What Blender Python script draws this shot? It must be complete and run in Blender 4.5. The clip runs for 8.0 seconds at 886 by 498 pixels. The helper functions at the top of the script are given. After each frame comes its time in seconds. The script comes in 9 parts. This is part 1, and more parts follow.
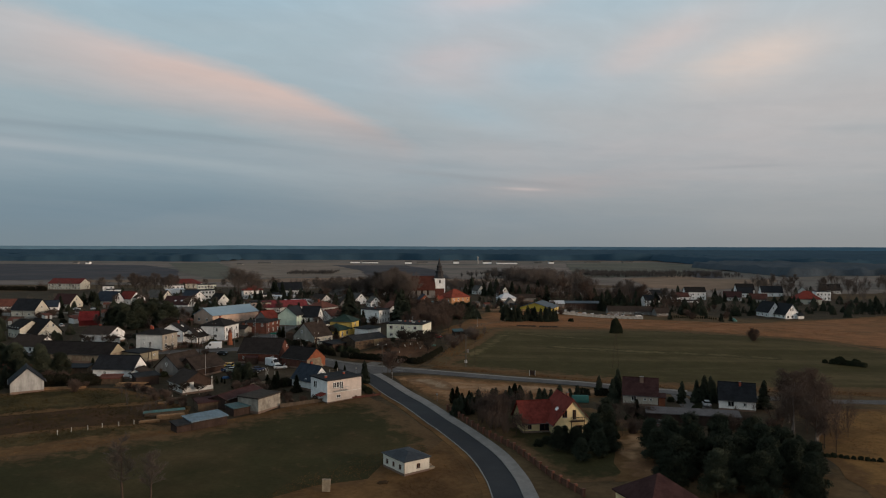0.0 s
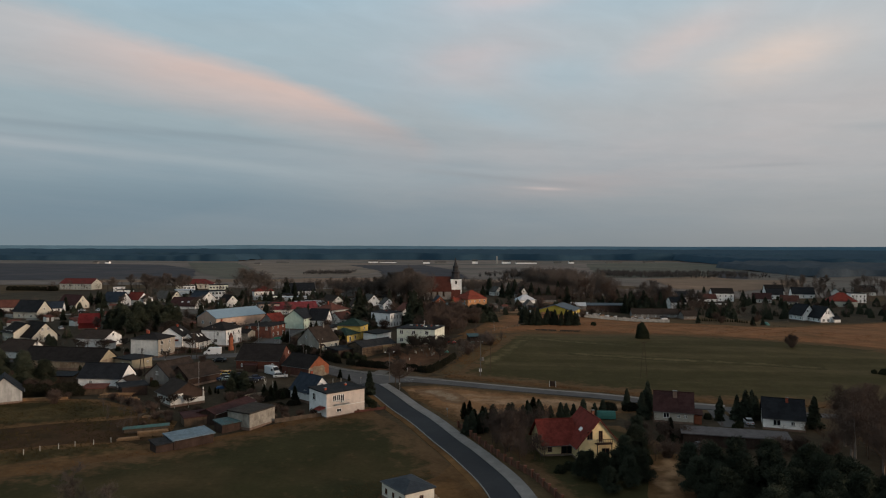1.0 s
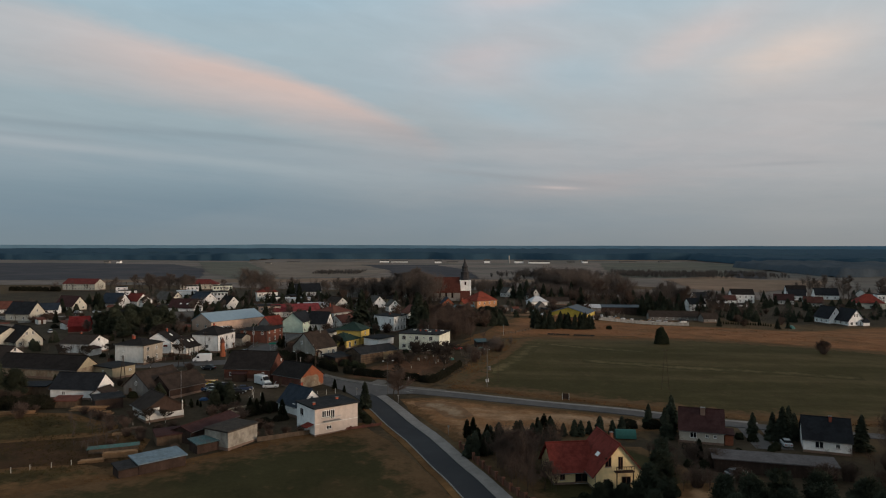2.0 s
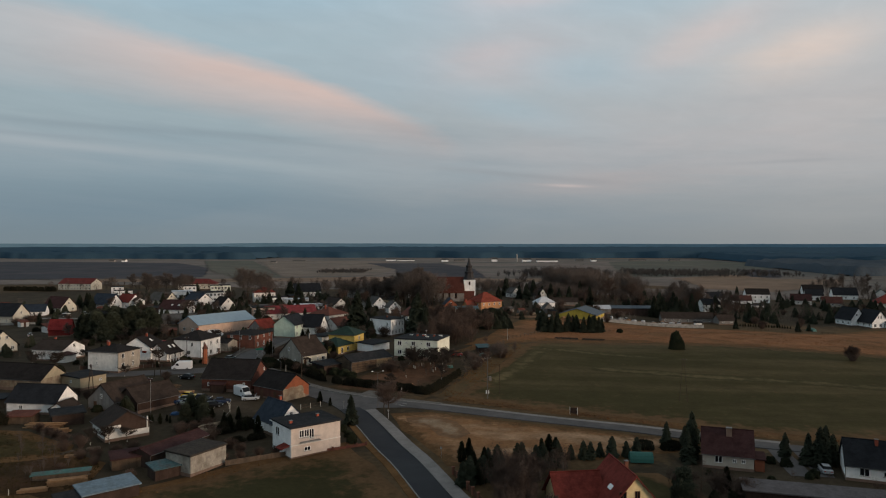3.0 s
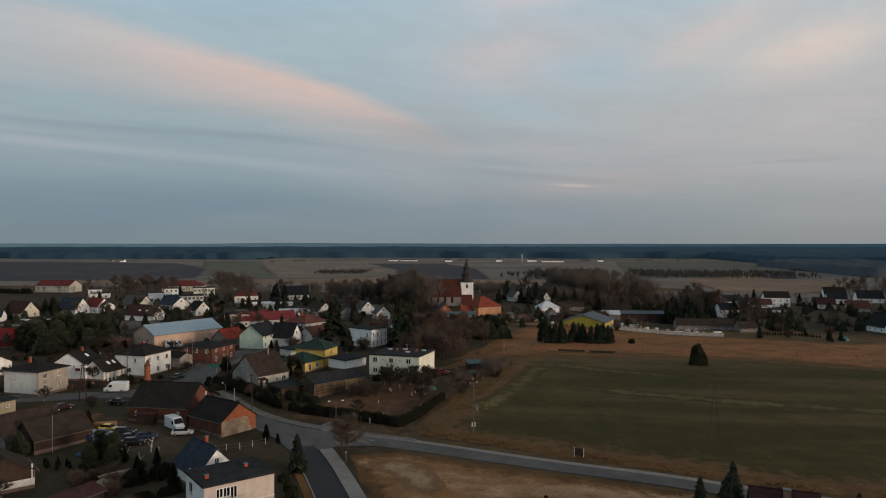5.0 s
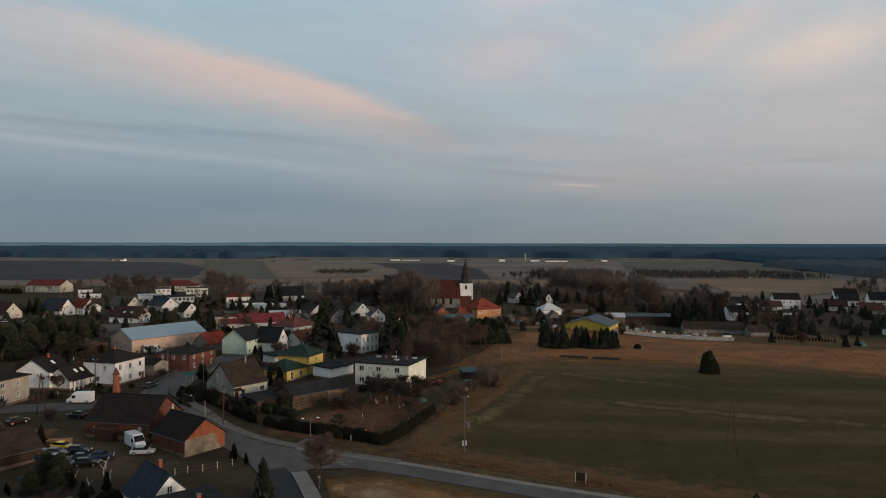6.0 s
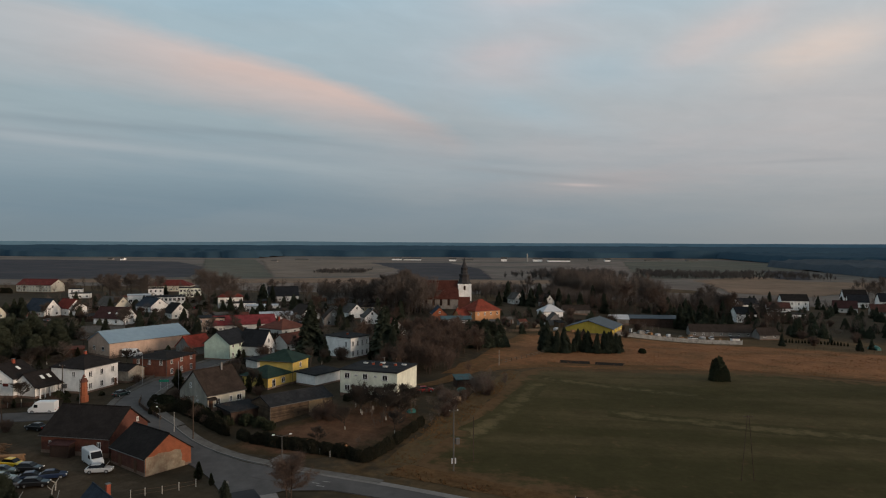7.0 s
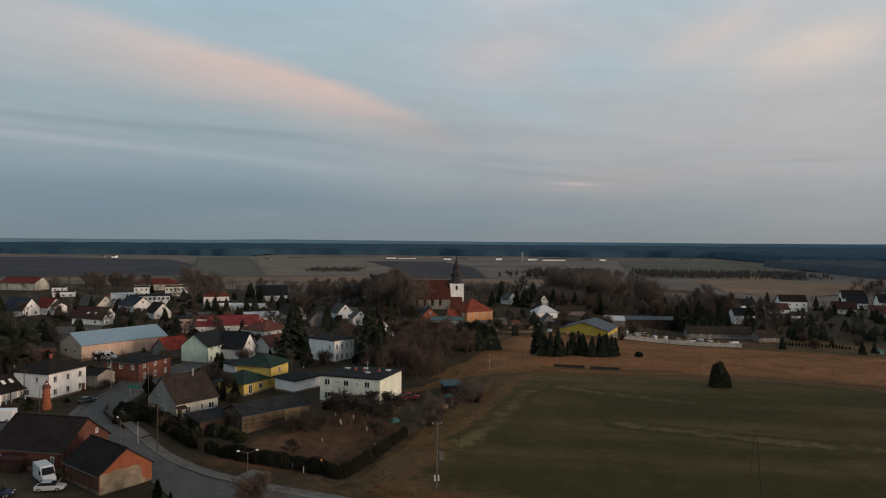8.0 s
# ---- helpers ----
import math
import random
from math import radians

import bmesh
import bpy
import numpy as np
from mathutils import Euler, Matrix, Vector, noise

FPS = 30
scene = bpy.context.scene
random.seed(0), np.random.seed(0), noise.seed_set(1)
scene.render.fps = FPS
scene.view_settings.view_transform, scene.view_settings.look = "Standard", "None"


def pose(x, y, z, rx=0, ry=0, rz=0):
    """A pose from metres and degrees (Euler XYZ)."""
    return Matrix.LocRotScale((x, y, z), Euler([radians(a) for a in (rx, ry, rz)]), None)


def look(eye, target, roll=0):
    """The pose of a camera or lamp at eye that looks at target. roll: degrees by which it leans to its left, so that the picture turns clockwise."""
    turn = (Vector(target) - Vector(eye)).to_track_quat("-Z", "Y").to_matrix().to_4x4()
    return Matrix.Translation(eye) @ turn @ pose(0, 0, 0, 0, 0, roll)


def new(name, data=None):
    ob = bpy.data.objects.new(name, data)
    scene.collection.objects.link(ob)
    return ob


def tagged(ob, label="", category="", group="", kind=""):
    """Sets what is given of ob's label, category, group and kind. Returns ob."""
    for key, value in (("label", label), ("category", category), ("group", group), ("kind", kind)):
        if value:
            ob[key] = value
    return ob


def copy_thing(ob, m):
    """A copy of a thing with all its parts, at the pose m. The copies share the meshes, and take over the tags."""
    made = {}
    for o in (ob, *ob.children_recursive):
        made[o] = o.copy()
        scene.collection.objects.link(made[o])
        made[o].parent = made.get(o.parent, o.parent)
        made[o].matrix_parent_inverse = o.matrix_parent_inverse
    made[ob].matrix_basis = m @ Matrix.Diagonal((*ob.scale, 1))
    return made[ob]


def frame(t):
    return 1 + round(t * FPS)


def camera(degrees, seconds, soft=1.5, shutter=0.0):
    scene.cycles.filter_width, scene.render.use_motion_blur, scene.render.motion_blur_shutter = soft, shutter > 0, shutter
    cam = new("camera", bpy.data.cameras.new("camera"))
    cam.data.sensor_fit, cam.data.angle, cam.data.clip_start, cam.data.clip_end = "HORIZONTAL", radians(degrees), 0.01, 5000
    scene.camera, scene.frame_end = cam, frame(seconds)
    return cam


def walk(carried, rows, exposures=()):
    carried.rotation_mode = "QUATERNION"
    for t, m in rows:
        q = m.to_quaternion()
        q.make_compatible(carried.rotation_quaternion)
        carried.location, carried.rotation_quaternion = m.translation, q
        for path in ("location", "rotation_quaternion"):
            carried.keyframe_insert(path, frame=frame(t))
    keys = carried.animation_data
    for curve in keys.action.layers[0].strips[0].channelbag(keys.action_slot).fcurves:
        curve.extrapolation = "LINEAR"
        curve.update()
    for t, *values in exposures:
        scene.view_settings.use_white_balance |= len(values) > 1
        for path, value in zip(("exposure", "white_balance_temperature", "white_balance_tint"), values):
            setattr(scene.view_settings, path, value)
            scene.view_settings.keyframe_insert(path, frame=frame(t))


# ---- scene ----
cam = camera(65.3, 8.0, soft=1.12)
PATH = [
    (0, (-4.136, -3.547, 40.659), (-4.174, -1.547, 40.651), 0.1),
    (0.5, (-3.309, 4.835, 40.657), (-3.389, 6.833, 40.649), 0.1),
    (1, (-2.447, 13.342, 40.592), (-2.541, 15.34, 40.583), 0.1),
    (1.5, (-1.552, 21.375, 40.61), (-1.666, 23.372, 40.601), 0.1),
    (3, (1.407, 46.15, 40.826), (1.252, 48.144, 40.81), -0.0),
    (3.5, (2.41, 54.505, 40.641), (2.242, 56.498, 40.625), 0.0),
    (4, (3.321, 62.666, 40.711), (3.145, 64.658, 40.693), 0.0),
    (4.5, (4.212, 70.832, 40.685), (4.041, 72.825, 40.669), 0.0),
    (6, (6.943, 92.316, 40.761), (6.759, 94.307, 40.743), 0.1),
    (6.5, (7.662, 98.454, 40.641), (7.473, 100.445, 40.622), 0.2),
    (7, (8.472, 104.192, 40.496), (8.28, 106.183, 40.477), 0.2),
    (7.5, (8.982, 109.731, 40.651), (8.799, 111.723, 40.631), 0.3),
    (8, (9.566, 113.556, 40.512), (9.387, 115.548, 40.489), 0.4),
]
walk(cam, [(t, look(eye, target, roll)) for t, eye, target, roll in PATH])

# ---------------------------------------------------------------- world, sun, exposure
SUN_AZ, SUN_EL = radians(113), radians(7)      # compass azimuth from +Y clockwise, height

world = bpy.data.worlds.new("world")
scene.world = world
world.use_nodes = True
wn, wl = world.node_tree.nodes, world.node_tree.links
wn.clear()


def wmath(op, a, b=None, c=None, clamp=False):
    n = wn.new("ShaderNodeMath")
    n.operation, n.use_clamp = op, clamp
    for i, v in enumerate((a, b, c)):
        if v is None:
            continue
        if isinstance(v, (int, float)):
            n.inputs[i].default_value = v
        else:
            wl.new(v, n.inputs[i])
    return n.outputs[0]


def wramp(fac, stops, ease="EASE"):
    n = wn.new("ShaderNodeValToRGB")
    n.color_ramp.interpolation = ease
    els = n.color_ramp.elements
    while len(els) < len(stops):
        els.new(0.5)
    for e, (p, c) in zip(els, stops):
        e.position, e.color = p, (*c, 1)
    wl.new(fac, n.inputs[0])
    return n.outputs[0]


def wmix(fac, a, b, mode="MIX"):
    n = wn.new("ShaderNodeMix")
    n.data_type, n.blend_type = "RGBA", mode
    for sock, v in ((n.inputs[0], fac), (n.inputs[6], a), (n.inputs[7], b)):
        if isinstance(v, (int, float)):
            sock.default_value = v
        elif isinstance(v, tuple):
            sock.default_value = (*v, 1)
        else:
            wl.new(v, sock)
    return n.outputs[2]


def wnoise(vec, scale, detail=4.0, rough=0.5, dist=0.0):
    n = wn.new("ShaderNodeTexNoise")
    n.inputs["Scale"].default_value = scale
    n.inputs["Detail"].default_value = detail
    n.inputs["Roughness"].default_value = rough
    n.inputs["Distortion"].default_value = dist
    wl.new(vec, n.inputs["Vector"])
    return n.outputs["Fac"]


def build_sky():
    """Dusk sky: a Nishita sky under a thin grey-blue veil, with a pink-lit cloud street and loose pink puffs."""
    coord = wn.new("ShaderNodeTexCoord")
    sep = wn.new("ShaderNodeSeparateXYZ")
    wl.new(coord.outputs["Generated"], sep.inputs[0])
    dx, dy, dz = sep.outputs
    up = wmath("MAXIMUM", dz, 0.0)
    az = wmath("ARCTAN2", dx, dy)
    el = wmath("ARCSINE", up)
    # a flat cloud deck seen in perspective, with lengths along and across the streets
    den = wmath("ADD", up, 0.045)
    u = wmath("DIVIDE", dx, den)
    v = wmath("DIVIDE", dy, den)
    al = wmath("ADD", wmath("MULTIPLY", u, ST_U), wmath("MULTIPLY", v, ST_V))
    ac = wmath("SUBTRACT", wmath("MULTIPLY", u, ST_V), wmath("MULTIPLY", v, ST_U))

    def vec(a, ka, b, kb, off=0.0):
        c = wn.new("ShaderNodeCombineXYZ")
        wl.new(wmath("MULTIPLY", a, ka), c.inputs[0])
        wl.new(wmath("MULTIPLY", b, kb), c.inputs[1])
        c.inputs[2].default_value = off
        return c.outputs[0]

    def blob(a0, e0, ra, re, tilt=0.0):
        """A soft patch round a direction."""
        a = wmath("SUBTRACT", az, a0)
        e = wmath("SUBTRACT", wmath("SUBTRACT", el, e0), wmath("MULTIPLY", a, tilt))
        q = wmath("ADD", wmath("POWER", wmath("ABSOLUTE", wmath("DIVIDE", a, ra)), 2.0), wmath("POWER", wmath("ABSOLUTE", wmath("DIVIDE", e, re)), 2.0))
        return wmath("POWER", 2.718, wmath("MULTIPLY", q, -1.0))

    sky = wn.new("ShaderNodeTexSky")
    sky.sky_type, sky.sun_disc = "NISHITA", False
    sky.sun_elevation, sky.sun_rotation = SUN_EL, SUN_AZ
    sky.altitude, sky.air_density, sky.dust_density, sky.ozone_density = 100, 1.0, 2.0, 2.0
    clear = wmix(1.0, sky.outputs[0], (0.09, 0.09, 0.09), "MULTIPLY")
    west = wramp(up, [(0.0, (0.19, 0.245, 0.28)), (0.045, (0.18, 0.25, 0.305)), (0.11, (0.255, 0.33, 0.38)), (0.17, (0.325, 0.40, 0.435)),
                      (0.27, (0.37, 0.47, 0.52)), (0.36, (0.34, 0.50, 0.60)), (0.6, (0.33, 0.41, 0.46)), (1.0, (0.36, 0.39, 0.41))])
    east = wramp(up, [(0.0, (0.265, 0.286, 0.297)), (0.045, (0.31, 0.333, 0.35)), (0.11, (0.39, 0.413, 0.43)), (0.17, (0.45, 0.465, 0.475)),
                      (0.27, (0.485, 0.525, 0.548)), (0.36, (0.45, 0.56, 0.62)), (0.6, (0.42, 0.45, 0.46)), (1.0, (0.36, 0.39, 0.41))])
    side = wmath("MULTIPLY_ADD", az, 1.15, 0.50, clamp=True)
    soft = wnoise(vec(az, 2.4, el, 9.0, 3.0), 1.4, 4, 0.5, 0.4)
    side = wmath("MULTIPLY_ADD", wmath("SUBTRACT", soft, 0.5), 0.9, side, clamp=True)
    base = wmix(0.93, clear, wmix(side, west, east))
    # pink haze towards the south-east of the view, and puffs
    puffs = wnoise(vec(u, 0.5, v, 0.55), 1.5, 6, 0.55, 0.6)
    pf = wmath("MULTIPLY_ADD", puffs, 2.6, -0.75, clamp=True)
    for a0, e0, ra, re, tilt, amt, col in (
            (-0.01, 0.265, 0.13, 0.045, 0.10, 0.85, (0.55, 0.475, 0.475)), (0.285, 0.275, 0.10, 0.028, 0.35, 0.9, (0.62, 0.525, 0.50)),
            (0.40, 0.243, 0.078, 0.028, 0.12, 1.25, (0.70, 0.575, 0.505)), (0.05, 0.345, 0.10, 0.02, 0.1, 1.0, (0.60, 0.53, 0.54)),
            (0.25, 0.14, 0.30, 0.055, 0.0, 0.45, (0.475, 0.43, 0.43)), (0.16, 0.085, 0.16, 0.018, 0.05, 0.55, (0.40, 0.35, 0.345)),
            (0.55, 0.15, 0.2, 0.08, 0.0, 0.3, (0.52, 0.46, 0.44)), (0.9, 0.3, 0.28, 0.1, 0.0, 0.6, (0.55, 0.48, 0.46))):
        f = wmath("MULTIPLY", wmath("MULTIPLY", blob(a0, e0, ra, re, tilt), wmath("MULTIPLY_ADD", pf, 0.75, 0.35)), amt, clamp=True)
        base = wmix(f, base, col)
    # blue gaps between them
    for a0, e0, ra, re, tilt, amt in ((0.13, 0.24, 0.10, 0.03, -0.1, 0.6), (-0.12, 0.26, 0.10, 0.05, 0.4, 0.35), (0.02, 0.19, 0.11, 0.022, -0.25, 0.45)):
        base = wmix(wmath("MULTIPLY", blob(a0, e0, ra, re, tilt), amt), base, (0.36, 0.475, 0.54))
    # the sunset glow low down behind the camera's right shoulder
    base = wmix(wmath("MULTIPLY", blob(SUN_AZ, 0.05, 0.75, 0.20), 0.85), base, (0.95, 0.62, 0.38))
    # the long street: a sharp upper edge, a soft lower one, thinning out with distance
    street = wnoise(vec(al, 0.9, ac, 0.55, 7.0), 1.4, 6, 0.55, 0.5)
    fine = wnoise(vec(al, 2.0, ac, 2.2, 1.0), 2.2, 4, 0.55, 0.3)
    wob = wmath("ADD", ac, wmath("MULTIPLY_ADD", street, 0.42, wmath("MULTIPLY_ADD", fine, 0.10, -0.26)))
    bend = wmath("MULTIPLY", wmath("POWER", wmath("ABSOLUTE", wmath("SUBTRACT", al, 1.95)), 2.0), -0.075)
    d = wmath("SUBTRACT", wob, wmath("ADD", bend, ST_TOP))
    sharp = wmath("MULTIPLY_ADD", d, -4.5, 0.5, clamp=True)
    thin = wmath("MULTIPLY_ADD", al, -0.13, 1.28)
    tail = wmath("POWER", wmath("MULTIPLY_ADD", wmath("DIVIDE", d, thin), 1.0, 1.2, clamp=True), 1.15)
    fade = wmath("MULTIPLY_ADD", al, -0.42, 2.15, clamp=True)
    front = wmath("MULTIPLY_ADD", al, 0.62, -0.25, clamp=True)
    band = wmath("MULTIPLY", wmath("MULTIPLY", sharp, tail), wmath("MULTIPLY", fade, front))
    pinkband = wramp(up, [(0.0, (0.36, 0.32, 0.32)), (0.14, (0.47, 0.39, 0.375)), (0.21, (0.60, 0.475, 0.435)), (0.29, (0.58, 0.51, 0.495)), (1.0, (0.50, 0.47, 0.48))])
    base = wmix(wmath("MULTIPLY", band, 1.0, clamp=True), base, pinkband)
    # grey body of the cloud under the street, and thin layers low down in the west
    lay = wnoise(vec(az, 1.5, wmath("MULTIPLY_ADD", az, 0.06, el), 24.0), 1.5, 5, 0.5, 0.25)
    zone = wramp(up, [(0.0, (0.02, 0.02, 0.02)), (0.06, (0.2, 0.2, 0.2)), (0.13, (0.45, 0.45, 0.45)), (0.19, (0.25, 0.25, 0.25)), (0.25, (0.1, 0.1, 0.1)), (1.0, (0.1, 0.1, 0.1))])
    lum = wmath("MULTIPLY", wmath("SUBTRACT", lay, 0.5), zone)
    base = wmix(wmath("MULTIPLY", wmath("MAXIMUM", lum, 0.0), 1.5, clamp=True), base, (0.43, 0.45, 0.47))
    base = wmix(wmath("MULTIPLY", wmath("MAXIMUM", wmath("MULTIPLY", lum, -1.0), 0.0), 2.0, clamp=True), base, (0.19, 0.245, 0.285))
    for a0, e0, ra, re, tilt, amt, col in ((-0.51, 0.150, 0.22, 0.0045, -0.01, 0.30, (0.20, 0.25, 0.29)), (-0.62, 0.135, 0.10, 0.003, -0.02, 0.25, (0.22, 0.26, 0.30)), (-0.59, 0.125, 0.17, 0.006, -0.05, 0.32, (0.46, 0.48, 0.50)),
                                           (-0.36, 0.114, 0.17, 0.0095, -0.08, 0.28, (0.42, 0.47, 0.485)), (-0.27, 0.140, 0.13, 0.004, -0.09, 0.26, (0.25, 0.29, 0.32)),
                                           (0.03, 0.098, 0.13, 0.004, -0.1, 0.4, (0.27, 0.29, 0.31)), (0.10, 0.082, 0.03, 0.0022, -0.05, 0.6, (0.55, 0.47, 0.45)),
                                           (0.38, 0.106, 0.06, 0.0025, 0.0, 0.4, (0.30, 0.32, 0.34))):
        base = wmix(wmath("MULTIPLY", blob(a0, e0, ra, re, tilt), amt), base, col)
    # fine unevenness of the whole cloud deck
    rough = wnoise(vec(al, 1.6, ac, 2.6, 5.0), 1.7, 7, 0.6, 0.5)
    gain = wmath("MULTIPLY_ADD", wmath("SUBTRACT", rough, 0.5), wmath("MULTIPLY_ADD", up, 0.5, 0.03), 1.0)
    grey = wn.new("ShaderNodeCombineColor")
    for k in range(3):
        wl.new(gain, grey.inputs[k])
    base = wmix(1.0, base, grey.outputs[0], "MULTIPLY")
    bg = wn.new("ShaderNodeBackground")
    wl.new(base, bg.inputs[0])
    bg.inputs[1].default_value = SKY_STRENGTH
    out = wn.new("ShaderNodeOutputWorld")
    wl.new(bg.outputs[0], out.inputs[0])


ST_U, ST_V = 0.522, 0.853       # direction of the cloud street on the deck
ST_TOP = -2.62                  # its sharp edge, across
SKY_STRENGTH = 1.04
build_sky()

sun = new("sun", bpy.data.lights.new("sun", "SUN"))
sun.data.energy, sun.data.angle, sun.data.color = 2.4, radians(16), (1.0, 0.78, 0.60)
sun.matrix_world = look((0, 0, 0), (-math.sin(SUN_AZ) * math.cos(SUN_EL), -math.cos(SUN_AZ) * math.cos(SUN_EL), -math.sin(SUN_EL)))
scene.view_settings.exposure = 0.0

# ---------------------------------------------------------------- materials
MATS = {}


def material(name, rgb, rough=0.85, metal=0.0, spread=0.18, big=0.25, small=3.0, bump=0.15, bump_scale=12.0,
             second=None, second_amount=0.5, streak=0.0, per_object=0.06, spec=0.12, rows=0.0, patch=(0.45, 0.6), stretch=None, rim=None):
    """A weathered surface: large stains, fine grain and relief, at real size; rows: courses per metre along the height."""
    if name in MATS:
        return MATS[name]
    m = bpy.data.materials.new(name)
    m.use_nodes = True
    nt = m.node_tree
    nd, ln = nt.nodes, nt.links
    bsdf = nd["Principled BSDF"]
    bsdf.inputs["Roughness"].default_value = rough
    bsdf.inputs["Metallic"].default_value = metal
    bsdf.inputs["Specular IOR Level"].default_value = spec
    geo = nd.new("ShaderNodeNewGeometry")
    info = nd.new("ShaderNodeObjectInfo")

    def tex(scale, detail=4.0, squash=None):
        n = nd.new("ShaderNodeTexNoise")
        n.inputs["Scale"].default_value = scale
        n.inputs["Detail"].default_value = detail
        n.inputs["Roughness"].default_value = 0.6
        src = geo.outputs["Position"]
        if squash:
            mp = nd.new("ShaderNodeMapping")
            mp.inputs["Scale"].default_value = squash[:3]
            mp.inputs["Rotation"].default_value = (0, 0, radians(squash[3]) if len(squash) > 3 else 0)
            ln.new(src, mp.inputs[0])
            src = mp.outputs[0]
        ln.new(src, n.inputs["Vector"])
        return n.outputs["Fac"]

    def ramp(f, lo, hi, a, b):
        n = nd.new("ShaderNodeMapRange")
        n.inputs["From Min"].default_value, n.inputs["From Max"].default_value = lo, hi
        n.inputs["To Min"].default_value, n.inputs["To Max"].default_value = a, b
        ln.new(f, n.inputs["Value"])
        return n.outputs[0]

    def mix(f, a, b, mode="MIX"):
        n = nd.new("ShaderNodeMix")
        n.data_type, n.blend_type = "RGBA", mode
        for s, v in ((n.inputs[0], f), (n.inputs[6], a), (n.inputs[7], b)):
            if isinstance(v, (int, float)):
                s.default_value = v
            elif isinstance(v, tuple):
                s.default_value = (*v, 1)
            else:
                ln.new(v, s)
        return n.outputs[2]

    col = tuple(rgb)
    if second:
        col = mix(ramp(tex(big, 6.0, stretch), patch[0], patch[1], 0.0, second_amount), tuple(rgb), tuple(second))
    if rim:
        at = nd.new("ShaderNodeAttribute")
        at.attribute_name = "rim"
        frayed = nd.new("ShaderNodeMath")
        frayed.operation = "ADD"
        ln.new(at.outputs["Fac"], frayed.inputs[0])
        ln.new(ramp(tex(0.35, 5.0), 0.3, 0.7, -0.45, 0.45), frayed.inputs[1])
        col = mix(ramp(frayed.outputs[0], 0.25, 0.75, 0.0, 1.0), col, tuple(rim))
    shade = ramp(tex(big * 3.1, 5.0), 0.25, 0.75, 1 - spread, 1 + spread)
    grain = ramp(tex(small, 3.0), 0.25, 0.75, 1 - spread * 0.7, 1 + spread * 0.7)
    mul = nd.new("ShaderNodeMath")
    mul.operation = "MULTIPLY"
    ln.new(shade, mul.inputs[0])
    ln.new(grain, mul.inputs[1])
    last = mul.outputs[0]
    extra = [ramp(info.outputs["Random"], 0, 1, 1 - per_object, 1 + per_object)]
    if streak:
        extra.append(ramp(tex(1.0, 4.0, (0.9, 0.9, 0.16)), 0.35, 0.75, 1.0, 1 - streak))
    for e in extra:
        n = nd.new("ShaderNodeMath")
        n.operation = "MULTIPLY"
        ln.new(last, n.inputs[0])
        ln.new(e, n.inputs[1])
        last = n.outputs[0]
    grey = nd.new("ShaderNodeCombineColor")
    for i in range(3):
        ln.new(last, grey.inputs[i])
    ln.new(mix(1.0, col, grey.outputs[0], "MULTIPLY"), bsdf.inputs["Base Color"])
    height = tex(bump_scale, 3.0)
    if rows:
        wv = nd.new("ShaderNodeTexWave")
        wv.wave_type, wv.bands_direction, wv.wave_profile = "BANDS", "Z", "SAW"
        wv.inputs["Scale"].default_value = rows * 0.16
        wv.inputs["Distortion"].default_value = 0.4
        ln.new(geo.outputs["Position"], wv.inputs["Vector"])
        ad = nd.new("ShaderNodeMath")
        ad.operation = "ADD"
        ln.new(height, ad.inputs[0])
        ln.new(wv.outputs["Fac"], ad.inputs[1])
        height = ad.outputs[0]
    bp = nd.new("ShaderNodeBump")
    bp.inputs["Strength"].default_value = bump
    bp.inputs["Distance"].default_value = 0.05
    ln.new(height, bp.inputs["Height"])
    ln.new(bp.outputs[0], bsdf.inputs["Normal"])
    MATS[name] = m
    return m


def plaster(name, rgb, **k):
    return material("plaster_" + name, rgb, rough=0.92, spread=0.10, big=0.35, small=6, streak=k.pop("streak", 0.12), bump=0.1, bump_scale=25,
                    second=tuple(c * 0.72 for c in rgb), second_amount=0.5, **k)


def tiles(name, rgb, **k):
    return material("tiles_" + name, rgb, rough=k.pop("rough", 0.75), spread=0.22, big=0.5, small=5, rows=3.0, bump=0.35, spec=0.04,
                    second=tuple(c * 0.55 for c in rgb), second_amount=0.55, **k)


WHITE = plaster("white", (0.82, 0.81, 0.79))
OFFWHITE = plaster("offwhite", (0.64, 0.625, 0.59))
GREYWALL = plaster("grey", (0.23, 0.215, 0.20), streak=0.4)
CREAM = plaster("cream", (0.58, 0.545, 0.455))
PINKISH = plaster("pinkish", (0.58, 0.49, 0.43))
OCHRE = plaster("ochre", (0.35, 0.30, 0.21))
YELLOW = plaster("yellow", (0.64, 0.46, 0.13))
PALEYELLOW = plaster("pale_yellow", (0.8, 0.61, 0.33))
MINT = plaster("mint", (0.5, 0.6, 0.5))
PALEGREEN = plaster("pale_green", (0.68, 0.69, 0.58))
SALMON = plaster("salmon", (0.5, 0.36, 0.28))
ORANGEWALL = plaster("orange", (0.5, 0.25, 0.12))
LEMON = plaster("lemon", (0.42, 0.325, 0.06))
PLINTH = material("plinth", (0.17, 0.115, 0.088), spread=0.2)
BRICK = material("brick_wall", (0.125, 0.05, 0.036), spread=0.25, small=9, rows=13, bump=0.25, second=(0.08, 0.038, 0.03), second_amount=0.6, streak=0.2)
# brighter BRICK for the outhouse's sunlit gable; plain orange brick elsewhere
BRICKLIT = material("brick_orange_lit", (0.25, 0.082, 0.042), spread=0.22, small=9, rows=13, bump=0.25, second=(0.16, 0.06, 0.036), second_amount=0.6)
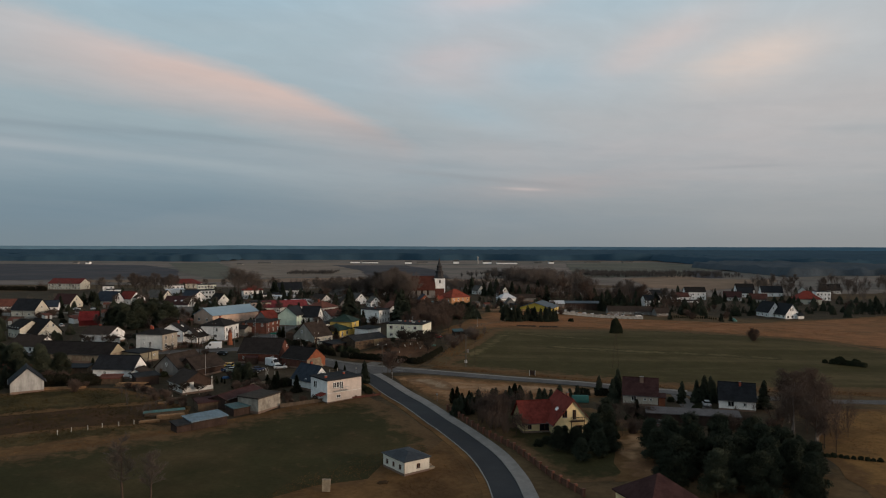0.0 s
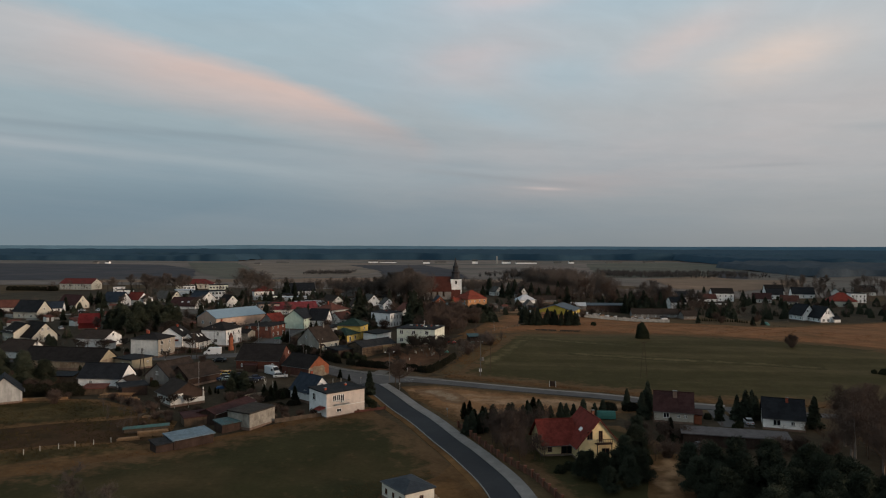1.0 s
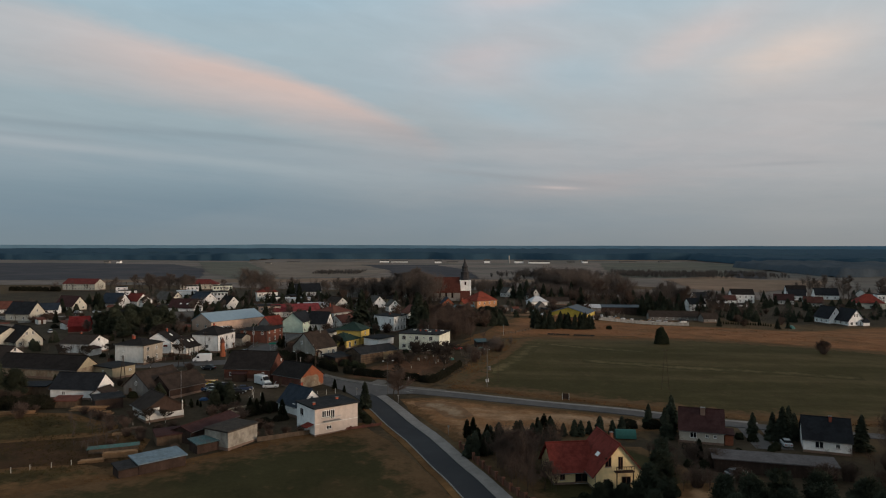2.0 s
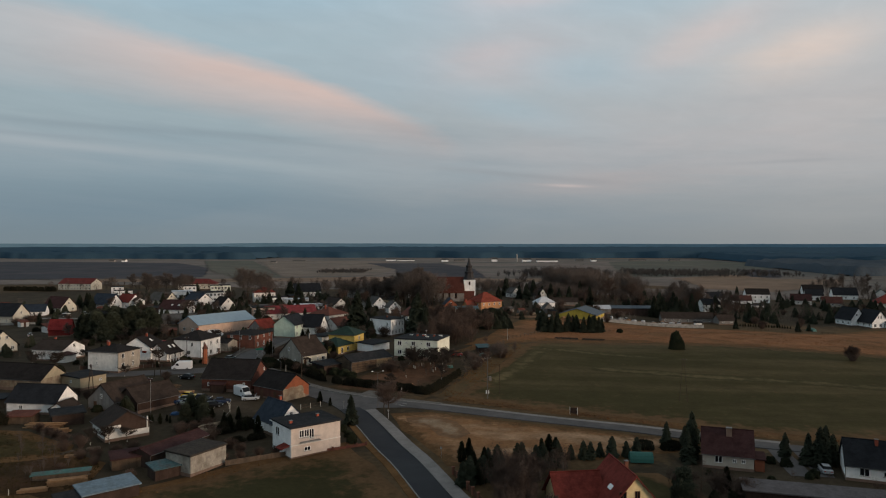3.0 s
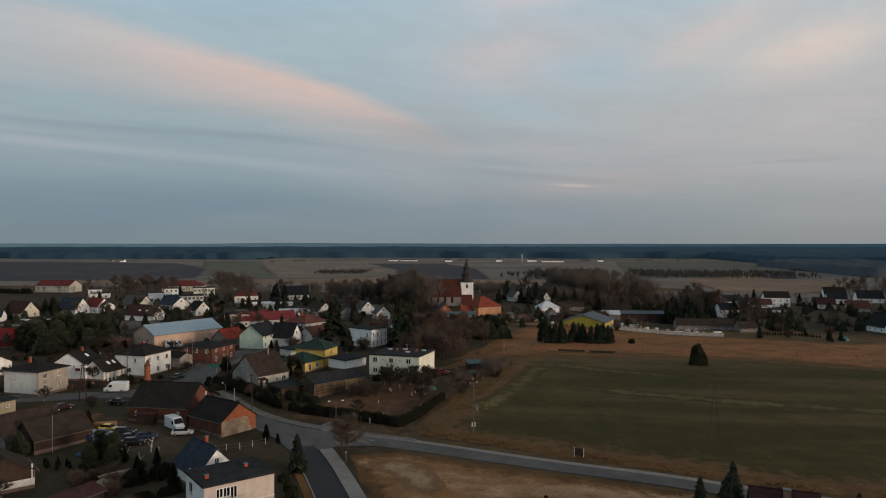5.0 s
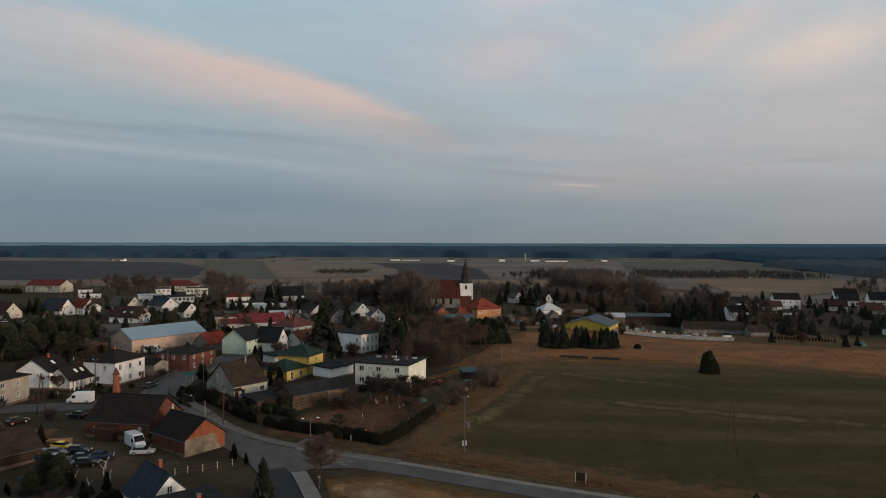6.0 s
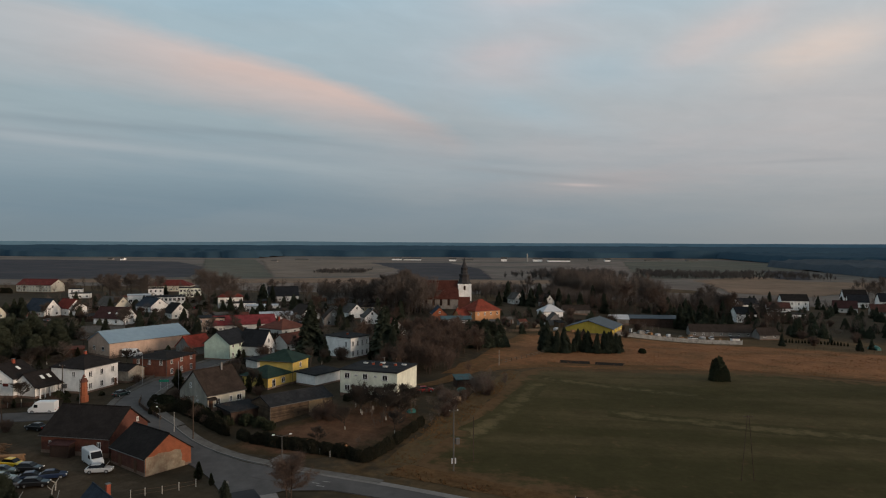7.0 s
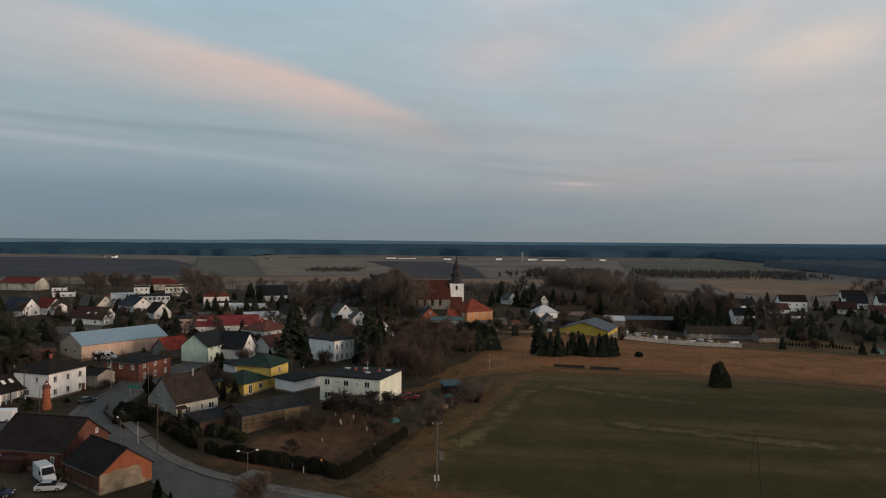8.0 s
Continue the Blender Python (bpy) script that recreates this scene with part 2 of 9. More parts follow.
OLDPLASTER = material("old_plaster", (0.3, 0.245, 0.175), spread=0.2, big=0.5, second=(0.2, 0.13, 0.09), second_amount=0.7, streak=0.3)
BOARDS = material("boards", (0.11, 0.075, 0.05), spread=0.3, small=8, streak=0.45, bump=0.3)
GREYBOARDS = material("grey_boards", (0.13, 0.095, 0.068), spread=0.3, small=8, streak=0.45, rows=6, bump=0.3)
DARKBOARDS = material("dark_boards", (0.05, 0.032, 0.025), spread=0.3, small=8, streak=0.4, bump=0.3)

FELT = material("roof_felt", (0.022, 0.023, 0.025), rough=0.9, spread=0.25, big=0.4, second=(0.036, 0.036, 0.037), second_amount=0.6, spec=0.03)
BROWNFELT = material("roof_felt_brown", (0.05, 0.042, 0.036), rough=0.85, spread=0.3, big=0.5, second=(0.034, 0.03, 0.027), second_amount=0.7, spec=0.04)
FELTBLUE = material("roof_felt_blue", (0.034, 0.039, 0.046), rough=0.7, spread=0.2, big=0.4, second=(0.05, 0.056, 0.064), second_amount=0.6, spec=0.06)
DARKTILES = tiles("dark", (0.02, 0.017, 0.016))
BLACKTILES = tiles("black", (0.018, 0.019, 0.022), rough=0.6)
BROWNTILES = tiles("brown", (0.039, 0.029, 0.024))
MAROON = tiles("maroon", (0.05, 0.025, 0.024))
REDTILES = tiles("red", (0.155, 0.033, 0.025))
BRIGHTRED = tiles("bright_red", (0.27, 0.05, 0.034))
ORANGETILES = tiles("orange", (0.175, 0.043, 0.028))
OLDRED = tiles("old_red", (0.125, 0.05, 0.037))
DULLMAROON = tiles("dull_maroon", (0.075, 0.034, 0.028))
OLDREDWIDE = tiles("dull_red", (0.12, 0.03, 0.026))
GREENROOF = tiles("green", (0.02, 0.038, 0.03), rough=0.6)
BLUEROOF = tiles("blue", (0.026, 0.034, 0.047), rough=0.6)
ETERNIT = material("fibre_cement", (0.085, 0.08, 0.075), rough=0.9, spread=0.25, big=0.4, small=4, second=(0.055, 0.052, 0.046), second_amount=0.7, spec=0.04)
SHEETBLUE = material("sheet_blue_grey", (0.21, 0.285, 0.34), rough=0.6, metal=0.2, spread=0.1, second=(0.2, 0.27, 0.34), second_amount=0.5)
TARPGREEN = material("tarp_green", (0.028, 0.1, 0.088), rough=0.5, spread=0.12)
WHITEROOF = material("white_roof", (0.42, 0.43, 0.45), rough=0.6, spread=0.12)

CHIMNEYBRICK = material("chimney_brick", (0.30, 0.075, 0.045), spread=0.25, small=9, rows=13)
FRAMEWHITE = material("frame_white", (0.72, 0.72, 0.70), rough=0.4, spread=0.05)
FRAMEBROWN = material("frame_brown", (0.12, 0.06, 0.035), rough=0.5, spread=0.1)
GUTTER = material("gutter", (0.12, 0.115, 0.11), rough=0.5, metal=0.5, spread=0.1)
DOORWOOD = material("door_wood", (0.10, 0.05, 0.03), rough=0.6, spread=0.2, streak=0.3)
METAL = material("galvanised", (0.35, 0.36, 0.37), rough=0.45, metal=0.8, spread=0.12)
CONCRETE = material("concrete", (0.33, 0.32, 0.30), spread=0.18, big=0.5, second=(0.22, 0.21, 0.20), second_amount=0.6, streak=0.2)
ASPHALT = material("asphalt_new", (0.038, 0.039, 0.043), rough=0.75, spread=0.1, big=0.08, small=7, second=(0.05, 0.051, 0.054), second_amount=0.6, bump=0.08, spec=0.03)
ASPHALTOLD = material("asphalt_old", (0.098, 0.092, 0.09), rough=0.85, spread=0.14, big=0.15, small=5, second=(0.075, 0.071, 0.07), second_amount=0.7, bump=0.08, spec=0.03)
PAVING = material("paving", (0.2, 0.185, 0.175), rough=0.9, spread=0.12, big=0.3, small=6, second=(0.15, 0.14, 0.13), second_amount=0.6, spec=0.03)
OLDPAVING = material("old_paving", (0.125, 0.115, 0.106), rough=0.9, spread=0.16, big=0.3, small=6, second=(0.08, 0.072, 0.064), second_amount=0.7, spec=0.03)
WEATHERED = plaster("weathered", (0.31, 0.29, 0.25), streak=0.35)
ROUGHGRASS = material("rough_grass", (0.062, 0.045, 0.020), spread=0.3, big=0.09, small=1.3, second=(0.032, 0.026, 0.012), second_amount=0.9, bump=0.5, bump_scale=4, patch=(0.42, 0.6), spec=0.02, rim=(0.107, 0.060, 0.028))
REDVERGE = material("red_verge", (0.123, 0.060, 0.030), spread=0.3, big=0.15, small=1.5, second=(0.080, 0.049, 0.022), second_amount=0.9, bump=0.5, bump_scale=4, spec=0.02, rim=(0.107, 0.060, 0.028))
# crop far out: green paled and greyed to paint in haze
FARGREEN = material("far_winter_crop_hazed", (0.095, 0.094, 0.076), spread=0.2, big=0.006, small=0.1, second=(0.115, 0.104, 0.083), second_amount=0.9, spec=0.02)
LOTMAT = material("vacant_ground", (0.203, 0.105, 0.050), spread=0.3, big=0.055, small=1.5, second=(0.321, 0.199, 0.118), second_amount=0.95, bump=0.5, bump_scale=4, patch=(0.48, 0.62), spec=0.02, stretch=(1.0, 2.2, 1.0, 15), rim=(0.107, 0.060, 0.028))
GREYPLASTER = material("grey_plaster", (0.34, 0.31, 0.265), spread=0.25, big=0.5, small=4, second=(0.19, 0.165, 0.135), second_amount=0.7, streak=0.3)
PILLAR = material("pillar_brick", (0.18, 0.075, 0.048), spread=0.25, small=9, rows=13, bump=0.25, second=(0.12, 0.06, 0.045), second_amount=0.6)
GOLDGRASS = material("golden_grass", (0.177, 0.097, 0.037), spread=0.25, big=0.05, small=1.2, second=(0.123, 0.070, 0.029), second_amount=0.9, bump=0.5, bump_scale=4, spec=0.02, rim=(0.107, 0.060, 0.028))
OLDWOOD = material("old_planks", (0.098, 0.068, 0.045), spread=0.3, small=6, second=(0.055, 0.04, 0.03), second_amount=0.8, big=0.5, streak=0.3, per_object=0.3)
DARKSOIL = material("dark_soil", (0.022, 0.018, 0.015), spread=0.3, big=0.3, small=2, bump=0.5, bump_scale=3, spec=0.02)
KERB = material("kerb_stone", (0.20, 0.19, 0.178), rough=0.9, spread=0.15)
GROUNDMAT = material("winter_ground", (0.086, 0.057, 0.031), spread=0.3, big=0.035, small=0.8, second=(0.064, 0.046, 0.026), second_amount=0.9, bump=0.5, bump_scale=4, spec=0.02, rim=(0.047, 0.037, 0.025))
# brown of the plain lifted in base colour in place of haze
PLAINMAT = material("plain_fields_hazed", (0.168, 0.137, 0.118), spread=0.3, big=0.003, small=0.05, second=(0.115, 0.104, 0.092), second_amount=1.0, bump=0.3, bump_scale=1, spec=0.02)
GREENFIELD = material("winter_crop", (0.048, 0.0405, 0.0175), spread=0.18, big=0.05, small=0.9, second=(0.094, 0.070, 0.036), second_amount=0.8, bump=0.4, bump_scale=5, patch=(0.44, 0.68), spec=0.02, stretch=(0.22, 1.3, 1.0, 12), rim=(0.104, 0.062, 0.032))
LAWN = material("rough_lawn", (0.039, 0.0345, 0.0155), spread=0.22, big=0.028, small=1.2, second=(0.074, 0.052, 0.026), second_amount=0.95, bump=0.5, bump_scale=5, spec=0.02, patch=(0.5, 0.7), rim=(0.104, 0.062, 0.032))
DRYGRASS = material("dry_grass", (0.144, 0.077, 0.033), spread=0.25, big=0.06, small=1.0, second=(0.094, 0.050, 0.023), second_amount=0.9, bump=0.5, bump_scale=4, spec=0.02, rim=(0.107, 0.060, 0.028))
REDDISH = material("reddish_meadow", (0.198, 0.092, 0.044), spread=0.25, big=0.05, small=1.0, second=(0.139, 0.073, 0.035), second_amount=0.9, bump=0.5, bump_scale=4, spec=0.02, rim=(0.107, 0.060, 0.028))
BARESOIL = material("bare_soil", (0.246, 0.150, 0.084), spread=0.25, big=0.10, small=1.4, second=(0.118, 0.064, 0.034), second_amount=0.95, bump=0.5, bump_scale=4, patch=(0.4, 0.55), spec=0.02, rim=(0.107, 0.060, 0.028))
GARDENSOIL = material("garden_soil", (0.056, 0.032, 0.018), spread=0.25, big=0.12, small=1.5, second=(0.036, 0.026, 0.013), second_amount=0.8, bump=0.5, bump_scale=4, spec=0.02, rim=(0.107, 0.060, 0.028))
DUGSOIL = material("dug_soil", (0.105, 0.056, 0.034), spread=0.25, big=0.12, small=1.5, second=(0.060, 0.036, 0.022), second_amount=0.8, bump=0.5, bump_scale=4, spec=0.02, rim=(0.054, 0.037, 0.021))
MARGIN = material("field_margin_grass", (0.086, 0.064, 0.034), spread=0.25, big=0.09, small=1.2, second=(0.064, 0.051, 0.026), second_amount=0.9, bump=0.5, bump_scale=4, spec=0.02, rim=(0.088, 0.060, 0.032))
YARD = material("trodden_yard", (0.066, 0.050, 0.035), spread=0.25, big=0.12, small=1.5, second=(0.047, 0.035, 0.022), second_amount=0.8, bump=0.4, bump_scale=5, spec=0.02, rim=(0.050, 0.039, 0.027))
# fallow tone also lightened for the haze over the plain
FALLOW = material("fallow", (0.175, 0.138, 0.11), spread=0.2, big=0.008, small=0.1, second=(0.14, 0.115, 0.096), second_amount=0.9, spec=0.02)
PLOUGHED = material("ploughed", (0.050, 0.049, 0.055), spread=0.2, big=0.01, small=0.1, second=(0.068, 0.062, 0.064), second_amount=0.9, spec=0.02)
PALEFIELD = material("stubble", (0.2, 0.135, 0.095), spread=0.2, big=0.008, small=0.1, second=(0.155, 0.112, 0.08), second_amount=0.9, spec=0.02)

BARK = material("bark", (0.060, 0.044, 0.034), spread=0.3, small=8, bump=0.5, spec=0.02)
WHITEWASH = material("limewash", (0.36, 0.34, 0.3), spread=0.2, small=8)
BIRCH = material("birch_bark", (0.16, 0.13, 0.11), spread=0.35, small=6)
TWIGS = material("twigs", (0.098, 0.079, 0.068), spread=0.25, small=2, per_object=0.2, spec=0.02)
TWIGSRED = material("twigs_red", (0.088, 0.062, 0.050), spread=0.25, small=2, per_object=0.2, spec=0.02)
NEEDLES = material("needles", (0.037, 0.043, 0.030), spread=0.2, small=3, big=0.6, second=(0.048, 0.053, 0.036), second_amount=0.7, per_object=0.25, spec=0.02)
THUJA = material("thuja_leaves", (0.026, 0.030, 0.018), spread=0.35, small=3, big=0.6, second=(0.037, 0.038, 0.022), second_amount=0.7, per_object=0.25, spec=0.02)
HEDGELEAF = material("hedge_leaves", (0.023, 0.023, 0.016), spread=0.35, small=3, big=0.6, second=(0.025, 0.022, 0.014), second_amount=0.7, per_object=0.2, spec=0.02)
# distant woods: bluish base colours carry the aerial haze
FORESTMAT = material("far_forest_hazed", (0.030, 0.059, 0.085), rough=1.0, spread=0.08, big=0.004, small=0.05, second=(0.035, 0.065, 0.090), second_amount=0.8, bump=0.0, spec=0.02)
WOODSMAT = material("far_woods_hazed", (0.050, 0.063, 0.076), rough=1.0, spread=0.15, big=0.01, small=0.3, second=(0.058, 0.068, 0.076), second_amount=0.8, spec=0.02)
DARKTWIGS = material("dark_twigs", (0.046, 0.038, 0.032), spread=0.25, small=2, per_object=0.2, spec=0.02)
FARTWIGS = material("far_twigs", (0.078, 0.07, 0.066), spread=0.25, small=0.3, spec=0.02)
LUMBER = material("lumber", (0.26, 0.15, 0.078), spread=0.3, small=5)
BLACKRUBBER = material("tyre_rubber", (0.02, 0.02, 0.021), rough=0.8)
TARPBLUE = material("tarp_blue", (0.03, 0.07, 0.15), rough=0.5)


def glassy(name, rgb, rough):
    m = bpy.data.materials.new(name)
    m.use_nodes = True
    b = m.node_tree.nodes["Principled BSDF"]
    b.inputs["Base Color"].default_value = (*rgb, 1)
    b.inputs["Roughness"].default_value = rough
    b.inputs["Specular IOR Level"].default_value = 0.18
    return m


GLASS = glassy("window_glass", (0.008, 0.009, 0.011), 0.25)


def paint(name, rgb):
    m = glassy("paint_" + name, rgb, 0.35)
    m.node_tree.nodes["Principled BSDF"].inputs["Coat Weight"].default_value = 0.5
    return m


# ---------------------------------------------------------------- terrain
KNOLLS = np.array([(-18, 126, -1.5), (-37, 176, 0.1), (19, 208, 1.0), (46, 175, -0.2), (24, 150, -0.9), (-92, 245, 3.3), (-31, 260, 4.9), (0, 219, 1.4), (66, 299, 2.9), (192, 442, -5), (202, 590, -5), (-322, 584, 3), (5, 431, 4.8), (-20, 495, 6), (-130, 330, 5), (-48, 216, 1.9), (0, 800, -2), (-300, 1000, -2), (300, 1000, -4), (-58, 159, -0.8), (-120, 140, 0.5), (0, 0, -3), (120, 100, -2), (-60, 258, 4.9), (0, 1700, -1.5), (-800, 1500, -1.5), (800, 1500, -3), (150, 200, 0.2), (-33, 309, 5.6), (-130, 245, 4.4), (-102, 193, 2.8), (105, 428, -2), (-70, 186, 1.0)])


def ground(x, y):
    """Height of the land: a low rise under the village that falls away to the east."""
    k = 1.0 / ((np.asarray(x)[..., None] - KNOLLS[:, 0]) ** 2 + (np.asarray(y)[..., None] - KNOLLS[:, 1]) ** 2 + 250.0) ** 1.5
    return (k * KNOLLS[:, 2]).sum(-1) / k.sum(-1)


def gz(x, y):
    return float(ground(x, y))


def link_mesh(name, verts, faces, mat, parent=None, label="", smooth=False):
    me = bpy.data.meshes.new(name)
    me.from_pydata([tuple(v) for v in verts], [], [tuple(f) for f in faces])
    me.materials.append(mat)
    if smooth:
        me.polygons.foreach_set("use_smooth", [True] * len(me.polygons))
    me.update()
    ob = new(name, me)
    if parent:
        ob.parent = parent
    if label:
        ob["label"] = label
    return ob


def tri_soup(name, tris, mat, parent=None):
    """A mesh of loose triangles, an array of n x 3 x 3."""
    n = len(tris)
    me = bpy.data.meshes.new(name)
    me.vertices.add(n * 3)
    me.vertices.foreach_set("co", np.asarray(tris, dtype=np.float32).ravel())
    me.loops.add(n * 3)
    me.loops.foreach_set("vertex_index", np.arange(n * 3, dtype=np.int32))
    me.polygons.add(n)
    me.polygons.foreach_set("loop_start", np.arange(0, n * 3, 3, dtype=np.int32))
    me.materials.append(mat)
    me.update()
    ob = new(name, me)
    if parent:
        ob.parent = parent
    return ob


def part(name, bm, mat, parent=None, label=""):
    """One mesh object from a bmesh, under a thing or a part."""
    me = bpy.data.meshes.new(name)
    bm.to_mesh(me)
    bm.free()
    me.materials.append(mat)
    ob = new(name, me)
    if parent:
        ob.parent = parent
    if label:
        ob["label"] = label
    return ob


def share(name, me, parent, m):
    """Another object on a mesh that is there already."""
    ob = new(name, me)
    ob.parent = parent
    ob.matrix_local = m
    return ob


def box(bm, x0, x1, y0, y1, z0, z1, m=None):
    vs = [Vector((x, y, z)) for z in (z0, z1) for y in (y0, y1) for x in (x0, x1)]
    vs = [bm.verts.new(m @ v if m else v) for v in vs]
    for f in ((0, 2, 3, 1), (4, 5, 7, 6), (0, 1, 5, 4), (1, 3, 7, 5), (3, 2, 6, 7), (2, 0, 4, 6)):
        bm.faces.new([vs[i] for i in f])
    return vs


def tube(bm, a, b, ra, rb, n=6, cap=True):
    a, b = Vector(a), Vector(b)
    ax = (b - a).normalized()
    s = ax.orthogonal().normalized()
    t = ax.cross(s)
    ring = []
    for p, r in ((a, ra), (b, rb)):
        ring.append([bm.verts.new(p + (s * math.cos(q) + t * math.sin(q)) * r) for q in (2 * math.pi * i / n for i in range(n))])
    for i in range(n):
        j = (i + 1) % n
        bm.faces.new((ring[0][i], ring[0][j], ring[1][j], ring[1][i]))
    if cap:
        bm.faces.new(ring[1])
        bm.faces.new(ring[0][::-1])


def graded(lo, hi, a, b, step, grow=1.22):
    """Grid lines, even between a and b and ever wider beyond."""
    xs = list(np.arange(a, b + 0.1, step))
    s, x = step, a
    while x > lo:
        s *= grow
        x -= s
        xs.insert(0, max(x, lo))
    s, x = step, xs[-1]
    while x < hi:
        s *= grow
        x += s
        xs.append(min(x, hi))
    return np.array(xs)


def sheet(name, xs, ys, zfun, mat, smooth=True):
    gx, gy = np.meshgrid(xs, ys)
    z = zfun(gx, gy)
    nx, ny = len(xs), len(ys)
    verts = np.stack([gx, gy, z], -1).reshape(-1, 3)
    faces = [(j * nx + i, j * nx + i + 1, (j + 1) * nx + i + 1, (j + 1) * nx + i) for j in range(ny - 1) for i in range(nx - 1)]
    return link_mesh(name, verts.tolist(), faces, mat, smooth=smooth)


land = sheet("ground", graded(-4900, 4900, -230, 260, 5), graded(-900, 4900, -40, 520, 5), ground, GROUNDMAT)
tagged(land, "brownish winter grass and soil of a flat plain", "ground", kind="structure")
# trodden, darker soil under the village and its gardens
gx, gy = np.array([v.co[:2] for v in land.data.vertices]).T
built = np.maximum.reduce([1 - (((gx - cx) / rx) ** 2 + ((gy - cy) / ry) ** 2) for cx, cy, rx, ry in ((-125, 300, 150, 160), (-230, 460, 190, 180), (-75, 440, 110, 110), (45, 470, 90, 62), (215, 520, 165, 100), (-70, 205, 60, 60), (48, 152, 36, 36))])
land.data.attributes.new("rim", "FLOAT", "POINT").data.foreach_set("value", np.clip(built * 2.2, 0, 1).astype(np.float32))


def drape(name, poly, mat, lift, label, category="field", cell=3.5, wobble=0.8, seed=1, fray=4.5):
    """A patch of land cover with an uneven outline, laid on the terrain."""
    rnd = random.Random(seed)
    lift = lift if lift > 0.145 else 0.012 + 0.4 * lift
    pts = []
    for (x0, y0), (x1, y1) in zip(poly, poly[1:] + poly[:1]):
        n = max(1, int(math.hypot(x1 - x0, y1 - y0) / 5))
        for i in range(n):
            j = wobble if i else wobble * 0.5
            pts.append((x0 + (x1 - x0) * i / n + rnd.uniform(-j, j), y0 + (y1 - y0) * i / n + rnd.uniform(-j, j)))
    bm = bmesh.new()
    bm.faces.new([bm.verts.new((x, y, 0)) for x, y in pts])
    xs, ys = [p[0] for p in pts], [p[1] for p in pts]
    for lo, hi, co, no in ((min(xs), max(xs), lambda v: (v, 0, 0), (1, 0, 0)), (min(ys), max(ys), lambda v: (0, v, 0), (0, 1, 0))):
        v = lo + cell
        while v < hi:
            bmesh.ops.bisect_plane(bm, geom=bm.verts[:] + bm.edges[:] + bm.faces[:], plane_co=co(v), plane_no=no)
            v += cell
    bm.normal_update()
    for f in bm.faces:
        if f.normal.z < 0:
            f.normal_flip()
    for v in bm.verts:
        v.co.z = gz(v.co.x, v.co.y) + lift
    ob = part(name, bm, mat)
    # how near each spot lies to the outline, for a frayed border
    if cell < 20:
        p = np.array([v.co[:2] for v in ob.data.vertices])
        a, b = np.array(pts), np.roll(np.array(pts), -1, 0)
        near = np.full(len(p), 1e9)
        for s, e in zip(a, b):
            t = np.clip(((p - s) @ (e - s)) / max((e - s) @ (e - s), 1e-9), 0, 1)
            near = np.minimum(near, np.linalg.norm(p - s - t[:, None] * (e - s), axis=1))
        ob.data.attributes.new("rim", "FLOAT", "POINT").data.foreach_set("value", np.clip(1 - near / fray, 0, 1).astype(np.float32))
    return tagged(ob, label, category, kind="structure")


def smooth_line(pts, step=2.5):
    """Catmull-Rom through points (x, y, width)."""
    out = []
    p = [pts[0]] + list(pts) + [pts[-1]]
    for i in range(1, len(p) - 2):
        a, b, c, d = (np.array(q, float) for q in p[i - 1:i + 3])
        n = max(1, int(np.linalg.norm((c - b)[:2]) / step))
        for k in range(n):
            t = k / n
            out.append(0.5 * ((2 * b) + (c - a) * t + (2 * a - 5 * b + 4 * c - d) * t * t + (3 * b - a - 3 * c + d) * t ** 3))
    out.append(np.array(pts[-1], float))
    return out


def normals(line):
    res = []
    for i in range(len(line)):
        d = (line[min(i + 1, len(line) - 1)] - line[max(i - 1, 0)])[:2]
        d = d / max(np.linalg.norm(d), 1e-6)
        res.append(np.array([d[1], -d[0]]))
    return res


def ribbon(name, line, offs, mat, lift, label, category, side_drop=0.25, cross=5):
    """A road or path along a line; offs(i, w) gives its left and right edge across; with sides that go down into the ground."""
    nm = normals(line)
    verts, faces = [], []
    m = cross + 3
    for i, (p, n) in enumerate(zip(line, nm)):
        a, b = offs(p[2])
        for k in range(-1, cross + 2):
            o = a + (b - a) * min(max(k, 0), cross) / cross
            x, y = p[0] + n[0] * o, p[1] + n[1] * o
            verts.append((x, y, gz(x, y) + lift - (side_drop if k in (-1, cross + 1) else 0)))
    for i in range(len(line) - 1):
        for k in range(m - 1):
            faces.append((i * m + k, i * m + k + 1, (i + 1) * m + k + 1, (i + 1) * m + k))
    return tagged(link_mesh(name, verts, faces, mat), label, category, kind="structure")


# ---------------------------------------------------------------- houses
FOOT = []
WINMESH = {}


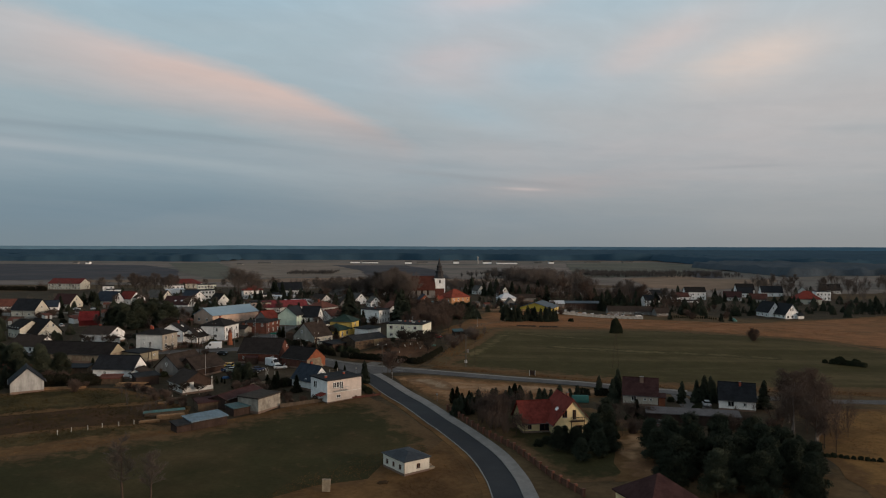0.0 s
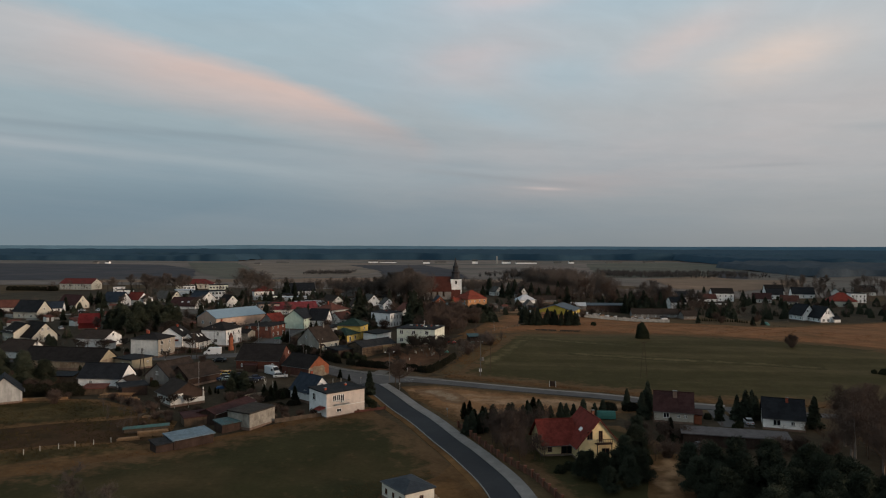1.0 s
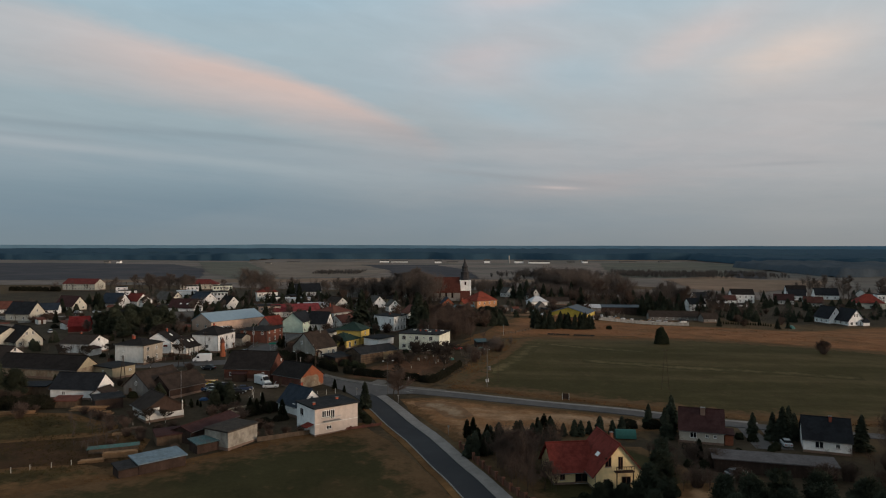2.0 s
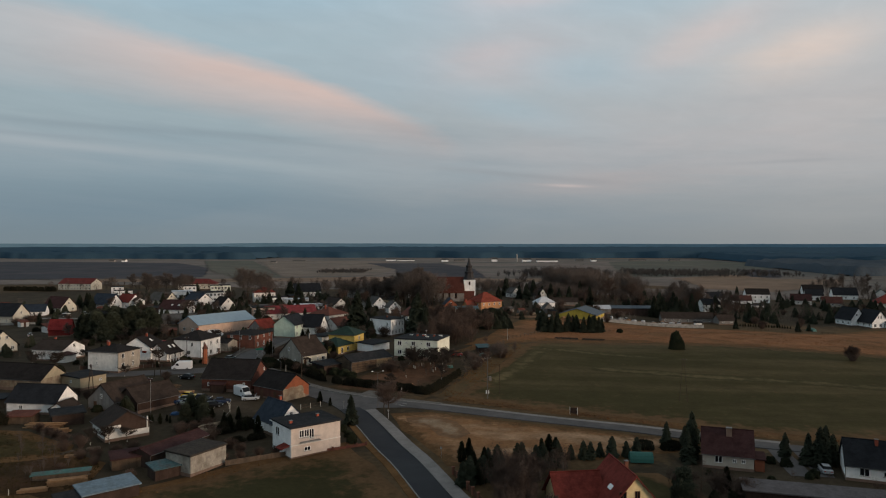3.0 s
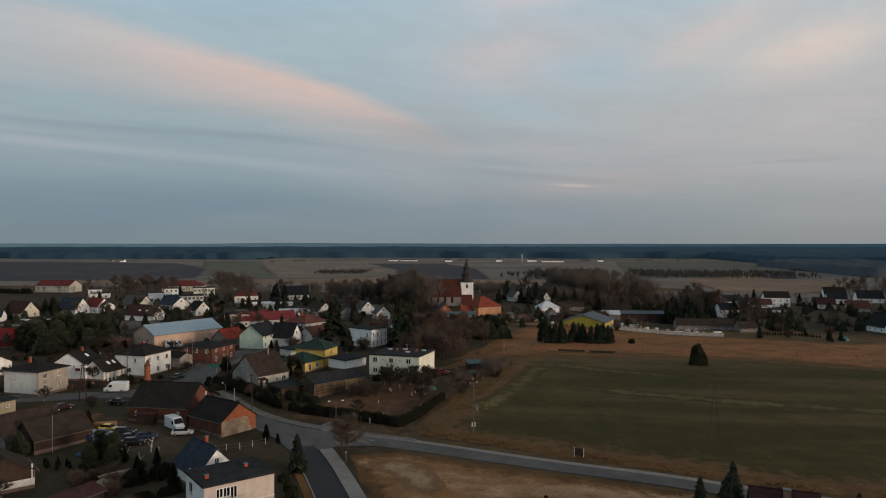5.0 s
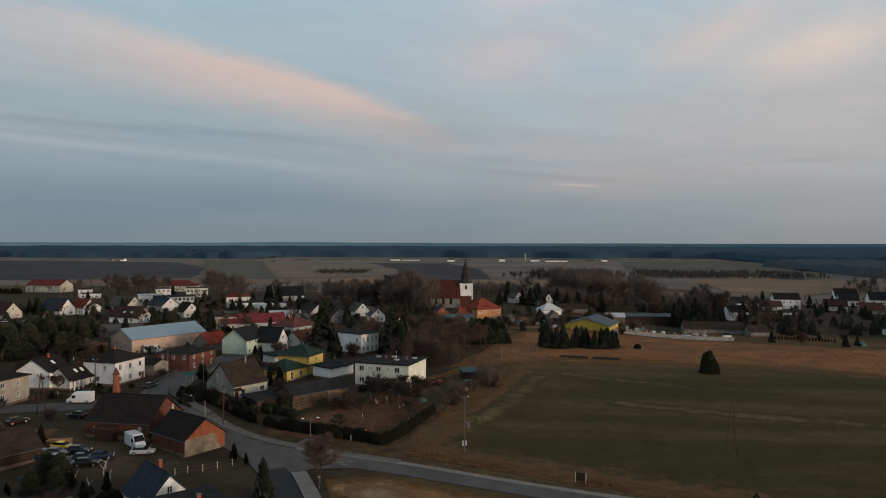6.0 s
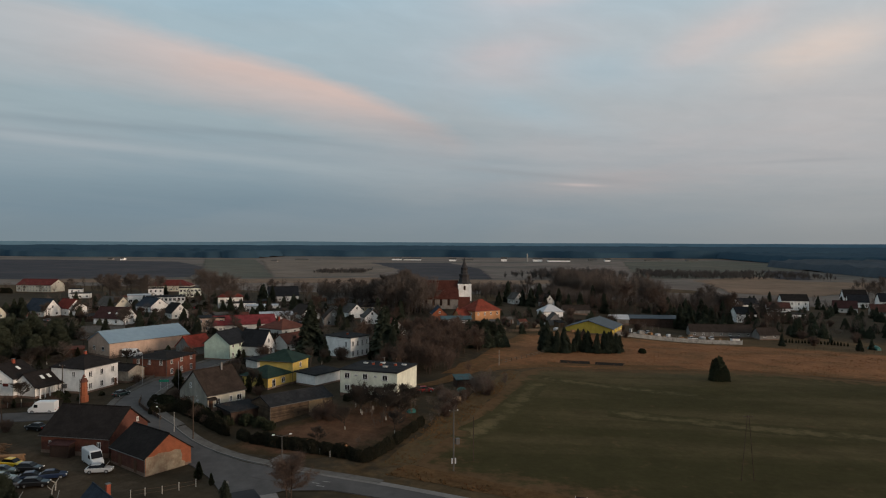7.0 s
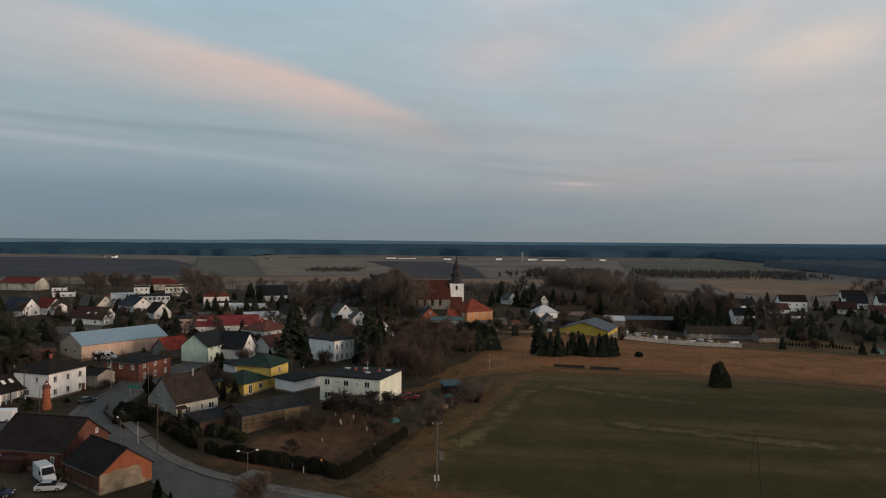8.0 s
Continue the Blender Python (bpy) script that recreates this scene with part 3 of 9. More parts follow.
def window_meshes(w, h, frame_mat, panes=2):
    key = (round(w, 2), round(h, 2), frame_mat.name, panes)
    if key not in WINMESH:
        bm = bmesh.new()
        t = 0.085
        xs = [-w / 2, -w / 2 + t]
        for i in range(1, panes):
            x = -w / 2 + w * i / panes
            xs += [x - 0.045, x + 0.045]
        xs += [w / 2 - t, w / 2]
        zs = [0, t, h - t, h]
        grid = {(i, k, y): bm.verts.new((x, y, z)) for i, x in enumerate(xs) for k, z in enumerate(zs) for y in (-0.05, 0.02)}
        full = {(i, k) for i in range(len(xs) - 1) for k in range(3) if k != 1 or i % 2 == 0}
        for i, k in full:
            for y, flip in ((-0.05, False), (0.02, True)):
                q = [grid[i, k, y], grid[i + 1, k, y], grid[i + 1, k + 1, y], grid[i, k + 1, y]]
                bm.faces.new(q[::-1] if flip else q)
            for di, dk, a, b in ((-1, 0, (0, 0), (0, 1)), (1, 0, (1, 1), (1, 0)), (0, -1, (1, 0), (0, 0)), (0, 1, (0, 1), (1, 1))):
                if (i + di, k + dk) not in full:
                    bm.faces.new((grid[i + a[0], k + a[1], -0.05], grid[i + b[0], k + b[1], -0.05], grid[i + b[0], k + b[1], 0.02], grid[i + a[0], k + a[1], 0.02]))
        f = bpy.data.meshes.new("window")
        bm.to_mesh(f)
        bm.free()
        f.materials.append(frame_mat)
        bm = bmesh.new()
        box(bm, -w / 2 + t, w / 2 - t, -0.018, 0.01, t, h - t)
        g = bpy.data.meshes.new("pane")
        bm.to_mesh(g)
        bm.free()
        g.materials.append(GLASS)
        WINMESH[key] = (f, g)
    return WINMESH[key]


def face_pose(face, u, z, w, d):
    """A pose on a wall: u runs along the wall from its middle, the local -y points outwards."""
    if face == "f":
        return pose(u, -d / 2, z)
    if face == "r":
        return pose(w / 2, u, z, 0, 0, 90)
    if face == "b":
        return pose(-u, d / 2, z, 0, 0, 180)
    return pose(-w / 2, -u, z, 0, 0, -90)


def add_window(house, face, u, z, w, d, ww=1.1, wh=1.3, mat=None, panes=2):
    f, g = window_meshes(ww, wh, mat or FRAMEWHITE, panes)
    ob = share("window", f, house, face_pose(face, u, z, w, d))
    share("pane", g, ob, Matrix())
    if house.location.y < 330:
        key = ("sill", round(ww, 2))
        if key not in WINMESH:
            bm = bmesh.new()
            box(bm, -ww / 2 - 0.09, ww / 2 + 0.09, -0.15, 0.0, -0.075, -0.005)
            me = bpy.data.meshes.new("sill")
            bm.to_mesh(me)
            bm.free()
            me.materials.append(CONCRETE)
            WINMESH[key] = me
        share("sill", WINMESH[key], ob, Matrix())
    return ob


def add_door(house, face, u, z, w, d, ww=1.0, wh=2.05, mat=None):
    bm = bmesh.new()
    box(bm, -ww / 2, ww / 2, -0.04, 0.02, 0, wh)
    box(bm, -ww / 2 + 0.12, ww / 2 - 0.12, -0.055, -0.035, 0.15, wh * 0.45)
    box(bm, -ww / 2 + 0.12, ww / 2 - 0.12, -0.055, -0.035, wh * 0.52, wh - 0.15)
    ob = part("door", bm, mat or DOORWOOD, house)
    ob.matrix_local = face_pose(face, u, z, w, d)
    return ob


def slab(bm, top, t):
    """A roof plane: its upper outline, made t thick downwards."""
    a = [bm.verts.new(v) for v in top]
    b = [bm.verts.new(Vector(v) - Vector((0, 0, t))) for v in top]
    bm.faces.new(a)
    bm.faces.new(b[::-1])
    n = len(a)
    for i in range(n):
        j = (i + 1) % n
        bm.faces.new((a[i], b[i], b[j], a[j]))


def roof_z(roof, axis, x, y, w, d, eave, ridge):
    if roof == "gable":
        return ridge - (ridge - eave) * (abs(y) / (d / 2) if axis == "x" else abs(x) / (w / 2))
    return eave


def chimney(house, x, y, z0, z1, mat=None, s=0.5):
    bm = bmesh.new()
    box(bm, x - s / 2, x + s / 2, y - s / 2, y + s / 2, z0, z1)
    ob = part("chimney", bm, mat or CHIMNEYBRICK, house)
    bm = bmesh.new()
    box(bm, x - s / 2 - 0.07, x + s / 2 + 0.07, y - s / 2 - 0.07, y + s / 2 + 0.07, z1, z1 + 0.09)
    part("chimney_cap", bm, GUTTER, ob)
    return ob


def house(label, x, y, turn, w, d, eave, ridge, roof="gable", axis="x", wall=None, tile=None, wins=(), doors=(), stacks=(), over=0.45,
          plinth=True, gable=None, category="house", name="house", group="", frame_mat=None, base=None, fine=True, thick=0.2, skylights=(), stack_size=0.5, stack_mat=None):
    """A building with its near corner towards -x, -y. roof: gable, hip, flat or shed; axis: the way of the ridge.
    wins: (face, columns, rows, first sill, storey, width, height) or (face, u, z, width, height)."""
    g = gz(x, y) if base is None else base
    wall, tile = wall or WHITE, tile or DARKTILES
    ob = tagged(new(name), label, category, group)
    ob.matrix_basis = pose(x, y, g, 0, 0, turn)
    FOOT.append((x, y, math.hypot(w, d) / 2))
    hw, hd, lo = w / 2, d / 2, -1.6
    # walls
    bm = bmesh.new()
    under = thick + 0.02
    if roof == "gable":
        if axis == "x":
            prof = [(-hd, lo), (hd, lo), (hd, eave - 0.02), (0, ridge - under), (-hd, eave - 0.02)]
            ends = [[bm.verts.new((sx * hw, p, q)) for p, q in prof] for sx in (-1, 1)]
        else:
            prof = [(-hw, lo), (hw, lo), (hw, eave - 0.02), (0, ridge - under), (-hw, eave - 0.02)]
            ends = [[bm.verts.new((p, sy * hd, q)) for p, q in prof] for sy in (1, -1)]
        bm.faces.new(ends[0][::-1])
        bm.faces.new(ends[1])
        for i in range(5):
            j = (i + 1) % 5
            bm.faces.new((ends[0][i], ends[0][j], ends[1][j], ends[1][i]))
        bmesh.ops.recalc_face_normals(bm, faces=bm.faces[:])
    else:
        box(bm, -hw, hw, -hd, hd, lo, eave - (0.0 if roof == "hip" else 0.02))
    part("wall", bm, wall, ob)
    if gable and roof == "gable":
        for s in (-1, 1):
            bm = bmesh.new()
            k = 0.03
            if axis == "x":
                tri = [(s * (hw + k), -hd * 0.98, eave), (s * (hw + k), hd * 0.98, eave), (s * (hw + k), 0, ridge - under)]
            else:
                tri = [(-hw * 0.98, s * (hd + k), eave), (hw * 0.98, s * (hd + k), eave), (0, s * (hd + k), ridge - under)]
            back = [Vector(v) * 1.0 for v in tri]
            off = Vector((s * k * 1.5, 0, 0)) if axis == "x" else Vector((0, s * k * 1.5, 0))
            a = [bm.verts.new(v) for v in back]
            b = [bm.verts.new(v - off) for v in back]
            bm.faces.new(a)
            bm.faces.new(b[::-1])
            for i in range(3):
                bm.faces.new((a[i], a[(i + 1) % 3], b[(i + 1) % 3], b[i]))
            bmesh.ops.recalc_face_normals(bm, faces=bm.faces[:])
            part("gable_cladding", bm, gable, ob)
    if plinth:
        bm = bmesh.new()
        box(bm, -hw - 0.04, hw + 0.04, -hd - 0.04, hd + 0.04, lo, 0.45)
        part("plinth", bm, PLINTH, ob)
    # roof
    bm = bmesh.new()
    if roof == "gable":
        if axis == "x":
            s = (ridge - eave) / hd
            L, e = hw + over * 0.7, hd + over
            for sy in (-1, 1):
                slab(bm, [(-L, 0, ridge), (L, 0, ridge), (L, sy * e, ridge - s * e), (-L, sy * e, ridge - s * e)], thick)
        else:
            s = (ridge - eave) / hw
            L, e = hd + over * 0.7, hw + over
            for sx in (-1, 1):
                slab(bm, [(0, -L, ridge), (0, L, ridge), (sx * e, L, ridge - s * e), (sx * e, -L, ridge - s * e)], thick)
    elif roof == "hip":
        X, Y = hw + over, hd + over
        r = max(w - d, 0.4) / 2 if axis == "x" else max(d - w, 0.4) / 2
        A, B = ((-r, 0, ridge), (r, 0, ridge)) if axis == "x" else ((0, -r, ridge), (0, r, ridge))
        c = [(-X, -Y, eave), (X, -Y, eave), (X, Y, eave), (-X, Y, eave)]
        if axis == "x":
            planes = ([c[0], c[1], B, A], [c[1], c[2], B], [c[2], c[3], A, B], [c[3], c[0], A])
        else:
            planes = ([c[0], c[1], A], [c[1], c[2], B, A], [c[2], c[3], B], [c[3], c[0], A, B])
        va = {p: bm.verts.new(p) for p in (*c, A, B)}
        for pl in planes:
            bm.faces.new([va[p] for p in pl])
        low = [bm.verts.new((p[0], p[1], p[2] - thick)) for p in c]
        bm.faces.new(low[::-1])
        for i in range(4):
            bm.faces.new((va[c[i]], low[i], low[(i + 1) % 4], va[c[(i + 1) % 4]]))
    elif roof == "shed":
        X, Y = hw + over, hd + over
        slab(bm, [(-X, -Y, eave), (X, -Y, eave), (X, Y, ridge), (-X, Y, ridge)] if axis == "x" else [(-X, -Y, eave), (X, -Y, ridge), (X, Y, ridge), (-X, Y, eave)], thick)
    else:
        X, Y = hw + over, hd + over
        if axis == "x":
            slab(bm, [(-X, -Y, eave + 0.15), (X, -Y, eave + 0.15), (X, Y, ridge), (-X, Y, ridge)], 0.3)
        else:
            slab(bm, [(-X, -Y, eave + 0.15), (X, -Y, ridge), (X, Y, ridge), (-X, Y, eave + 0.15)], 0.3)
    bmesh.ops.recalc_face_normals(bm, faces=bm.faces[:])
    rf = part("roof", bm, tile, ob)
    if roof in ("shed",):
        bm = bmesh.new()
        vs = box(bm, -hw, hw, -hd, hd, eave - 0.05, eave)
        for v in vs[4:]:
            t = (v.co.y + hd) / d if axis == "x" else (v.co.x + hw) / w
            v.co.z = eave - thick - 0.03 + (ridge - eave) * t
        for v in vs[:4]:
            v.co.z = eave - 0.4
        part("wall_top", bm, wall, ob)
    # ridge cap, eaves gutters and downpipes
    if fine and roof == "gable":
        bm = bmesh.new()
        L = (hw if axis == "x" else hd) + over * 0.7
        a, b = ((-L, 0, ridge + 0.02), (L, 0, ridge + 0.02)) if axis == "x" else ((0, -L, ridge + 0.02), (0, L, ridge + 0.02))
        tube(bm, a, b, 0.12, 0.12, 6)
        part("ridge_cap", bm, tile, rf)
    if fine and roof in ("gable", "hip"):
        e = (hd if axis == "x" else hw) + over
        if roof == "gable":
            zz = ridge - (ridge - eave) / (hd if axis == "x" else hw) * e - 0.1
        else:
            zz = eave - 0.06
        L = (hw if axis == "x" else hd) + over * 0.6
        for s in (-1, 1):
            bm = bmesh.new()
            o = s * (e + 0.05)
            a, b = ((-L, o, zz), (L, o, zz)) if axis == "x" else ((o, -L, zz), (o, L, zz))
            tube(bm, a, b, 0.075, 0.075, 6)
            part("gutter", bm, GUTTER, ob)
        bm = bmesh.new()
        tube(bm, (-hw - 0.07, -hd - 0.07, 0), (-hw - 0.07, -hd - 0.07, eave - 0.1), 0.05, 0.05, 5)
        part("downpipe", bm, GUTTER, ob)
    # windows
    for spec in wins:
        if len(spec) == 7:
            face, cols, rows, sill, storey, ww, wh = spec
            run = w if face in "fb" else d
            for r in range(rows):
                for c in range(cols):
                    add_window(ob, face, (c + 0.5) / cols * run - run / 2, sill + storey * r, w, d, ww, wh, frame_mat)
        else:
            face, u, z, ww, wh = spec
            add_window(ob, face, u, z, w, d, ww, wh, frame_mat)
    for face, u, z in doors:
        add_door(ob, face, u, z, w, d)
    for sx, sy, top in stacks:
        z = roof_z(roof, axis, sx, sy, w, d, eave, ridge)
        chimney(ob, sx, sy, min(z, eave), (ridge if roof != "flat" else eave + 0.2) + top, stack_mat, stack_size)
    for sx, sy in skylights:
        # a roof window lying in the slope
        if roof == "gable":
            s = (ridge - eave) / (hd if axis == "x" else hw)
            z = roof_z(roof, axis, sx, sy, w, d, eave, ridge)
            if axis == "x":
                m = pose(sx, sy, z, -math.degrees(math.atan(s)) * (1 if sy > 0 else -1))
            else:
                m = pose(sx, sy, z, 0, math.degrees(math.atan(s)) * (1 if sx > 0 else -1))
            bm = bmesh.new()
            box(bm, -0.4, 0.4, -0.6, 0.6, -0.05, 0.07, m)
            part("skylight", bm, FRAMEWHITE, rf)
    return ob


# ---------------------------------------------------------------- trees
def fine_twigs(bm, seed, n, length, droop=0.0, wide=1.0):
    """Hair-thin twigs that spring from the branches of a crown."""
    rs = np.random.RandomState(seed)
    pts = np.array([v.co[:] for v in bm.verts])
    p = pts[rs.randint(0, len(pts), n)]
    d = p * np.array([1, 1, 0]) / (np.abs(p[:, :2]).sum(1)[:, None] + 0.3) * 0.8 + rs.normal(scale=0.55, size=(n, 3)) + np.array([0, 0, 0.45 - droop])
    d /= np.linalg.norm(d, axis=1)[:, None]
    s = np.cross(d, rs.normal(size=(n, 3)))
    s /= np.linalg.norm(s, axis=1)[:, None]
    q = p + d * length * rs.uniform(0.5, 1.4, (n, 1))
    s *= wide * rs.uniform(0.010, 0.018, (n, 1))
    for a, b, c in zip((p - s).tolist(), (p + s).tolist(), q.tolist()):
        bm.faces.new((bm.verts.new(a), bm.verts.new(b), bm.verts.new(c)))


def bare_tree(name, seed, height, spread=0.33, limbs=7, fineness=3, mat=None, trunk_mat=None, label="", stem=0.22, haze=5200, droop=0.0, wide=1.5, foot_mat=None):
    """A leafless tree: tapered trunk, limbs, branches and a haze of twigs."""
    rnd = random.Random(seed)
    ob = tagged(new(name), label or "leafless winter tree with a fine twiggy crown", "tree")
    tr, cr = bmesh.new(), bmesh.new()
    r0 = height * 0.016 + 0.05

    def grow(bm, p, d, length, r, level):
        n = 3 if level < 2 else 2
        for i in range(n):
            q = p + d * (length / n)
            r2 = r * (0.75 if level < 2 else 0.7)
            tube(bm, p, q, r, r2, 5 if level == 0 else 3, cap=False)
            p, r = q, r2
            d = (d + Vector((rnd.gauss(0, 0.13), rnd.gauss(0, 0.13), rnd.gauss(0.05, 0.08)))).normalized()
            if level < fineness:
                for _ in range(2 if level == 0 else 3):
                    side = Vector((rnd.gauss(0, 1), rnd.gauss(0, 1), 0)).normalized()
                    nd = (d * rnd.uniform(0.5, 1.0) + side * rnd.uniform(0.5, 1.1) + Vector((0, 0, 0.15))).normalized()
                    grow(cr, p.copy(), nd, length * rnd.uniform(0.45, 0.7), max(r * 0.6, 0.022), level + 1)

    p, d = Vector((0, 0, -0.3)), Vector((rnd.gauss(0, 0.03), rnd.gauss(0, 0.03), 1)).normalized()
    q = p + d * height * stem
    if foot_mat:
        ft = bmesh.new()
        tube(ft, p, q, r0, r0 * 0.8, 7, cap=False)
        part("trunk_foot", ft, foot_mat, ob, "lime-washed foot of the trunk")
    else:
        tube(tr, p, q, r0, r0 * 0.8, 7, cap=False)
    steps = limbs
    r = r0 * 0.8
    for i in range(steps):
        nq = q + (d + Vector((rnd.gauss(0, 0.06), rnd.gauss(0, 0.06), 0))) * height * (0.78 - stem) / steps
        tube(tr, q, nq, r, r * 0.82, 6, cap=False)
        q, r = nq, r * 0.82
        for _ in range(2):
            a = rnd.uniform(0, 2 * math.pi)
            f = 1 - 0.55 * i / steps
            nd = Vector((math.cos(a), math.sin(a), rnd.uniform(0.45, 1.1))).normalized()
            grow(cr, q.copy(), nd, height * spread * f * rnd.uniform(0.7, 1.1), r * 0.55, 1)
    part("trunk", tr, trunk_mat or BARK, ob)
    fine_twigs(cr, seed, haze, height * 0.085, droop, wide)
    part("crown", cr, mat or TWIGS, ob)
    return ob


def conifer(name, seed, height, radius, label, mat=None, low=0.06, density=1.0, columnar=False):
    """An evergreen: a thin trunk and many drooping sprays on a tapering, ragged outline."""
    rnd = random.Random(seed)
    ob = tagged(new(name), label, "tree")
    tr = bmesh.new()
    tube(tr, (0, 0, -0.3), (0, 0, height * 0.9), 0.02 * height + 0.03, 0.02, 6)
    part("trunk", tr, BARK, ob)
    verts, faces = [], []

    def spray(p, a, length, droop, wid):
        o = Vector((math.cos(a), math.sin(a), 0))
        s = Vector((-o.y, o.x, 0))
        tip = p + o * length + Vector((0, 0, droop))
        mid = p + o * length * 0.55 + Vector((0, 0, droop * 0.3 + 0.05 * length))
        i = len(verts)
        verts.extend([p, mid + s * wid, tip, mid - s * wid, mid + Vector((0, 0, -0.22 * length - 0.1))])
        faces.extend([(i, i + 1, i + 2), (i, i + 2, i + 3), (i, i + 4, i + 2)])

    n = int((1100 if columnar else 620) * density)
    for k in range(n):
        t = low + (1 - low) * (k + rnd.random()) / n
        if columnar:
            rr = radius * (math.sin(min(0.55 + t * 3.4, 1.57)) * (1 - max(t - 0.3, 0) / 0.72) ** 0.65 if t < 0.99 else 0.1)
            rr *= 0.92 + 0.16 * rnd.random()
        else:
            rr = radius * (1 - t) ** 0.68 * (0.55 + 0.6 * rnd.random()) + 0.14
        a = rnd.uniform(0, 2 * math.pi)
        rr *= 0.95 + 0.55 * noise.noise(Vector((math.cos(a) * 1.3 + seed, math.sin(a) * 1.3, t * 5)))
        c = Vector((math.cos(a), math.sin(a), 0))
        if columnar:
            p = c * max(rr, 0.05) * rnd.uniform(0.35, 0.8) + Vector((0, 0, t * height))
            spray(p, a + rnd.gauss(0, 0.6), rr * 0.32 + 0.08, height * rnd.uniform(0.02, 0.07), rr * 0.15 + 0.04)
        else:
            for q in (0.15, 0.5):
                p = c * rr * q + Vector((0, 0, t * height - rr * q * 0.25))
                spray(p, a + rnd.gauss(0, 0.4), rr * (0.95 - q * 0.9), -rr * rnd.uniform(0.02, 0.34), rr * 0.24 + 0.07)
    link_mesh("crown", verts, faces, mat or NEEDLES, ob)
    return ob


def pine(name, seed, height, radius, label, mat=None):
    """A bushy pine: forked trunk and rounded, overlapping clumps of needles."""
    rnd = random.Random(seed)
    ob = tagged(new(name), label, "tree")
    tr = bmesh.new()
    tube(tr, (0, 0, -0.3), (0, 0, height * 0.55), 0.02 * height + 0.04, 0.08, 6)
    verts, faces = [], []
    for k in range(46):
        t = rnd.uniform(0.10, 0.97)
        a = rnd.uniform(0, 2 * math.pi)
        reach = radius * (1.0 - 0.8 * max(t - 0.25, 0) / 0.75) * math.sqrt(rnd.random()) * 0.85
        c = Vector((math.cos(a) * reach, math.sin(a) * reach, t * height * 0.93))
        tube(tr, (0, 0, c.z * 0.75), c, 0.06, 0.03, 4)
        cr = radius * rnd.uniform(0.2, 0.4)
        for _ in range(270):
            d = Vector((rnd.gauss(0, 1), rnd.gauss(0, 1), rnd.gauss(0.25, 0.8))).normalized()
            p = c + Vector((d.x, d.y, d.z * 0.8)) * cr * rnd.uniform(0.25, 1.25)
            n = (d + Vector((rnd.gauss(0, 0.5), rnd.gauss(0, 0.5), rnd.gauss(0.3, 0.4)))).normalized()
            s = rnd.uniform(0.1, 0.2) * radius * 0.24
            b1 = n.orthogonal().normalized() * s * 0.8
            i = len(verts)
            verts.extend([p + b1, p - b1, p + n * s * 2.4, p - n * s * 0.6 + n.cross(b1)])
            faces.extend([(i, i + 1, i + 2), (i, i + 3, i + 2)])
    part("trunk", tr, BARK, ob)
    link_mesh("crown", verts, faces, mat or NEEDLES, ob)
    return ob


def shrub(name, seed, rx, ry, h, label, mat, category="shrub", n=700, leaf=0.15, peak=0.0):
    """A dense bush or a run of hedge: an uneven mound of many small leaf clumps over a twiggy core."""
    rnd = random.Random(seed)
    ob = tagged(new(name), label, category)
    verts, faces = [], []
    for _ in range(n):
        a, t = rnd.uniform(0, 2 * math.pi), rnd.random()
        el = math.asin(t)
        bumpy = 0.78 + 0.3 * noise.noise(Vector((math.cos(a) * 1.7 + seed, math.sin(a) * 1.7, t * 2.0))) + rnd.uniform(-0.12, 0.08)
        c = Vector((math.cos(a) * math.cos(el) * rx * bumpy * (1 - peak * t), math.sin(a) * math.cos(el) * ry * bumpy * (1 - peak * t), 0.1 + t * h * (bumpy + (1 - bumpy) * peak)))
        s = leaf * rnd.uniform(0.6, 1.5)
        i = len(verts)
        ax = Vector((rnd.gauss(0, 1), rnd.gauss(0, 1), rnd.gauss(0, 1))).normalized()
        bx = ax.orthogonal().normalized()
        cx = ax.cross(bx)
        verts.extend([c + bx * s, c + cx * s, c - bx * s, c - cx * s, c + ax * s * 0.7])
        faces.extend([(i, i + 1, i + 4), (i + 1, i + 2, i + 4), (i + 2, i + 3, i + 4), (i + 3, i, i + 4)])
    link_mesh("foliage", verts, faces, mat, ob)
    bm = bmesh.new()
    for _ in range(9):
        a = rnd.uniform(0, 2 * math.pi)
        tube(bm, (rnd.uniform(-.2, .2) * rx, rnd.uniform(-.2, .2) * ry, -0.2), (math.cos(a) * rx * 0.6, math.sin(a) * ry * 0.6, h * rnd.uniform(0.5, 0.8)), 0.05, 0.02, 4)
    part("stem", bm, BARK, ob)
    return ob


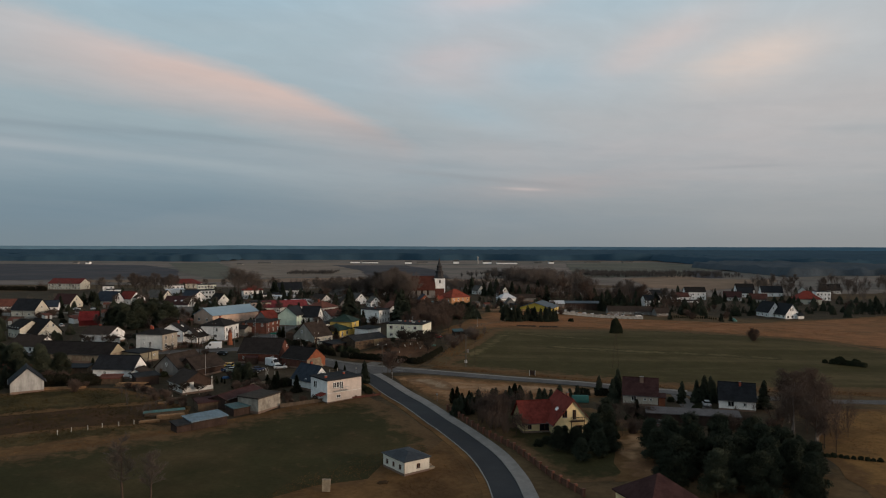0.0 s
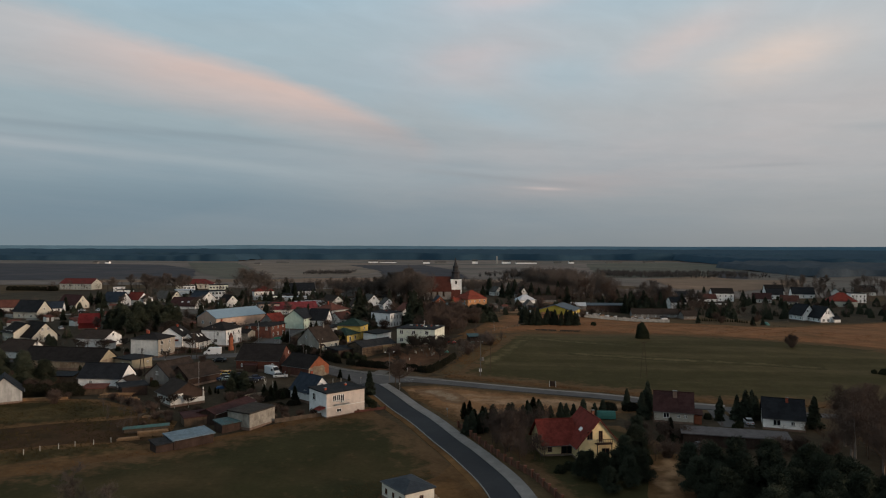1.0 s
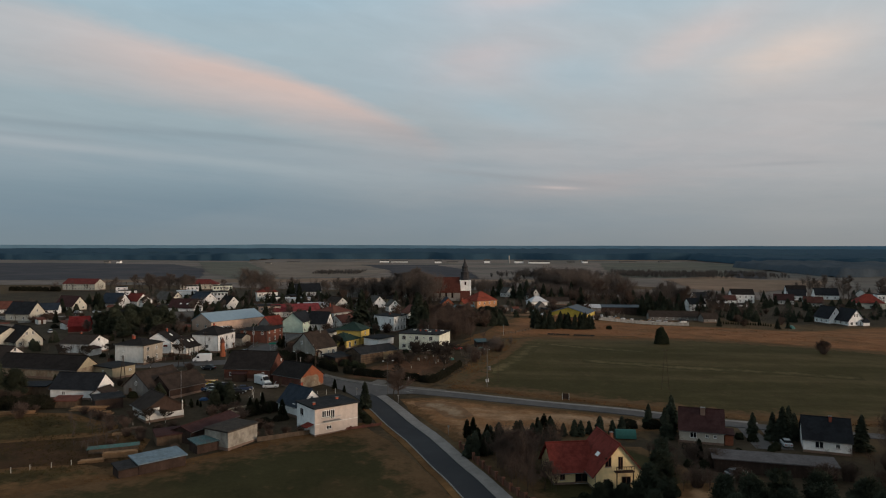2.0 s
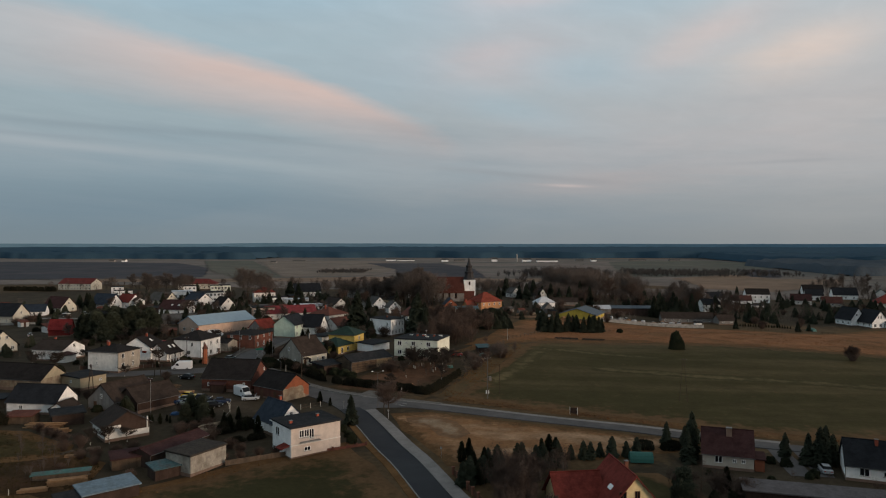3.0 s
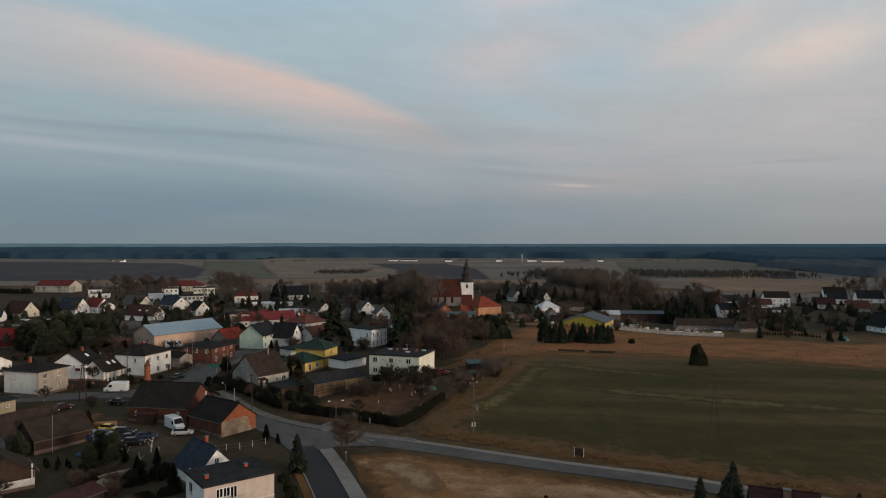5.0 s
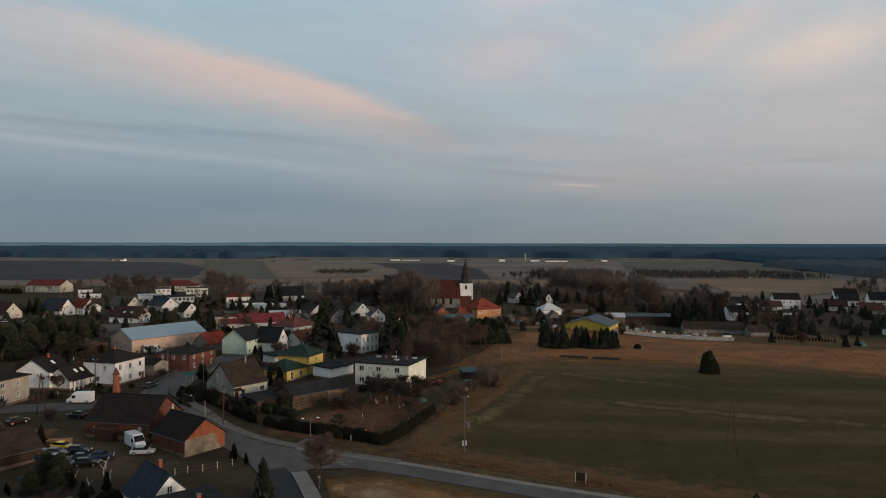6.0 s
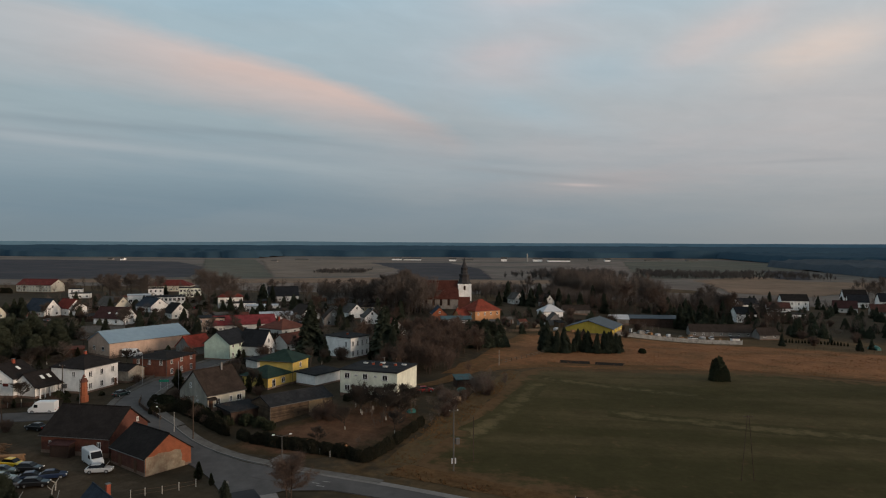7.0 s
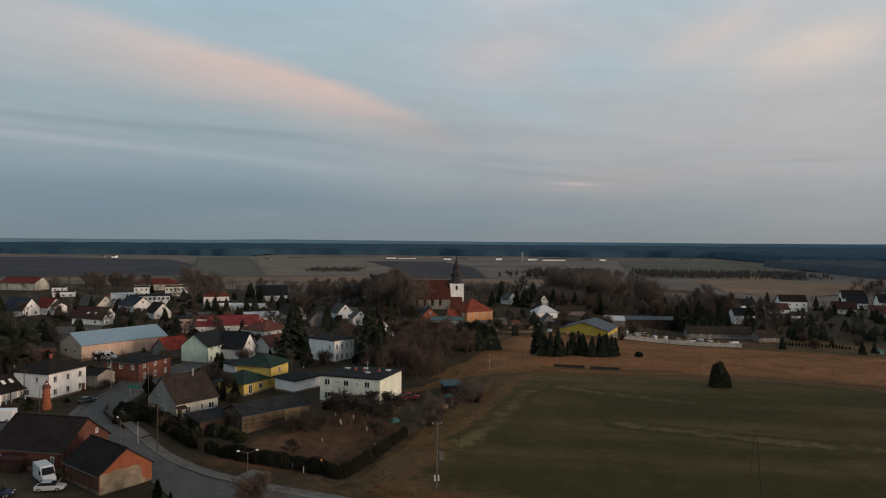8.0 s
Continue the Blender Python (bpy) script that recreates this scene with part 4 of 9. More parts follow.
def twig_bush(name, seed, r, h, label, mat, n=150):
    """A leafless bush: a fan of thin branching rods."""
    rnd = random.Random(seed)
    ob = tagged(new(name), label, "shrub")
    bm = bmesh.new()
    for _ in range(n):
        a, lean = rnd.uniform(0, 2 * math.pi), rnd.uniform(0.1, 1.0)
        p = Vector((math.cos(a), math.sin(a), 0)) * rnd.uniform(0, 0.35) * r - Vector((0, 0, 0.15))
        top = Vector((math.cos(a) * r * lean, math.sin(a) * r * lean, h * rnd.uniform(0.6, 1.0) * (1.1 - 0.35 * lean)))
        mid = (p + top) / 2 + Vector((0, 0, 0.12 * h))
        tube(bm, p, mid, 0.028, 0.02, 3, cap=False)
        tube(bm, mid, top, 0.02, 0.01, 3, cap=False)
        for _ in range(3):
            q = mid.lerp(top, rnd.random())
            tube(bm, q, q + Vector((rnd.gauss(0, 0.3), rnd.gauss(0, 0.3), rnd.uniform(0.1, 0.5))) * r * 0.5, 0.014, 0.008, 3, cap=False)
    fine_twigs(bm, seed, 1100, r * 0.3, wide=1.4)
    part("crown", bm, mat, ob)
    return ob


class Stock:
    """A few shapes of one kind; the first use of each places it, later ones are copies."""

    def __init__(self, *makers):
        self.makers, self.made, self.k = makers, {}, 0

    def put(self, x, y, scale=1.0, turn=0.0, label="", group="", which=None, dz=0.0):
        i = self.k % len(self.makers) if which is None else which
        self.k += 1
        m = pose(x, y, gz(x, y) + dz, 0, 0, turn)
        if i not in self.made:
            self.made[i] = self.makers[i]()
            ob = self.made[i]
            ob.matrix_world = m
            ob.scale = (scale,) * 3
        else:
            src = self.made[i]
            keep = src.scale.copy()
            src.scale = (scale,) * 3
            ob = copy_thing(src, m)
            src.scale = keep
            ob.scale = (scale,) * 3
        if label:
            ob["label"] = label
        if group:
            ob["group"] = group
        return ob


BIGTREES = Stock(*[(lambda s=s: bare_tree("tree", s, 20, 0.34, limbs=9, haze=22000, wide=2.2, label="large leafless tree with a wide dense crown")) for s in (91, 93)])
WIDETREES = Stock(*[(lambda s=s: bare_tree("tree", s, 20, 0.4, limbs=9, haze=15000, wide=1.6, label="large leafless tree with a wide airy crown")) for s in (95, 97)])
BARE = Stock(*[(lambda s=s: bare_tree("tree", s, 11, 0.34)) for s in (3, 11, 17, 23)])
SLENDER = Stock(*[(lambda s=s: bare_tree("tree", s, 12, 0.2, limbs=9, haze=1500, wide=0.8, label="slender leafless tree with an airy crown")) for s in (81, 83)])
RUSSET = Stock(*[(lambda s=s: bare_tree("tree", s, 10, 0.36, mat=TWIGSRED, label="leafless tree with a dense russet-brown twiggy crown")) for s in (41, 43)])
BIRCHES = Stock(*[(lambda s=s: bare_tree("birch_tree", s, 15, 0.22, limbs=10, haze=5000, droop=0.9, mat=TWIGSRED, trunk_mat=BIRCH, wide=1.0, label="tall leafless birch with a pale trunk and drooping reddish twigs")) for s in (51, 57)])
FRUIT = Stock(*[(lambda s=s: bare_tree("fruit_tree", s, 5.4, 0.5, limbs=4, haze=6500, fineness=3, foot_mat=WHITEWASH, mat=DARKTWIGS, stem=0.22, label="small bare fruit tree with a lime-washed trunk")) for s in (61, 67, 71)])
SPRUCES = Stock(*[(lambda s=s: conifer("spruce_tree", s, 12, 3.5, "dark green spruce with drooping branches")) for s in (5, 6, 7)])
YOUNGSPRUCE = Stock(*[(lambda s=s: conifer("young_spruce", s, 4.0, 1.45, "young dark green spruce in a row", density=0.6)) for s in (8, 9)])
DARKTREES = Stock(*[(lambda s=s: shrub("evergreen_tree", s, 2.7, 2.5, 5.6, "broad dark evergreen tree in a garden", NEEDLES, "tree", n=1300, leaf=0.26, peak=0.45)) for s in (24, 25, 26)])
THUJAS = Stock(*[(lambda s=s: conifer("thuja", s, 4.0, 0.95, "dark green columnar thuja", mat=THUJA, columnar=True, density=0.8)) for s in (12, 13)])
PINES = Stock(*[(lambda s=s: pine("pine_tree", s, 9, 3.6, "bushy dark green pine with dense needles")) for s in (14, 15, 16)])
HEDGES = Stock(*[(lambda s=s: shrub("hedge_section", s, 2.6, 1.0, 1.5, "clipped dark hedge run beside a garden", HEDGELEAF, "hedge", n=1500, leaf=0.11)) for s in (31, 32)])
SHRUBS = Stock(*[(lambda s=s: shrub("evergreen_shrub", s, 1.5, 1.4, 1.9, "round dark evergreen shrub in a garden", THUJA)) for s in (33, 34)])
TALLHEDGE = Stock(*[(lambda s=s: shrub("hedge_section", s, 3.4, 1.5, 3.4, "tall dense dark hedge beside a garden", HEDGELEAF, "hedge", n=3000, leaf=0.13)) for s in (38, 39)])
TWIGGY = Stock(*[(lambda s=s: twig_bush("bare_shrub", s, 1.9, 2.6, "leafless brown bush in a garden", TWIGSRED)) for s in (35, 36, 37)])


# ---------------------------------------------------------------- fields, roads
drape("winter_crop_field", [(-9, 224), (2, 262), (12, 302), (20, 311), (79, 313), (112, 305), (146, 292), (164, 262), (150, 225), (122, 190), (62, 198), (38, 205), (8, 216)], GREENFIELD, 0.05,
      "dull green winter crop field with paler bare streaks", cell=5, seed=2, fray=7)
drape("reddish_meadow", [(-10, 292), (-4, 312), (1, 335), (6, 362), (14, 384), (30, 396), (50, 394), (106, 398), (150, 380), (190, 420), (290, 450), (330, 400), (270, 300), (170, 262), (146, 293), (112, 306), (79, 314), (20, 312)], REDDISH, 0.09,
      "reddish brown dry meadow behind the green field", cell=7, seed=3, fray=8)
drape("field_margin", [(-14, 222), (-3, 262), (8, 303), (12, 302), (3, 262), (-8, 224)], MARGIN, 0.11, "dull olive grass strip along a field edge", seed=4)
drape("verge", [(-12, 218), (8, 211), (38, 200.5), (62, 193.5), (122, 183), (124, 189), (62, 198), (38, 205), (8, 216), (-9, 224)], REDVERGE, 0.10, "dry reddish grass verge along a country road", seed=5, wobble=0.4)
drape("vacant_lot", [(-23.5, 204.5), (-14, 207), (2, 201), (20, 196.5), (38, 192), (37, 184), (24, 178), (10, 178), (0, 172), (-7.5, 171), (-15.5, 187)], LOTMAT, 0.07, "brownish lot of dry grass and pale sand", "ground", seed=6)
drape("left_field", [(-110, 112), (-79, 136), (-66, 147), (-47, 167), (-28, 182), (-18, 165), (-10, 150), (-5, 138), (-3, 122), (-2, 95), (-20, 60), (-70, 40), (-130, 60)], LAWN, 0.05,
      "dull green rough grass field beside the road", cell=4, seed=7, fray=11)
drape("field_edge", [(-120, 112), (-79, 138.5), (-66, 150), (-47, 169.5), (-28, 185.5), (-27, 182), (-47, 165.5), (-66, 145.5), (-79, 133), (-118, 105)], DRYGRASS, 0.10, "strip of pale dry grass along a field", seed=8)
drape("building_plot", [(-40, 103), (-33.7, 109.9), (-28.3, 116.3), (-20.5, 121), (-18.5, 128.3), (-9.5, 137.5), (-6.4, 146), (-3, 136), (-0.4, 125.8), (1.8, 110.8), (2.2, 94), (-40, 94)], DRYGRASS, 0.09, "trampled brown building plot with sandy patches", "ground", cell=2.5, seed=9, wobble=1.2, fray=5)
SAND = material("pale_sand", (0.27, 0.195, 0.13), spread=0.25, big=0.12, small=1.4, second=(0.2, 0.13, 0.08), second_amount=0.9, bump=0.5, bump_scale=4, patch=(0.4, 0.6), spec=0.02, rim=(0.16, 0.093, 0.052))
drape("sand_patch", [(-19, 202), (-12, 203), (-7.5, 199), (-4, 191), (-7, 187), (-11, 189), (-13.5, 195), (-18, 199)], SAND, 0.10, "pale bare sand on a vacant lot", "ground", cell=1.8, seed=41, wobble=1.0, fray=3.5)
drape("driveway", [(55.0, 188.6), (58.4, 188.0), (57.0, 171.6), (53.2, 172.0)], ASPHALTOLD, 0.12, "grey paved drive between two bungalows", "pavement", wobble=0.1, cell=2, seed=42, fray=0.2)
drape("driveway", [(59.6, 187.8), (62.6, 187.0), (60.4, 171.4), (57.7, 171.8)], ASPHALTOLD, 0.12, "grey paved drive between two bungalows", "pavement", wobble=0.1, cell=2, seed=43, fray=0.2)
drape("garden_plot", [(-66, 152), (-80, 141), (-130, 118), (-150, 150), (-120, 172), (-88, 176), (-70, 168)], GARDENSOIL, 0.06, "dark overgrown garden ground", "garden", seed=10)
drape("garden_lawn", [(-128, 172), (-115, 178), (-103.6, 181), (-94.9, 181.2), (-81.7, 176), (-79.5, 170), (-92, 163), (-101, 158.5), (-124, 150)], ROUGHGRASS, 0.09, "yellowish dry lawn with brown patches", "garden", seed=37)
drape("garden_margin", [(-120, 128), (-91.6, 145), (-83.9, 149.5), (-74, 152.5), (-66, 149.5), (-79, 138.8), (-118, 113)], ROUGHGRASS, 0.085, "brown grass strip beside a garden", "garden", seed=38)
drape("orchard_garden", [(-46, 226), (-34, 243), (-24, 258), (-12, 258), (-9, 246), (-18, 227), (-30, 222)], DUGSOIL, 0.08, "brown dug garden with fruit trees", "garden", seed=11)
drape("work_yard", [(-58, 200), (-44, 204), (-60, 220), (-66, 230), (-82, 226), (-84, 212), (-74, 200)], YARD, 0.07, "trodden grey-brown yard full of parked cars", "yard", seed=12)
drape("house_garden", [(6, 172), (30, 172), (36, 160), (34, 120), (14, 118), (9, 140), (3, 158)], LAWN, 0.06, "dull grass garden round a house", "garden", seed=13)
drape("dirt_track", [(24, 118), (36, 118), (37, 135), (40, 152), (32, 152), (28, 135)], BARESOIL, 0.10, "bare brown dirt track", "track", seed=14)
drape("dirt_track", [(-15.5, 277), (-11, 283.5), (-7.5, 291), (-3, 303), (3, 321), (7, 320), (1.5, 302), (-3, 290), (-7, 282), (-11, 277)], REDVERGE, 0.15, "russet grass track between a thicket and a field", "track", cell=2, seed=44, wobble=0.7, fray=2.5)
drape("right_field", [(80, 172), (110, 170), (170, 165), (190, 120), (130, 60), (70, 70), (64, 110), (68, 132), (76, 150)], GOLDGRASS, 0.06, "dry yellowish grass field", cell=9, seed=15)
CROPSTREAK = material("crop_streak", (0.115, 0.088, 0.045), spread=0.2, big=0.06, small=1.0, second=(0.075, 0.060, 0.029), second_amount=0.9, bump=0.4, bump_scale=5, patch=(0.4, 0.62), spec=0.02, rim=(0.052, 0.044, 0.02))
for pts in ([(16, 294), (32, 286), (54, 278), (56, 282), (34, 292), (18, 299)], [(30, 259), (60, 250), (110, 240), (112, 246), (60, 257), (31, 266)],
            [(-4, 240), (2, 252), (8, 270), (14, 290), (20, 289), (14, 268), (8, 250), (2, 238)]):
    drape("field_streak", pts, CROPSTREAK, 0.075, "pale worn streak along a tractor line", "field", cell=2.2, seed=len(pts), wobble=0.6, fray=4.0)
drape("dark_soil_patch", [(24, 320.5), (33, 320.5), (33.5, 325.5), (24.5, 326)], DARKSOIL, 0.14, "dark patch of turned soil on the meadow", "ground", seed=17)
drape("dark_soil_patch", [(35, 320), (43, 319.5), (44.5, 324.5), (35.5, 325)], DARKSOIL, 0.14, "dark patch of turned soil on the meadow", "ground", seed=18)
drape("back_meadow", [(20, 316), (60, 318), (60, 322), (20, 321)], DRYGRASS, 0.13, "pale dry grass strip", seed=16)
# the plain behind the village, its field colours paled for haze
drape("far_plain", [(-2600, 655), (-330, 655), (-150, 610), (140, 610), (420, 640), (2600, 700), (2600, 2100), (-2600, 2100)], PLAINMAT, 0.3, "wide brown winter fields of the plain, paled for haze", cell=90, wobble=5, seed=19)
drape("far_ploughed", [(-1316, 1364), (-1096, 1539), (-882, 1532), (-671, 1466), (-482, 1174), (-359, 873), (-421, 789), (-491, 759), (-640, 726)], PLOUGHED, 0.6, "dark ploughed field on the plain", cell=60, wobble=4, seed=60)
drape("far_green", [(-697, 1653), (-580, 1663), (-265, 889), (-304, 846), (-439, 1081)], FARGREEN, 0.56, "green field on the plain, greyed for haze", cell=60, wobble=4, seed=56)
drape("far_fallow", [(-568, 1666), (-255, 1655), (-162, 1152), (-160, 939), (-267, 898)], FALLOW, 0.58, "brown fallow field on the plain", cell=60, wobble=4, seed=57)
drape("far_ploughed", [(-268, 1464), (-114, 1485), (-37, 1183), (-12, 902), (-60, 868), (-109, 855), (-162, 1152)], PLOUGHED, 0.62, "dark ploughed rise on the plain", cell=60, wobble=4, seed=62)
drape("far_stubble", [(-447, 764), (-310, 810), (-163, 892), (14, 875), (101, 893), (93, 824), (-28, 789), (-138, 778), (-290, 709), (-400, 697)], PALEFIELD, 0.54, "pale stubble strip behind the village", cell=60, wobble=4, seed=54)
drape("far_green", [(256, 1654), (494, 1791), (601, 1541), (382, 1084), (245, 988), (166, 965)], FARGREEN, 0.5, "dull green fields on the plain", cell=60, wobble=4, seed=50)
drape("far_stubble", [(219, 924), (286, 1012), (333, 1049), (344, 936), (419, 915), (339, 758), (250, 688), (200, 723)], PALEFIELD, 0.64, "tan stubble field on a low rise", cell=60, wobble=4, seed=64)
drape("far_pale", [(268, 2005), (650, 2010), (602, 1906), (242, 1925)], PALEFIELD, 0.66, "pale strip of field before the woods", cell=60, wobble=4, seed=66)
drape("far_ploughed", [(398, 1225), (443, 1188), (371, 971), (337, 984)], PLOUGHED, 0.68, "dark hollow on the plain", cell=60, wobble=4, seed=68)

MAIN = smooth_line([(0, -120, 5.0), (4, -20, 5.0), (6, 50, 5.0), (5.6, 88, 5.0), (4.6, 110, 5.0), (3.6, 121.5, 5.0), (0.9, 134.5, 5.0), (-4.6, 149, 5.0), (-8.4, 157, 5.0), (-11.5, 164, 5.0), (-15.3, 172.5, 5.0),
                    (-20.1, 182, 5.0), (-26.2, 195, 5.0), (-31.6, 205, 5.2), (-36.3, 212, 5.4), (-41.2, 217.6, 5.8), (-50, 225.5, 6.2), (-60, 234, 6.6), (-68.5, 241.5, 7), (-75, 250, 7), (-78, 258, 7), (-80, 268, 6.6),
                    (-80.5, 277, 6.2), (-80, 300, 6), (-74, 330, 6), (-66, 370, 6)])
road = ribbon("road", [p for p in MAIN if p[1] < 208], lambda w: (-w / 2, w / 2), ASPHALT, 0.14, "smooth dark new asphalt road", "road")
ribbon("village_road", [p for p in MAIN if p[1] >= 205.5], lambda w: (-w / 2, w / 2), ASPHALTOLD, 0.145, "worn grey asphalt village street", "road")
EDGE = [p for p in MAIN if p[1] < 206]
ribbon("pavement", EDGE, lambda w: (w / 2 + 0.16, w / 2 + 2.5), PAVING, 0.24, "light grey paved footway beside the road", "pavement")
ribbon("kerb", EDGE, lambda w: (w / 2, w / 2 + 0.16), KERB, 0.27, "pale concrete kerb", "kerb", cross=1)
ribbon("kerb", [p for p in MAIN if p[1] < 200], lambda w: (-w / 2 - 0.2, -w / 2), KERB, 0.2, "pale concrete kerb", "kerb", cross=1)
ribbon("verge", [p for p in MAIN if p[1] < 200], lambda w: (-w / 2 - 1.6, -w / 2 - 0.2), DRYGRASS, 0.075, "dry grass verge along the road", "verge", cross=2)
VILL = [p for p in MAIN if p[1] > 233]
ribbon("pavement", VILL, lambda w: (w / 2 + 0.15, w / 2 + 1.9), OLDPAVING, 0.24, "light grey footway along the village street", "pavement")
ribbon("kerb", VILL, lambda w: (w / 2, w / 2 + 0.15), KERB, 0.27, "pale concrete kerb", "kerb", cross=1)
NPAVE = smooth_line([(-57.0, 236.8, 1.8), (-51.6, 231.6, 1.8), (-45.2, 226.7, 1.8), (-38.0, 222.4, 1.8), (-31.5, 219.8, 1.8), (-25, 217.6, 1.8), (-18.6, 216.2, 1.8), (-12, 214.4, 1.6)])
ribbon("pavement", NPAVE, lambda w: (-w / 2, w / 2), OLDPAVING, 0.24, "light grey footway round a junction", "pavement")
ribbon("kerb", NPAVE, lambda w: (w / 2, w / 2 + 0.15), KERB, 0.27, "pale concrete kerb", "kerb", cross=1)
ribbon("pavement", [p for p in MAIN if p[1] > 246], lambda w: (-w / 2 - 1.8, -w / 2 - 0.15), OLDPAVING, 0.24, "light grey footway along the village street", "pavement")
SIDE = smooth_line([(-33, 216, 5), (-24, 213.6, 5), (-12, 210.6, 4.6), (3.2, 205.4, 4.4), (19.7, 200.3, 4.2), (36.3, 195.8, 4.2), (57.6, 189.0, 4.2), (90.8, 179.5, 4.2), (107.4, 178.2, 4.2), (180, 172, 4.2), (320, 150, 4.2)])
ribbon("side_road", SIDE, lambda w: (-w / 2, w / 2), ASPHALTOLD, 0.17, "grey asphalt country lane", "road")
ribbon("pavement", [p for p in SIDE if p[0] < 60], lambda w: (-w / 2 - 1.4, -w / 2), PAVING, 0.20, "pale paved strip beside the lane", "pavement")
drape("road_junction", [(-34.2, 213), (-29.2, 206), (-26.5, 208.8), (-18.5, 210), (-18.5, 215.0), (-25, 216.6), (-31.3, 218.2), (-37.4, 220.3), (-44.0, 224.2), (-39.5, 219.2)], ASPHALTOLD, 0.15, "worn grey asphalt junction", "road", wobble=0.1, cell=3, seed=30)
drape("driveway_pad", [(-33.6, 220.6), (-29.6, 219.8), (-28.2, 223.6), (-32.0, 224.8)], OLDPAVING, 0.2, "grey paved drive across a verge", "pavement", wobble=0.1, cell=2, seed=31)
LEFTST = smooth_line([(-70, 246, 7), (-80, 245, 8), (-92, 241, 8), (-106, 236, 7), (-122, 231, 6), (-160, 226, 5)])
ribbon("street", LEFTST, lambda w: (-w / 2, w / 2), ASPHALTOLD, 0.12, "grey asphalt street in front of shops", "road")
FARST = smooth_line([(-260, 372, 5), (-215, 372, 5), (-170, 366, 5), (-140, 372, 5)])
ribbon("street", FARST, lambda w: (-w / 2, w / 2), PAVING, 0.14, "pale village lane between gardens", "road")

# ---------------------------------------------------------------- buildings along the near street
house("small unfinished white bungalow with a low dark roof", -13.5, 126.6, 38, 5.6, 7.2, 2.75, 3.5, "hip", "y", plaster("warm_white", (0.72, 0.665, 0.57)), FELTBLUE, over=0.25,
      wins=[("f", 0.3, 1.0, 0.75, 0.85), ("l", -2.2, 1.0, 0.6, 0.85), ("l", 0, 1.0, 0.6, 0.85), ("l", 2.2, 1.0, 0.6, 0.85)], frame_mat=FRAMEBROWN, category="bungalow")
house("two-storey cube house, pinkish render, flat dark roof", -36.0, 179.8, 43, 10.6, 8.0, 6.0, 6.35, "flat", "x", PINKISH, FELT, over=0.3, base=0.05,
      wins=[("f", -3.1, 3.9, 1.05, 1.4), ("f", -2.05, 3.9, 1.05, 1.4), ("f", -1.0, 3.4, 1.05, 1.9), ("f", -1.9, 1.2, 1.3, 0.8), ("l", -1.7, 3.6, 1.5, 1.6)], stacks=[(-4, -1.2, 0.5), (2.6, 0.4, 0.5)])
house("grey rendered outbuilding with a flat felt roof", -53.3, 168.3, 64, 8.0, 6.6, 3.6, 3.9, "flat", "y", GREYPLASTER, BROWNFELT, over=0.2, category="outbuilding", name="outbuilding")
house("small white house with a steep blue roof", -45.0, 191.0, -41, 9.0, 6.6, 2.9, 6.4, "gable", "x", WHITE, BLUEROOF, wins=[("r", 0, 3.6, 0.8, 1.1), ("f", 2, 2, 0.9, 1.1), ("r", 1.5, 1.0, 0.9, 1.1)], stacks=[(-1, 0.8, 0.6)])
house("long red brick barn with a dark tiled roof", -68.0, 225.8, 85, 11.3, 13.6, 3.4, 7.4, "gable", "y", BRICK, DARKTILES, wins=[("l", 4.8, 1.0, 0.7, 1.3), ("l", -5, 1.2, 0.5, 0.9), ("f", 2.5, 4.2, 0.6, 0.8)], doors=[("l", 2.5, 0)], category="barn", name="barn")
# side walls in dark brick, gable in the lit copy: sunlight by colour
house("brick outhouse with a dark roof, gable coloured orange as sunlit", -53.3, 218.4, 58, 8.4, 11.0, 3.1, 6.2, "gable", "y", BRICK, DARKTILES, gable=BRICKLIT, doors=[("l", -2.5, 0), ("l", 2.5, 0)], category="outhouse", name="outhouse", over=0.35)
house("old grey rendered house with a steep brown roof", -57.2, 252.2, 58, 9.6, 10.4, 3.4, 8.0, "gable", "x", WEATHERED, BROWNTILES, base=4.5, over=0.3,
      wins=[("f", -2.2, 1.0, 1.1, 1.3), ("f", 1.0, 1.1, 0.7, 1.2), ("f", 3.2, 1.0, 1.3, 1.3), ("l", -1, 4.2, 0.8, 1.1), ("l", 1.6, 1.2, 0.6, 0.7)], doors=[("f", -4, 0)], stacks=[(1.8, -0.6, 0.9)], stack_mat=GREYWALL, stack_size=0.36)
house("white two-storey corner house with a dark hip roof", -97.4, 268.0, 79, 11.0, 10.0, 6.1, 8.6, "hip", "x", WHITE, DARKTILES, wins=[("f", 3, 2, 0.9, 2.9, 1.0, 1.4), ("l", 1.8, 3.9, 0.9, 1.3)], doors=[("f", 4.6, 0)], stacks=[(0, 0, 0.7)], category="house")
house("white gabled shop house with a dark roof", -111.5, 259.5, 88, 8.0, 9.0, 4.7, 7.6, "gable", "x", WHITE, DARKTILES, wins=[("f", -2, 3.0, 1.3, 1.2), ("f", 1.6, 3.0, 1.3, 1.2), ("f", -2, 0.8, 1.3, 1.3), ("l", 1.5, 3.2, 0.6, 0.9), ("l", -1.5, 1.0, 0.6, 0.9)], stacks=[(1, -0.5, 0.6)], skylights=[(0.5, -2.2)], gable=None)
house("white annex with a wide dark sloping roof", -104.5, 260.5, 80, 8.5, 6.5, 3.0, 5.6, "gable", "x", WHITE, DARKTILES, wins=[("f", 3, 1, 0.6, 1, 0.7, 1.9)], skylights=[(-0.5, -1.6), (1.5, -1.6)])
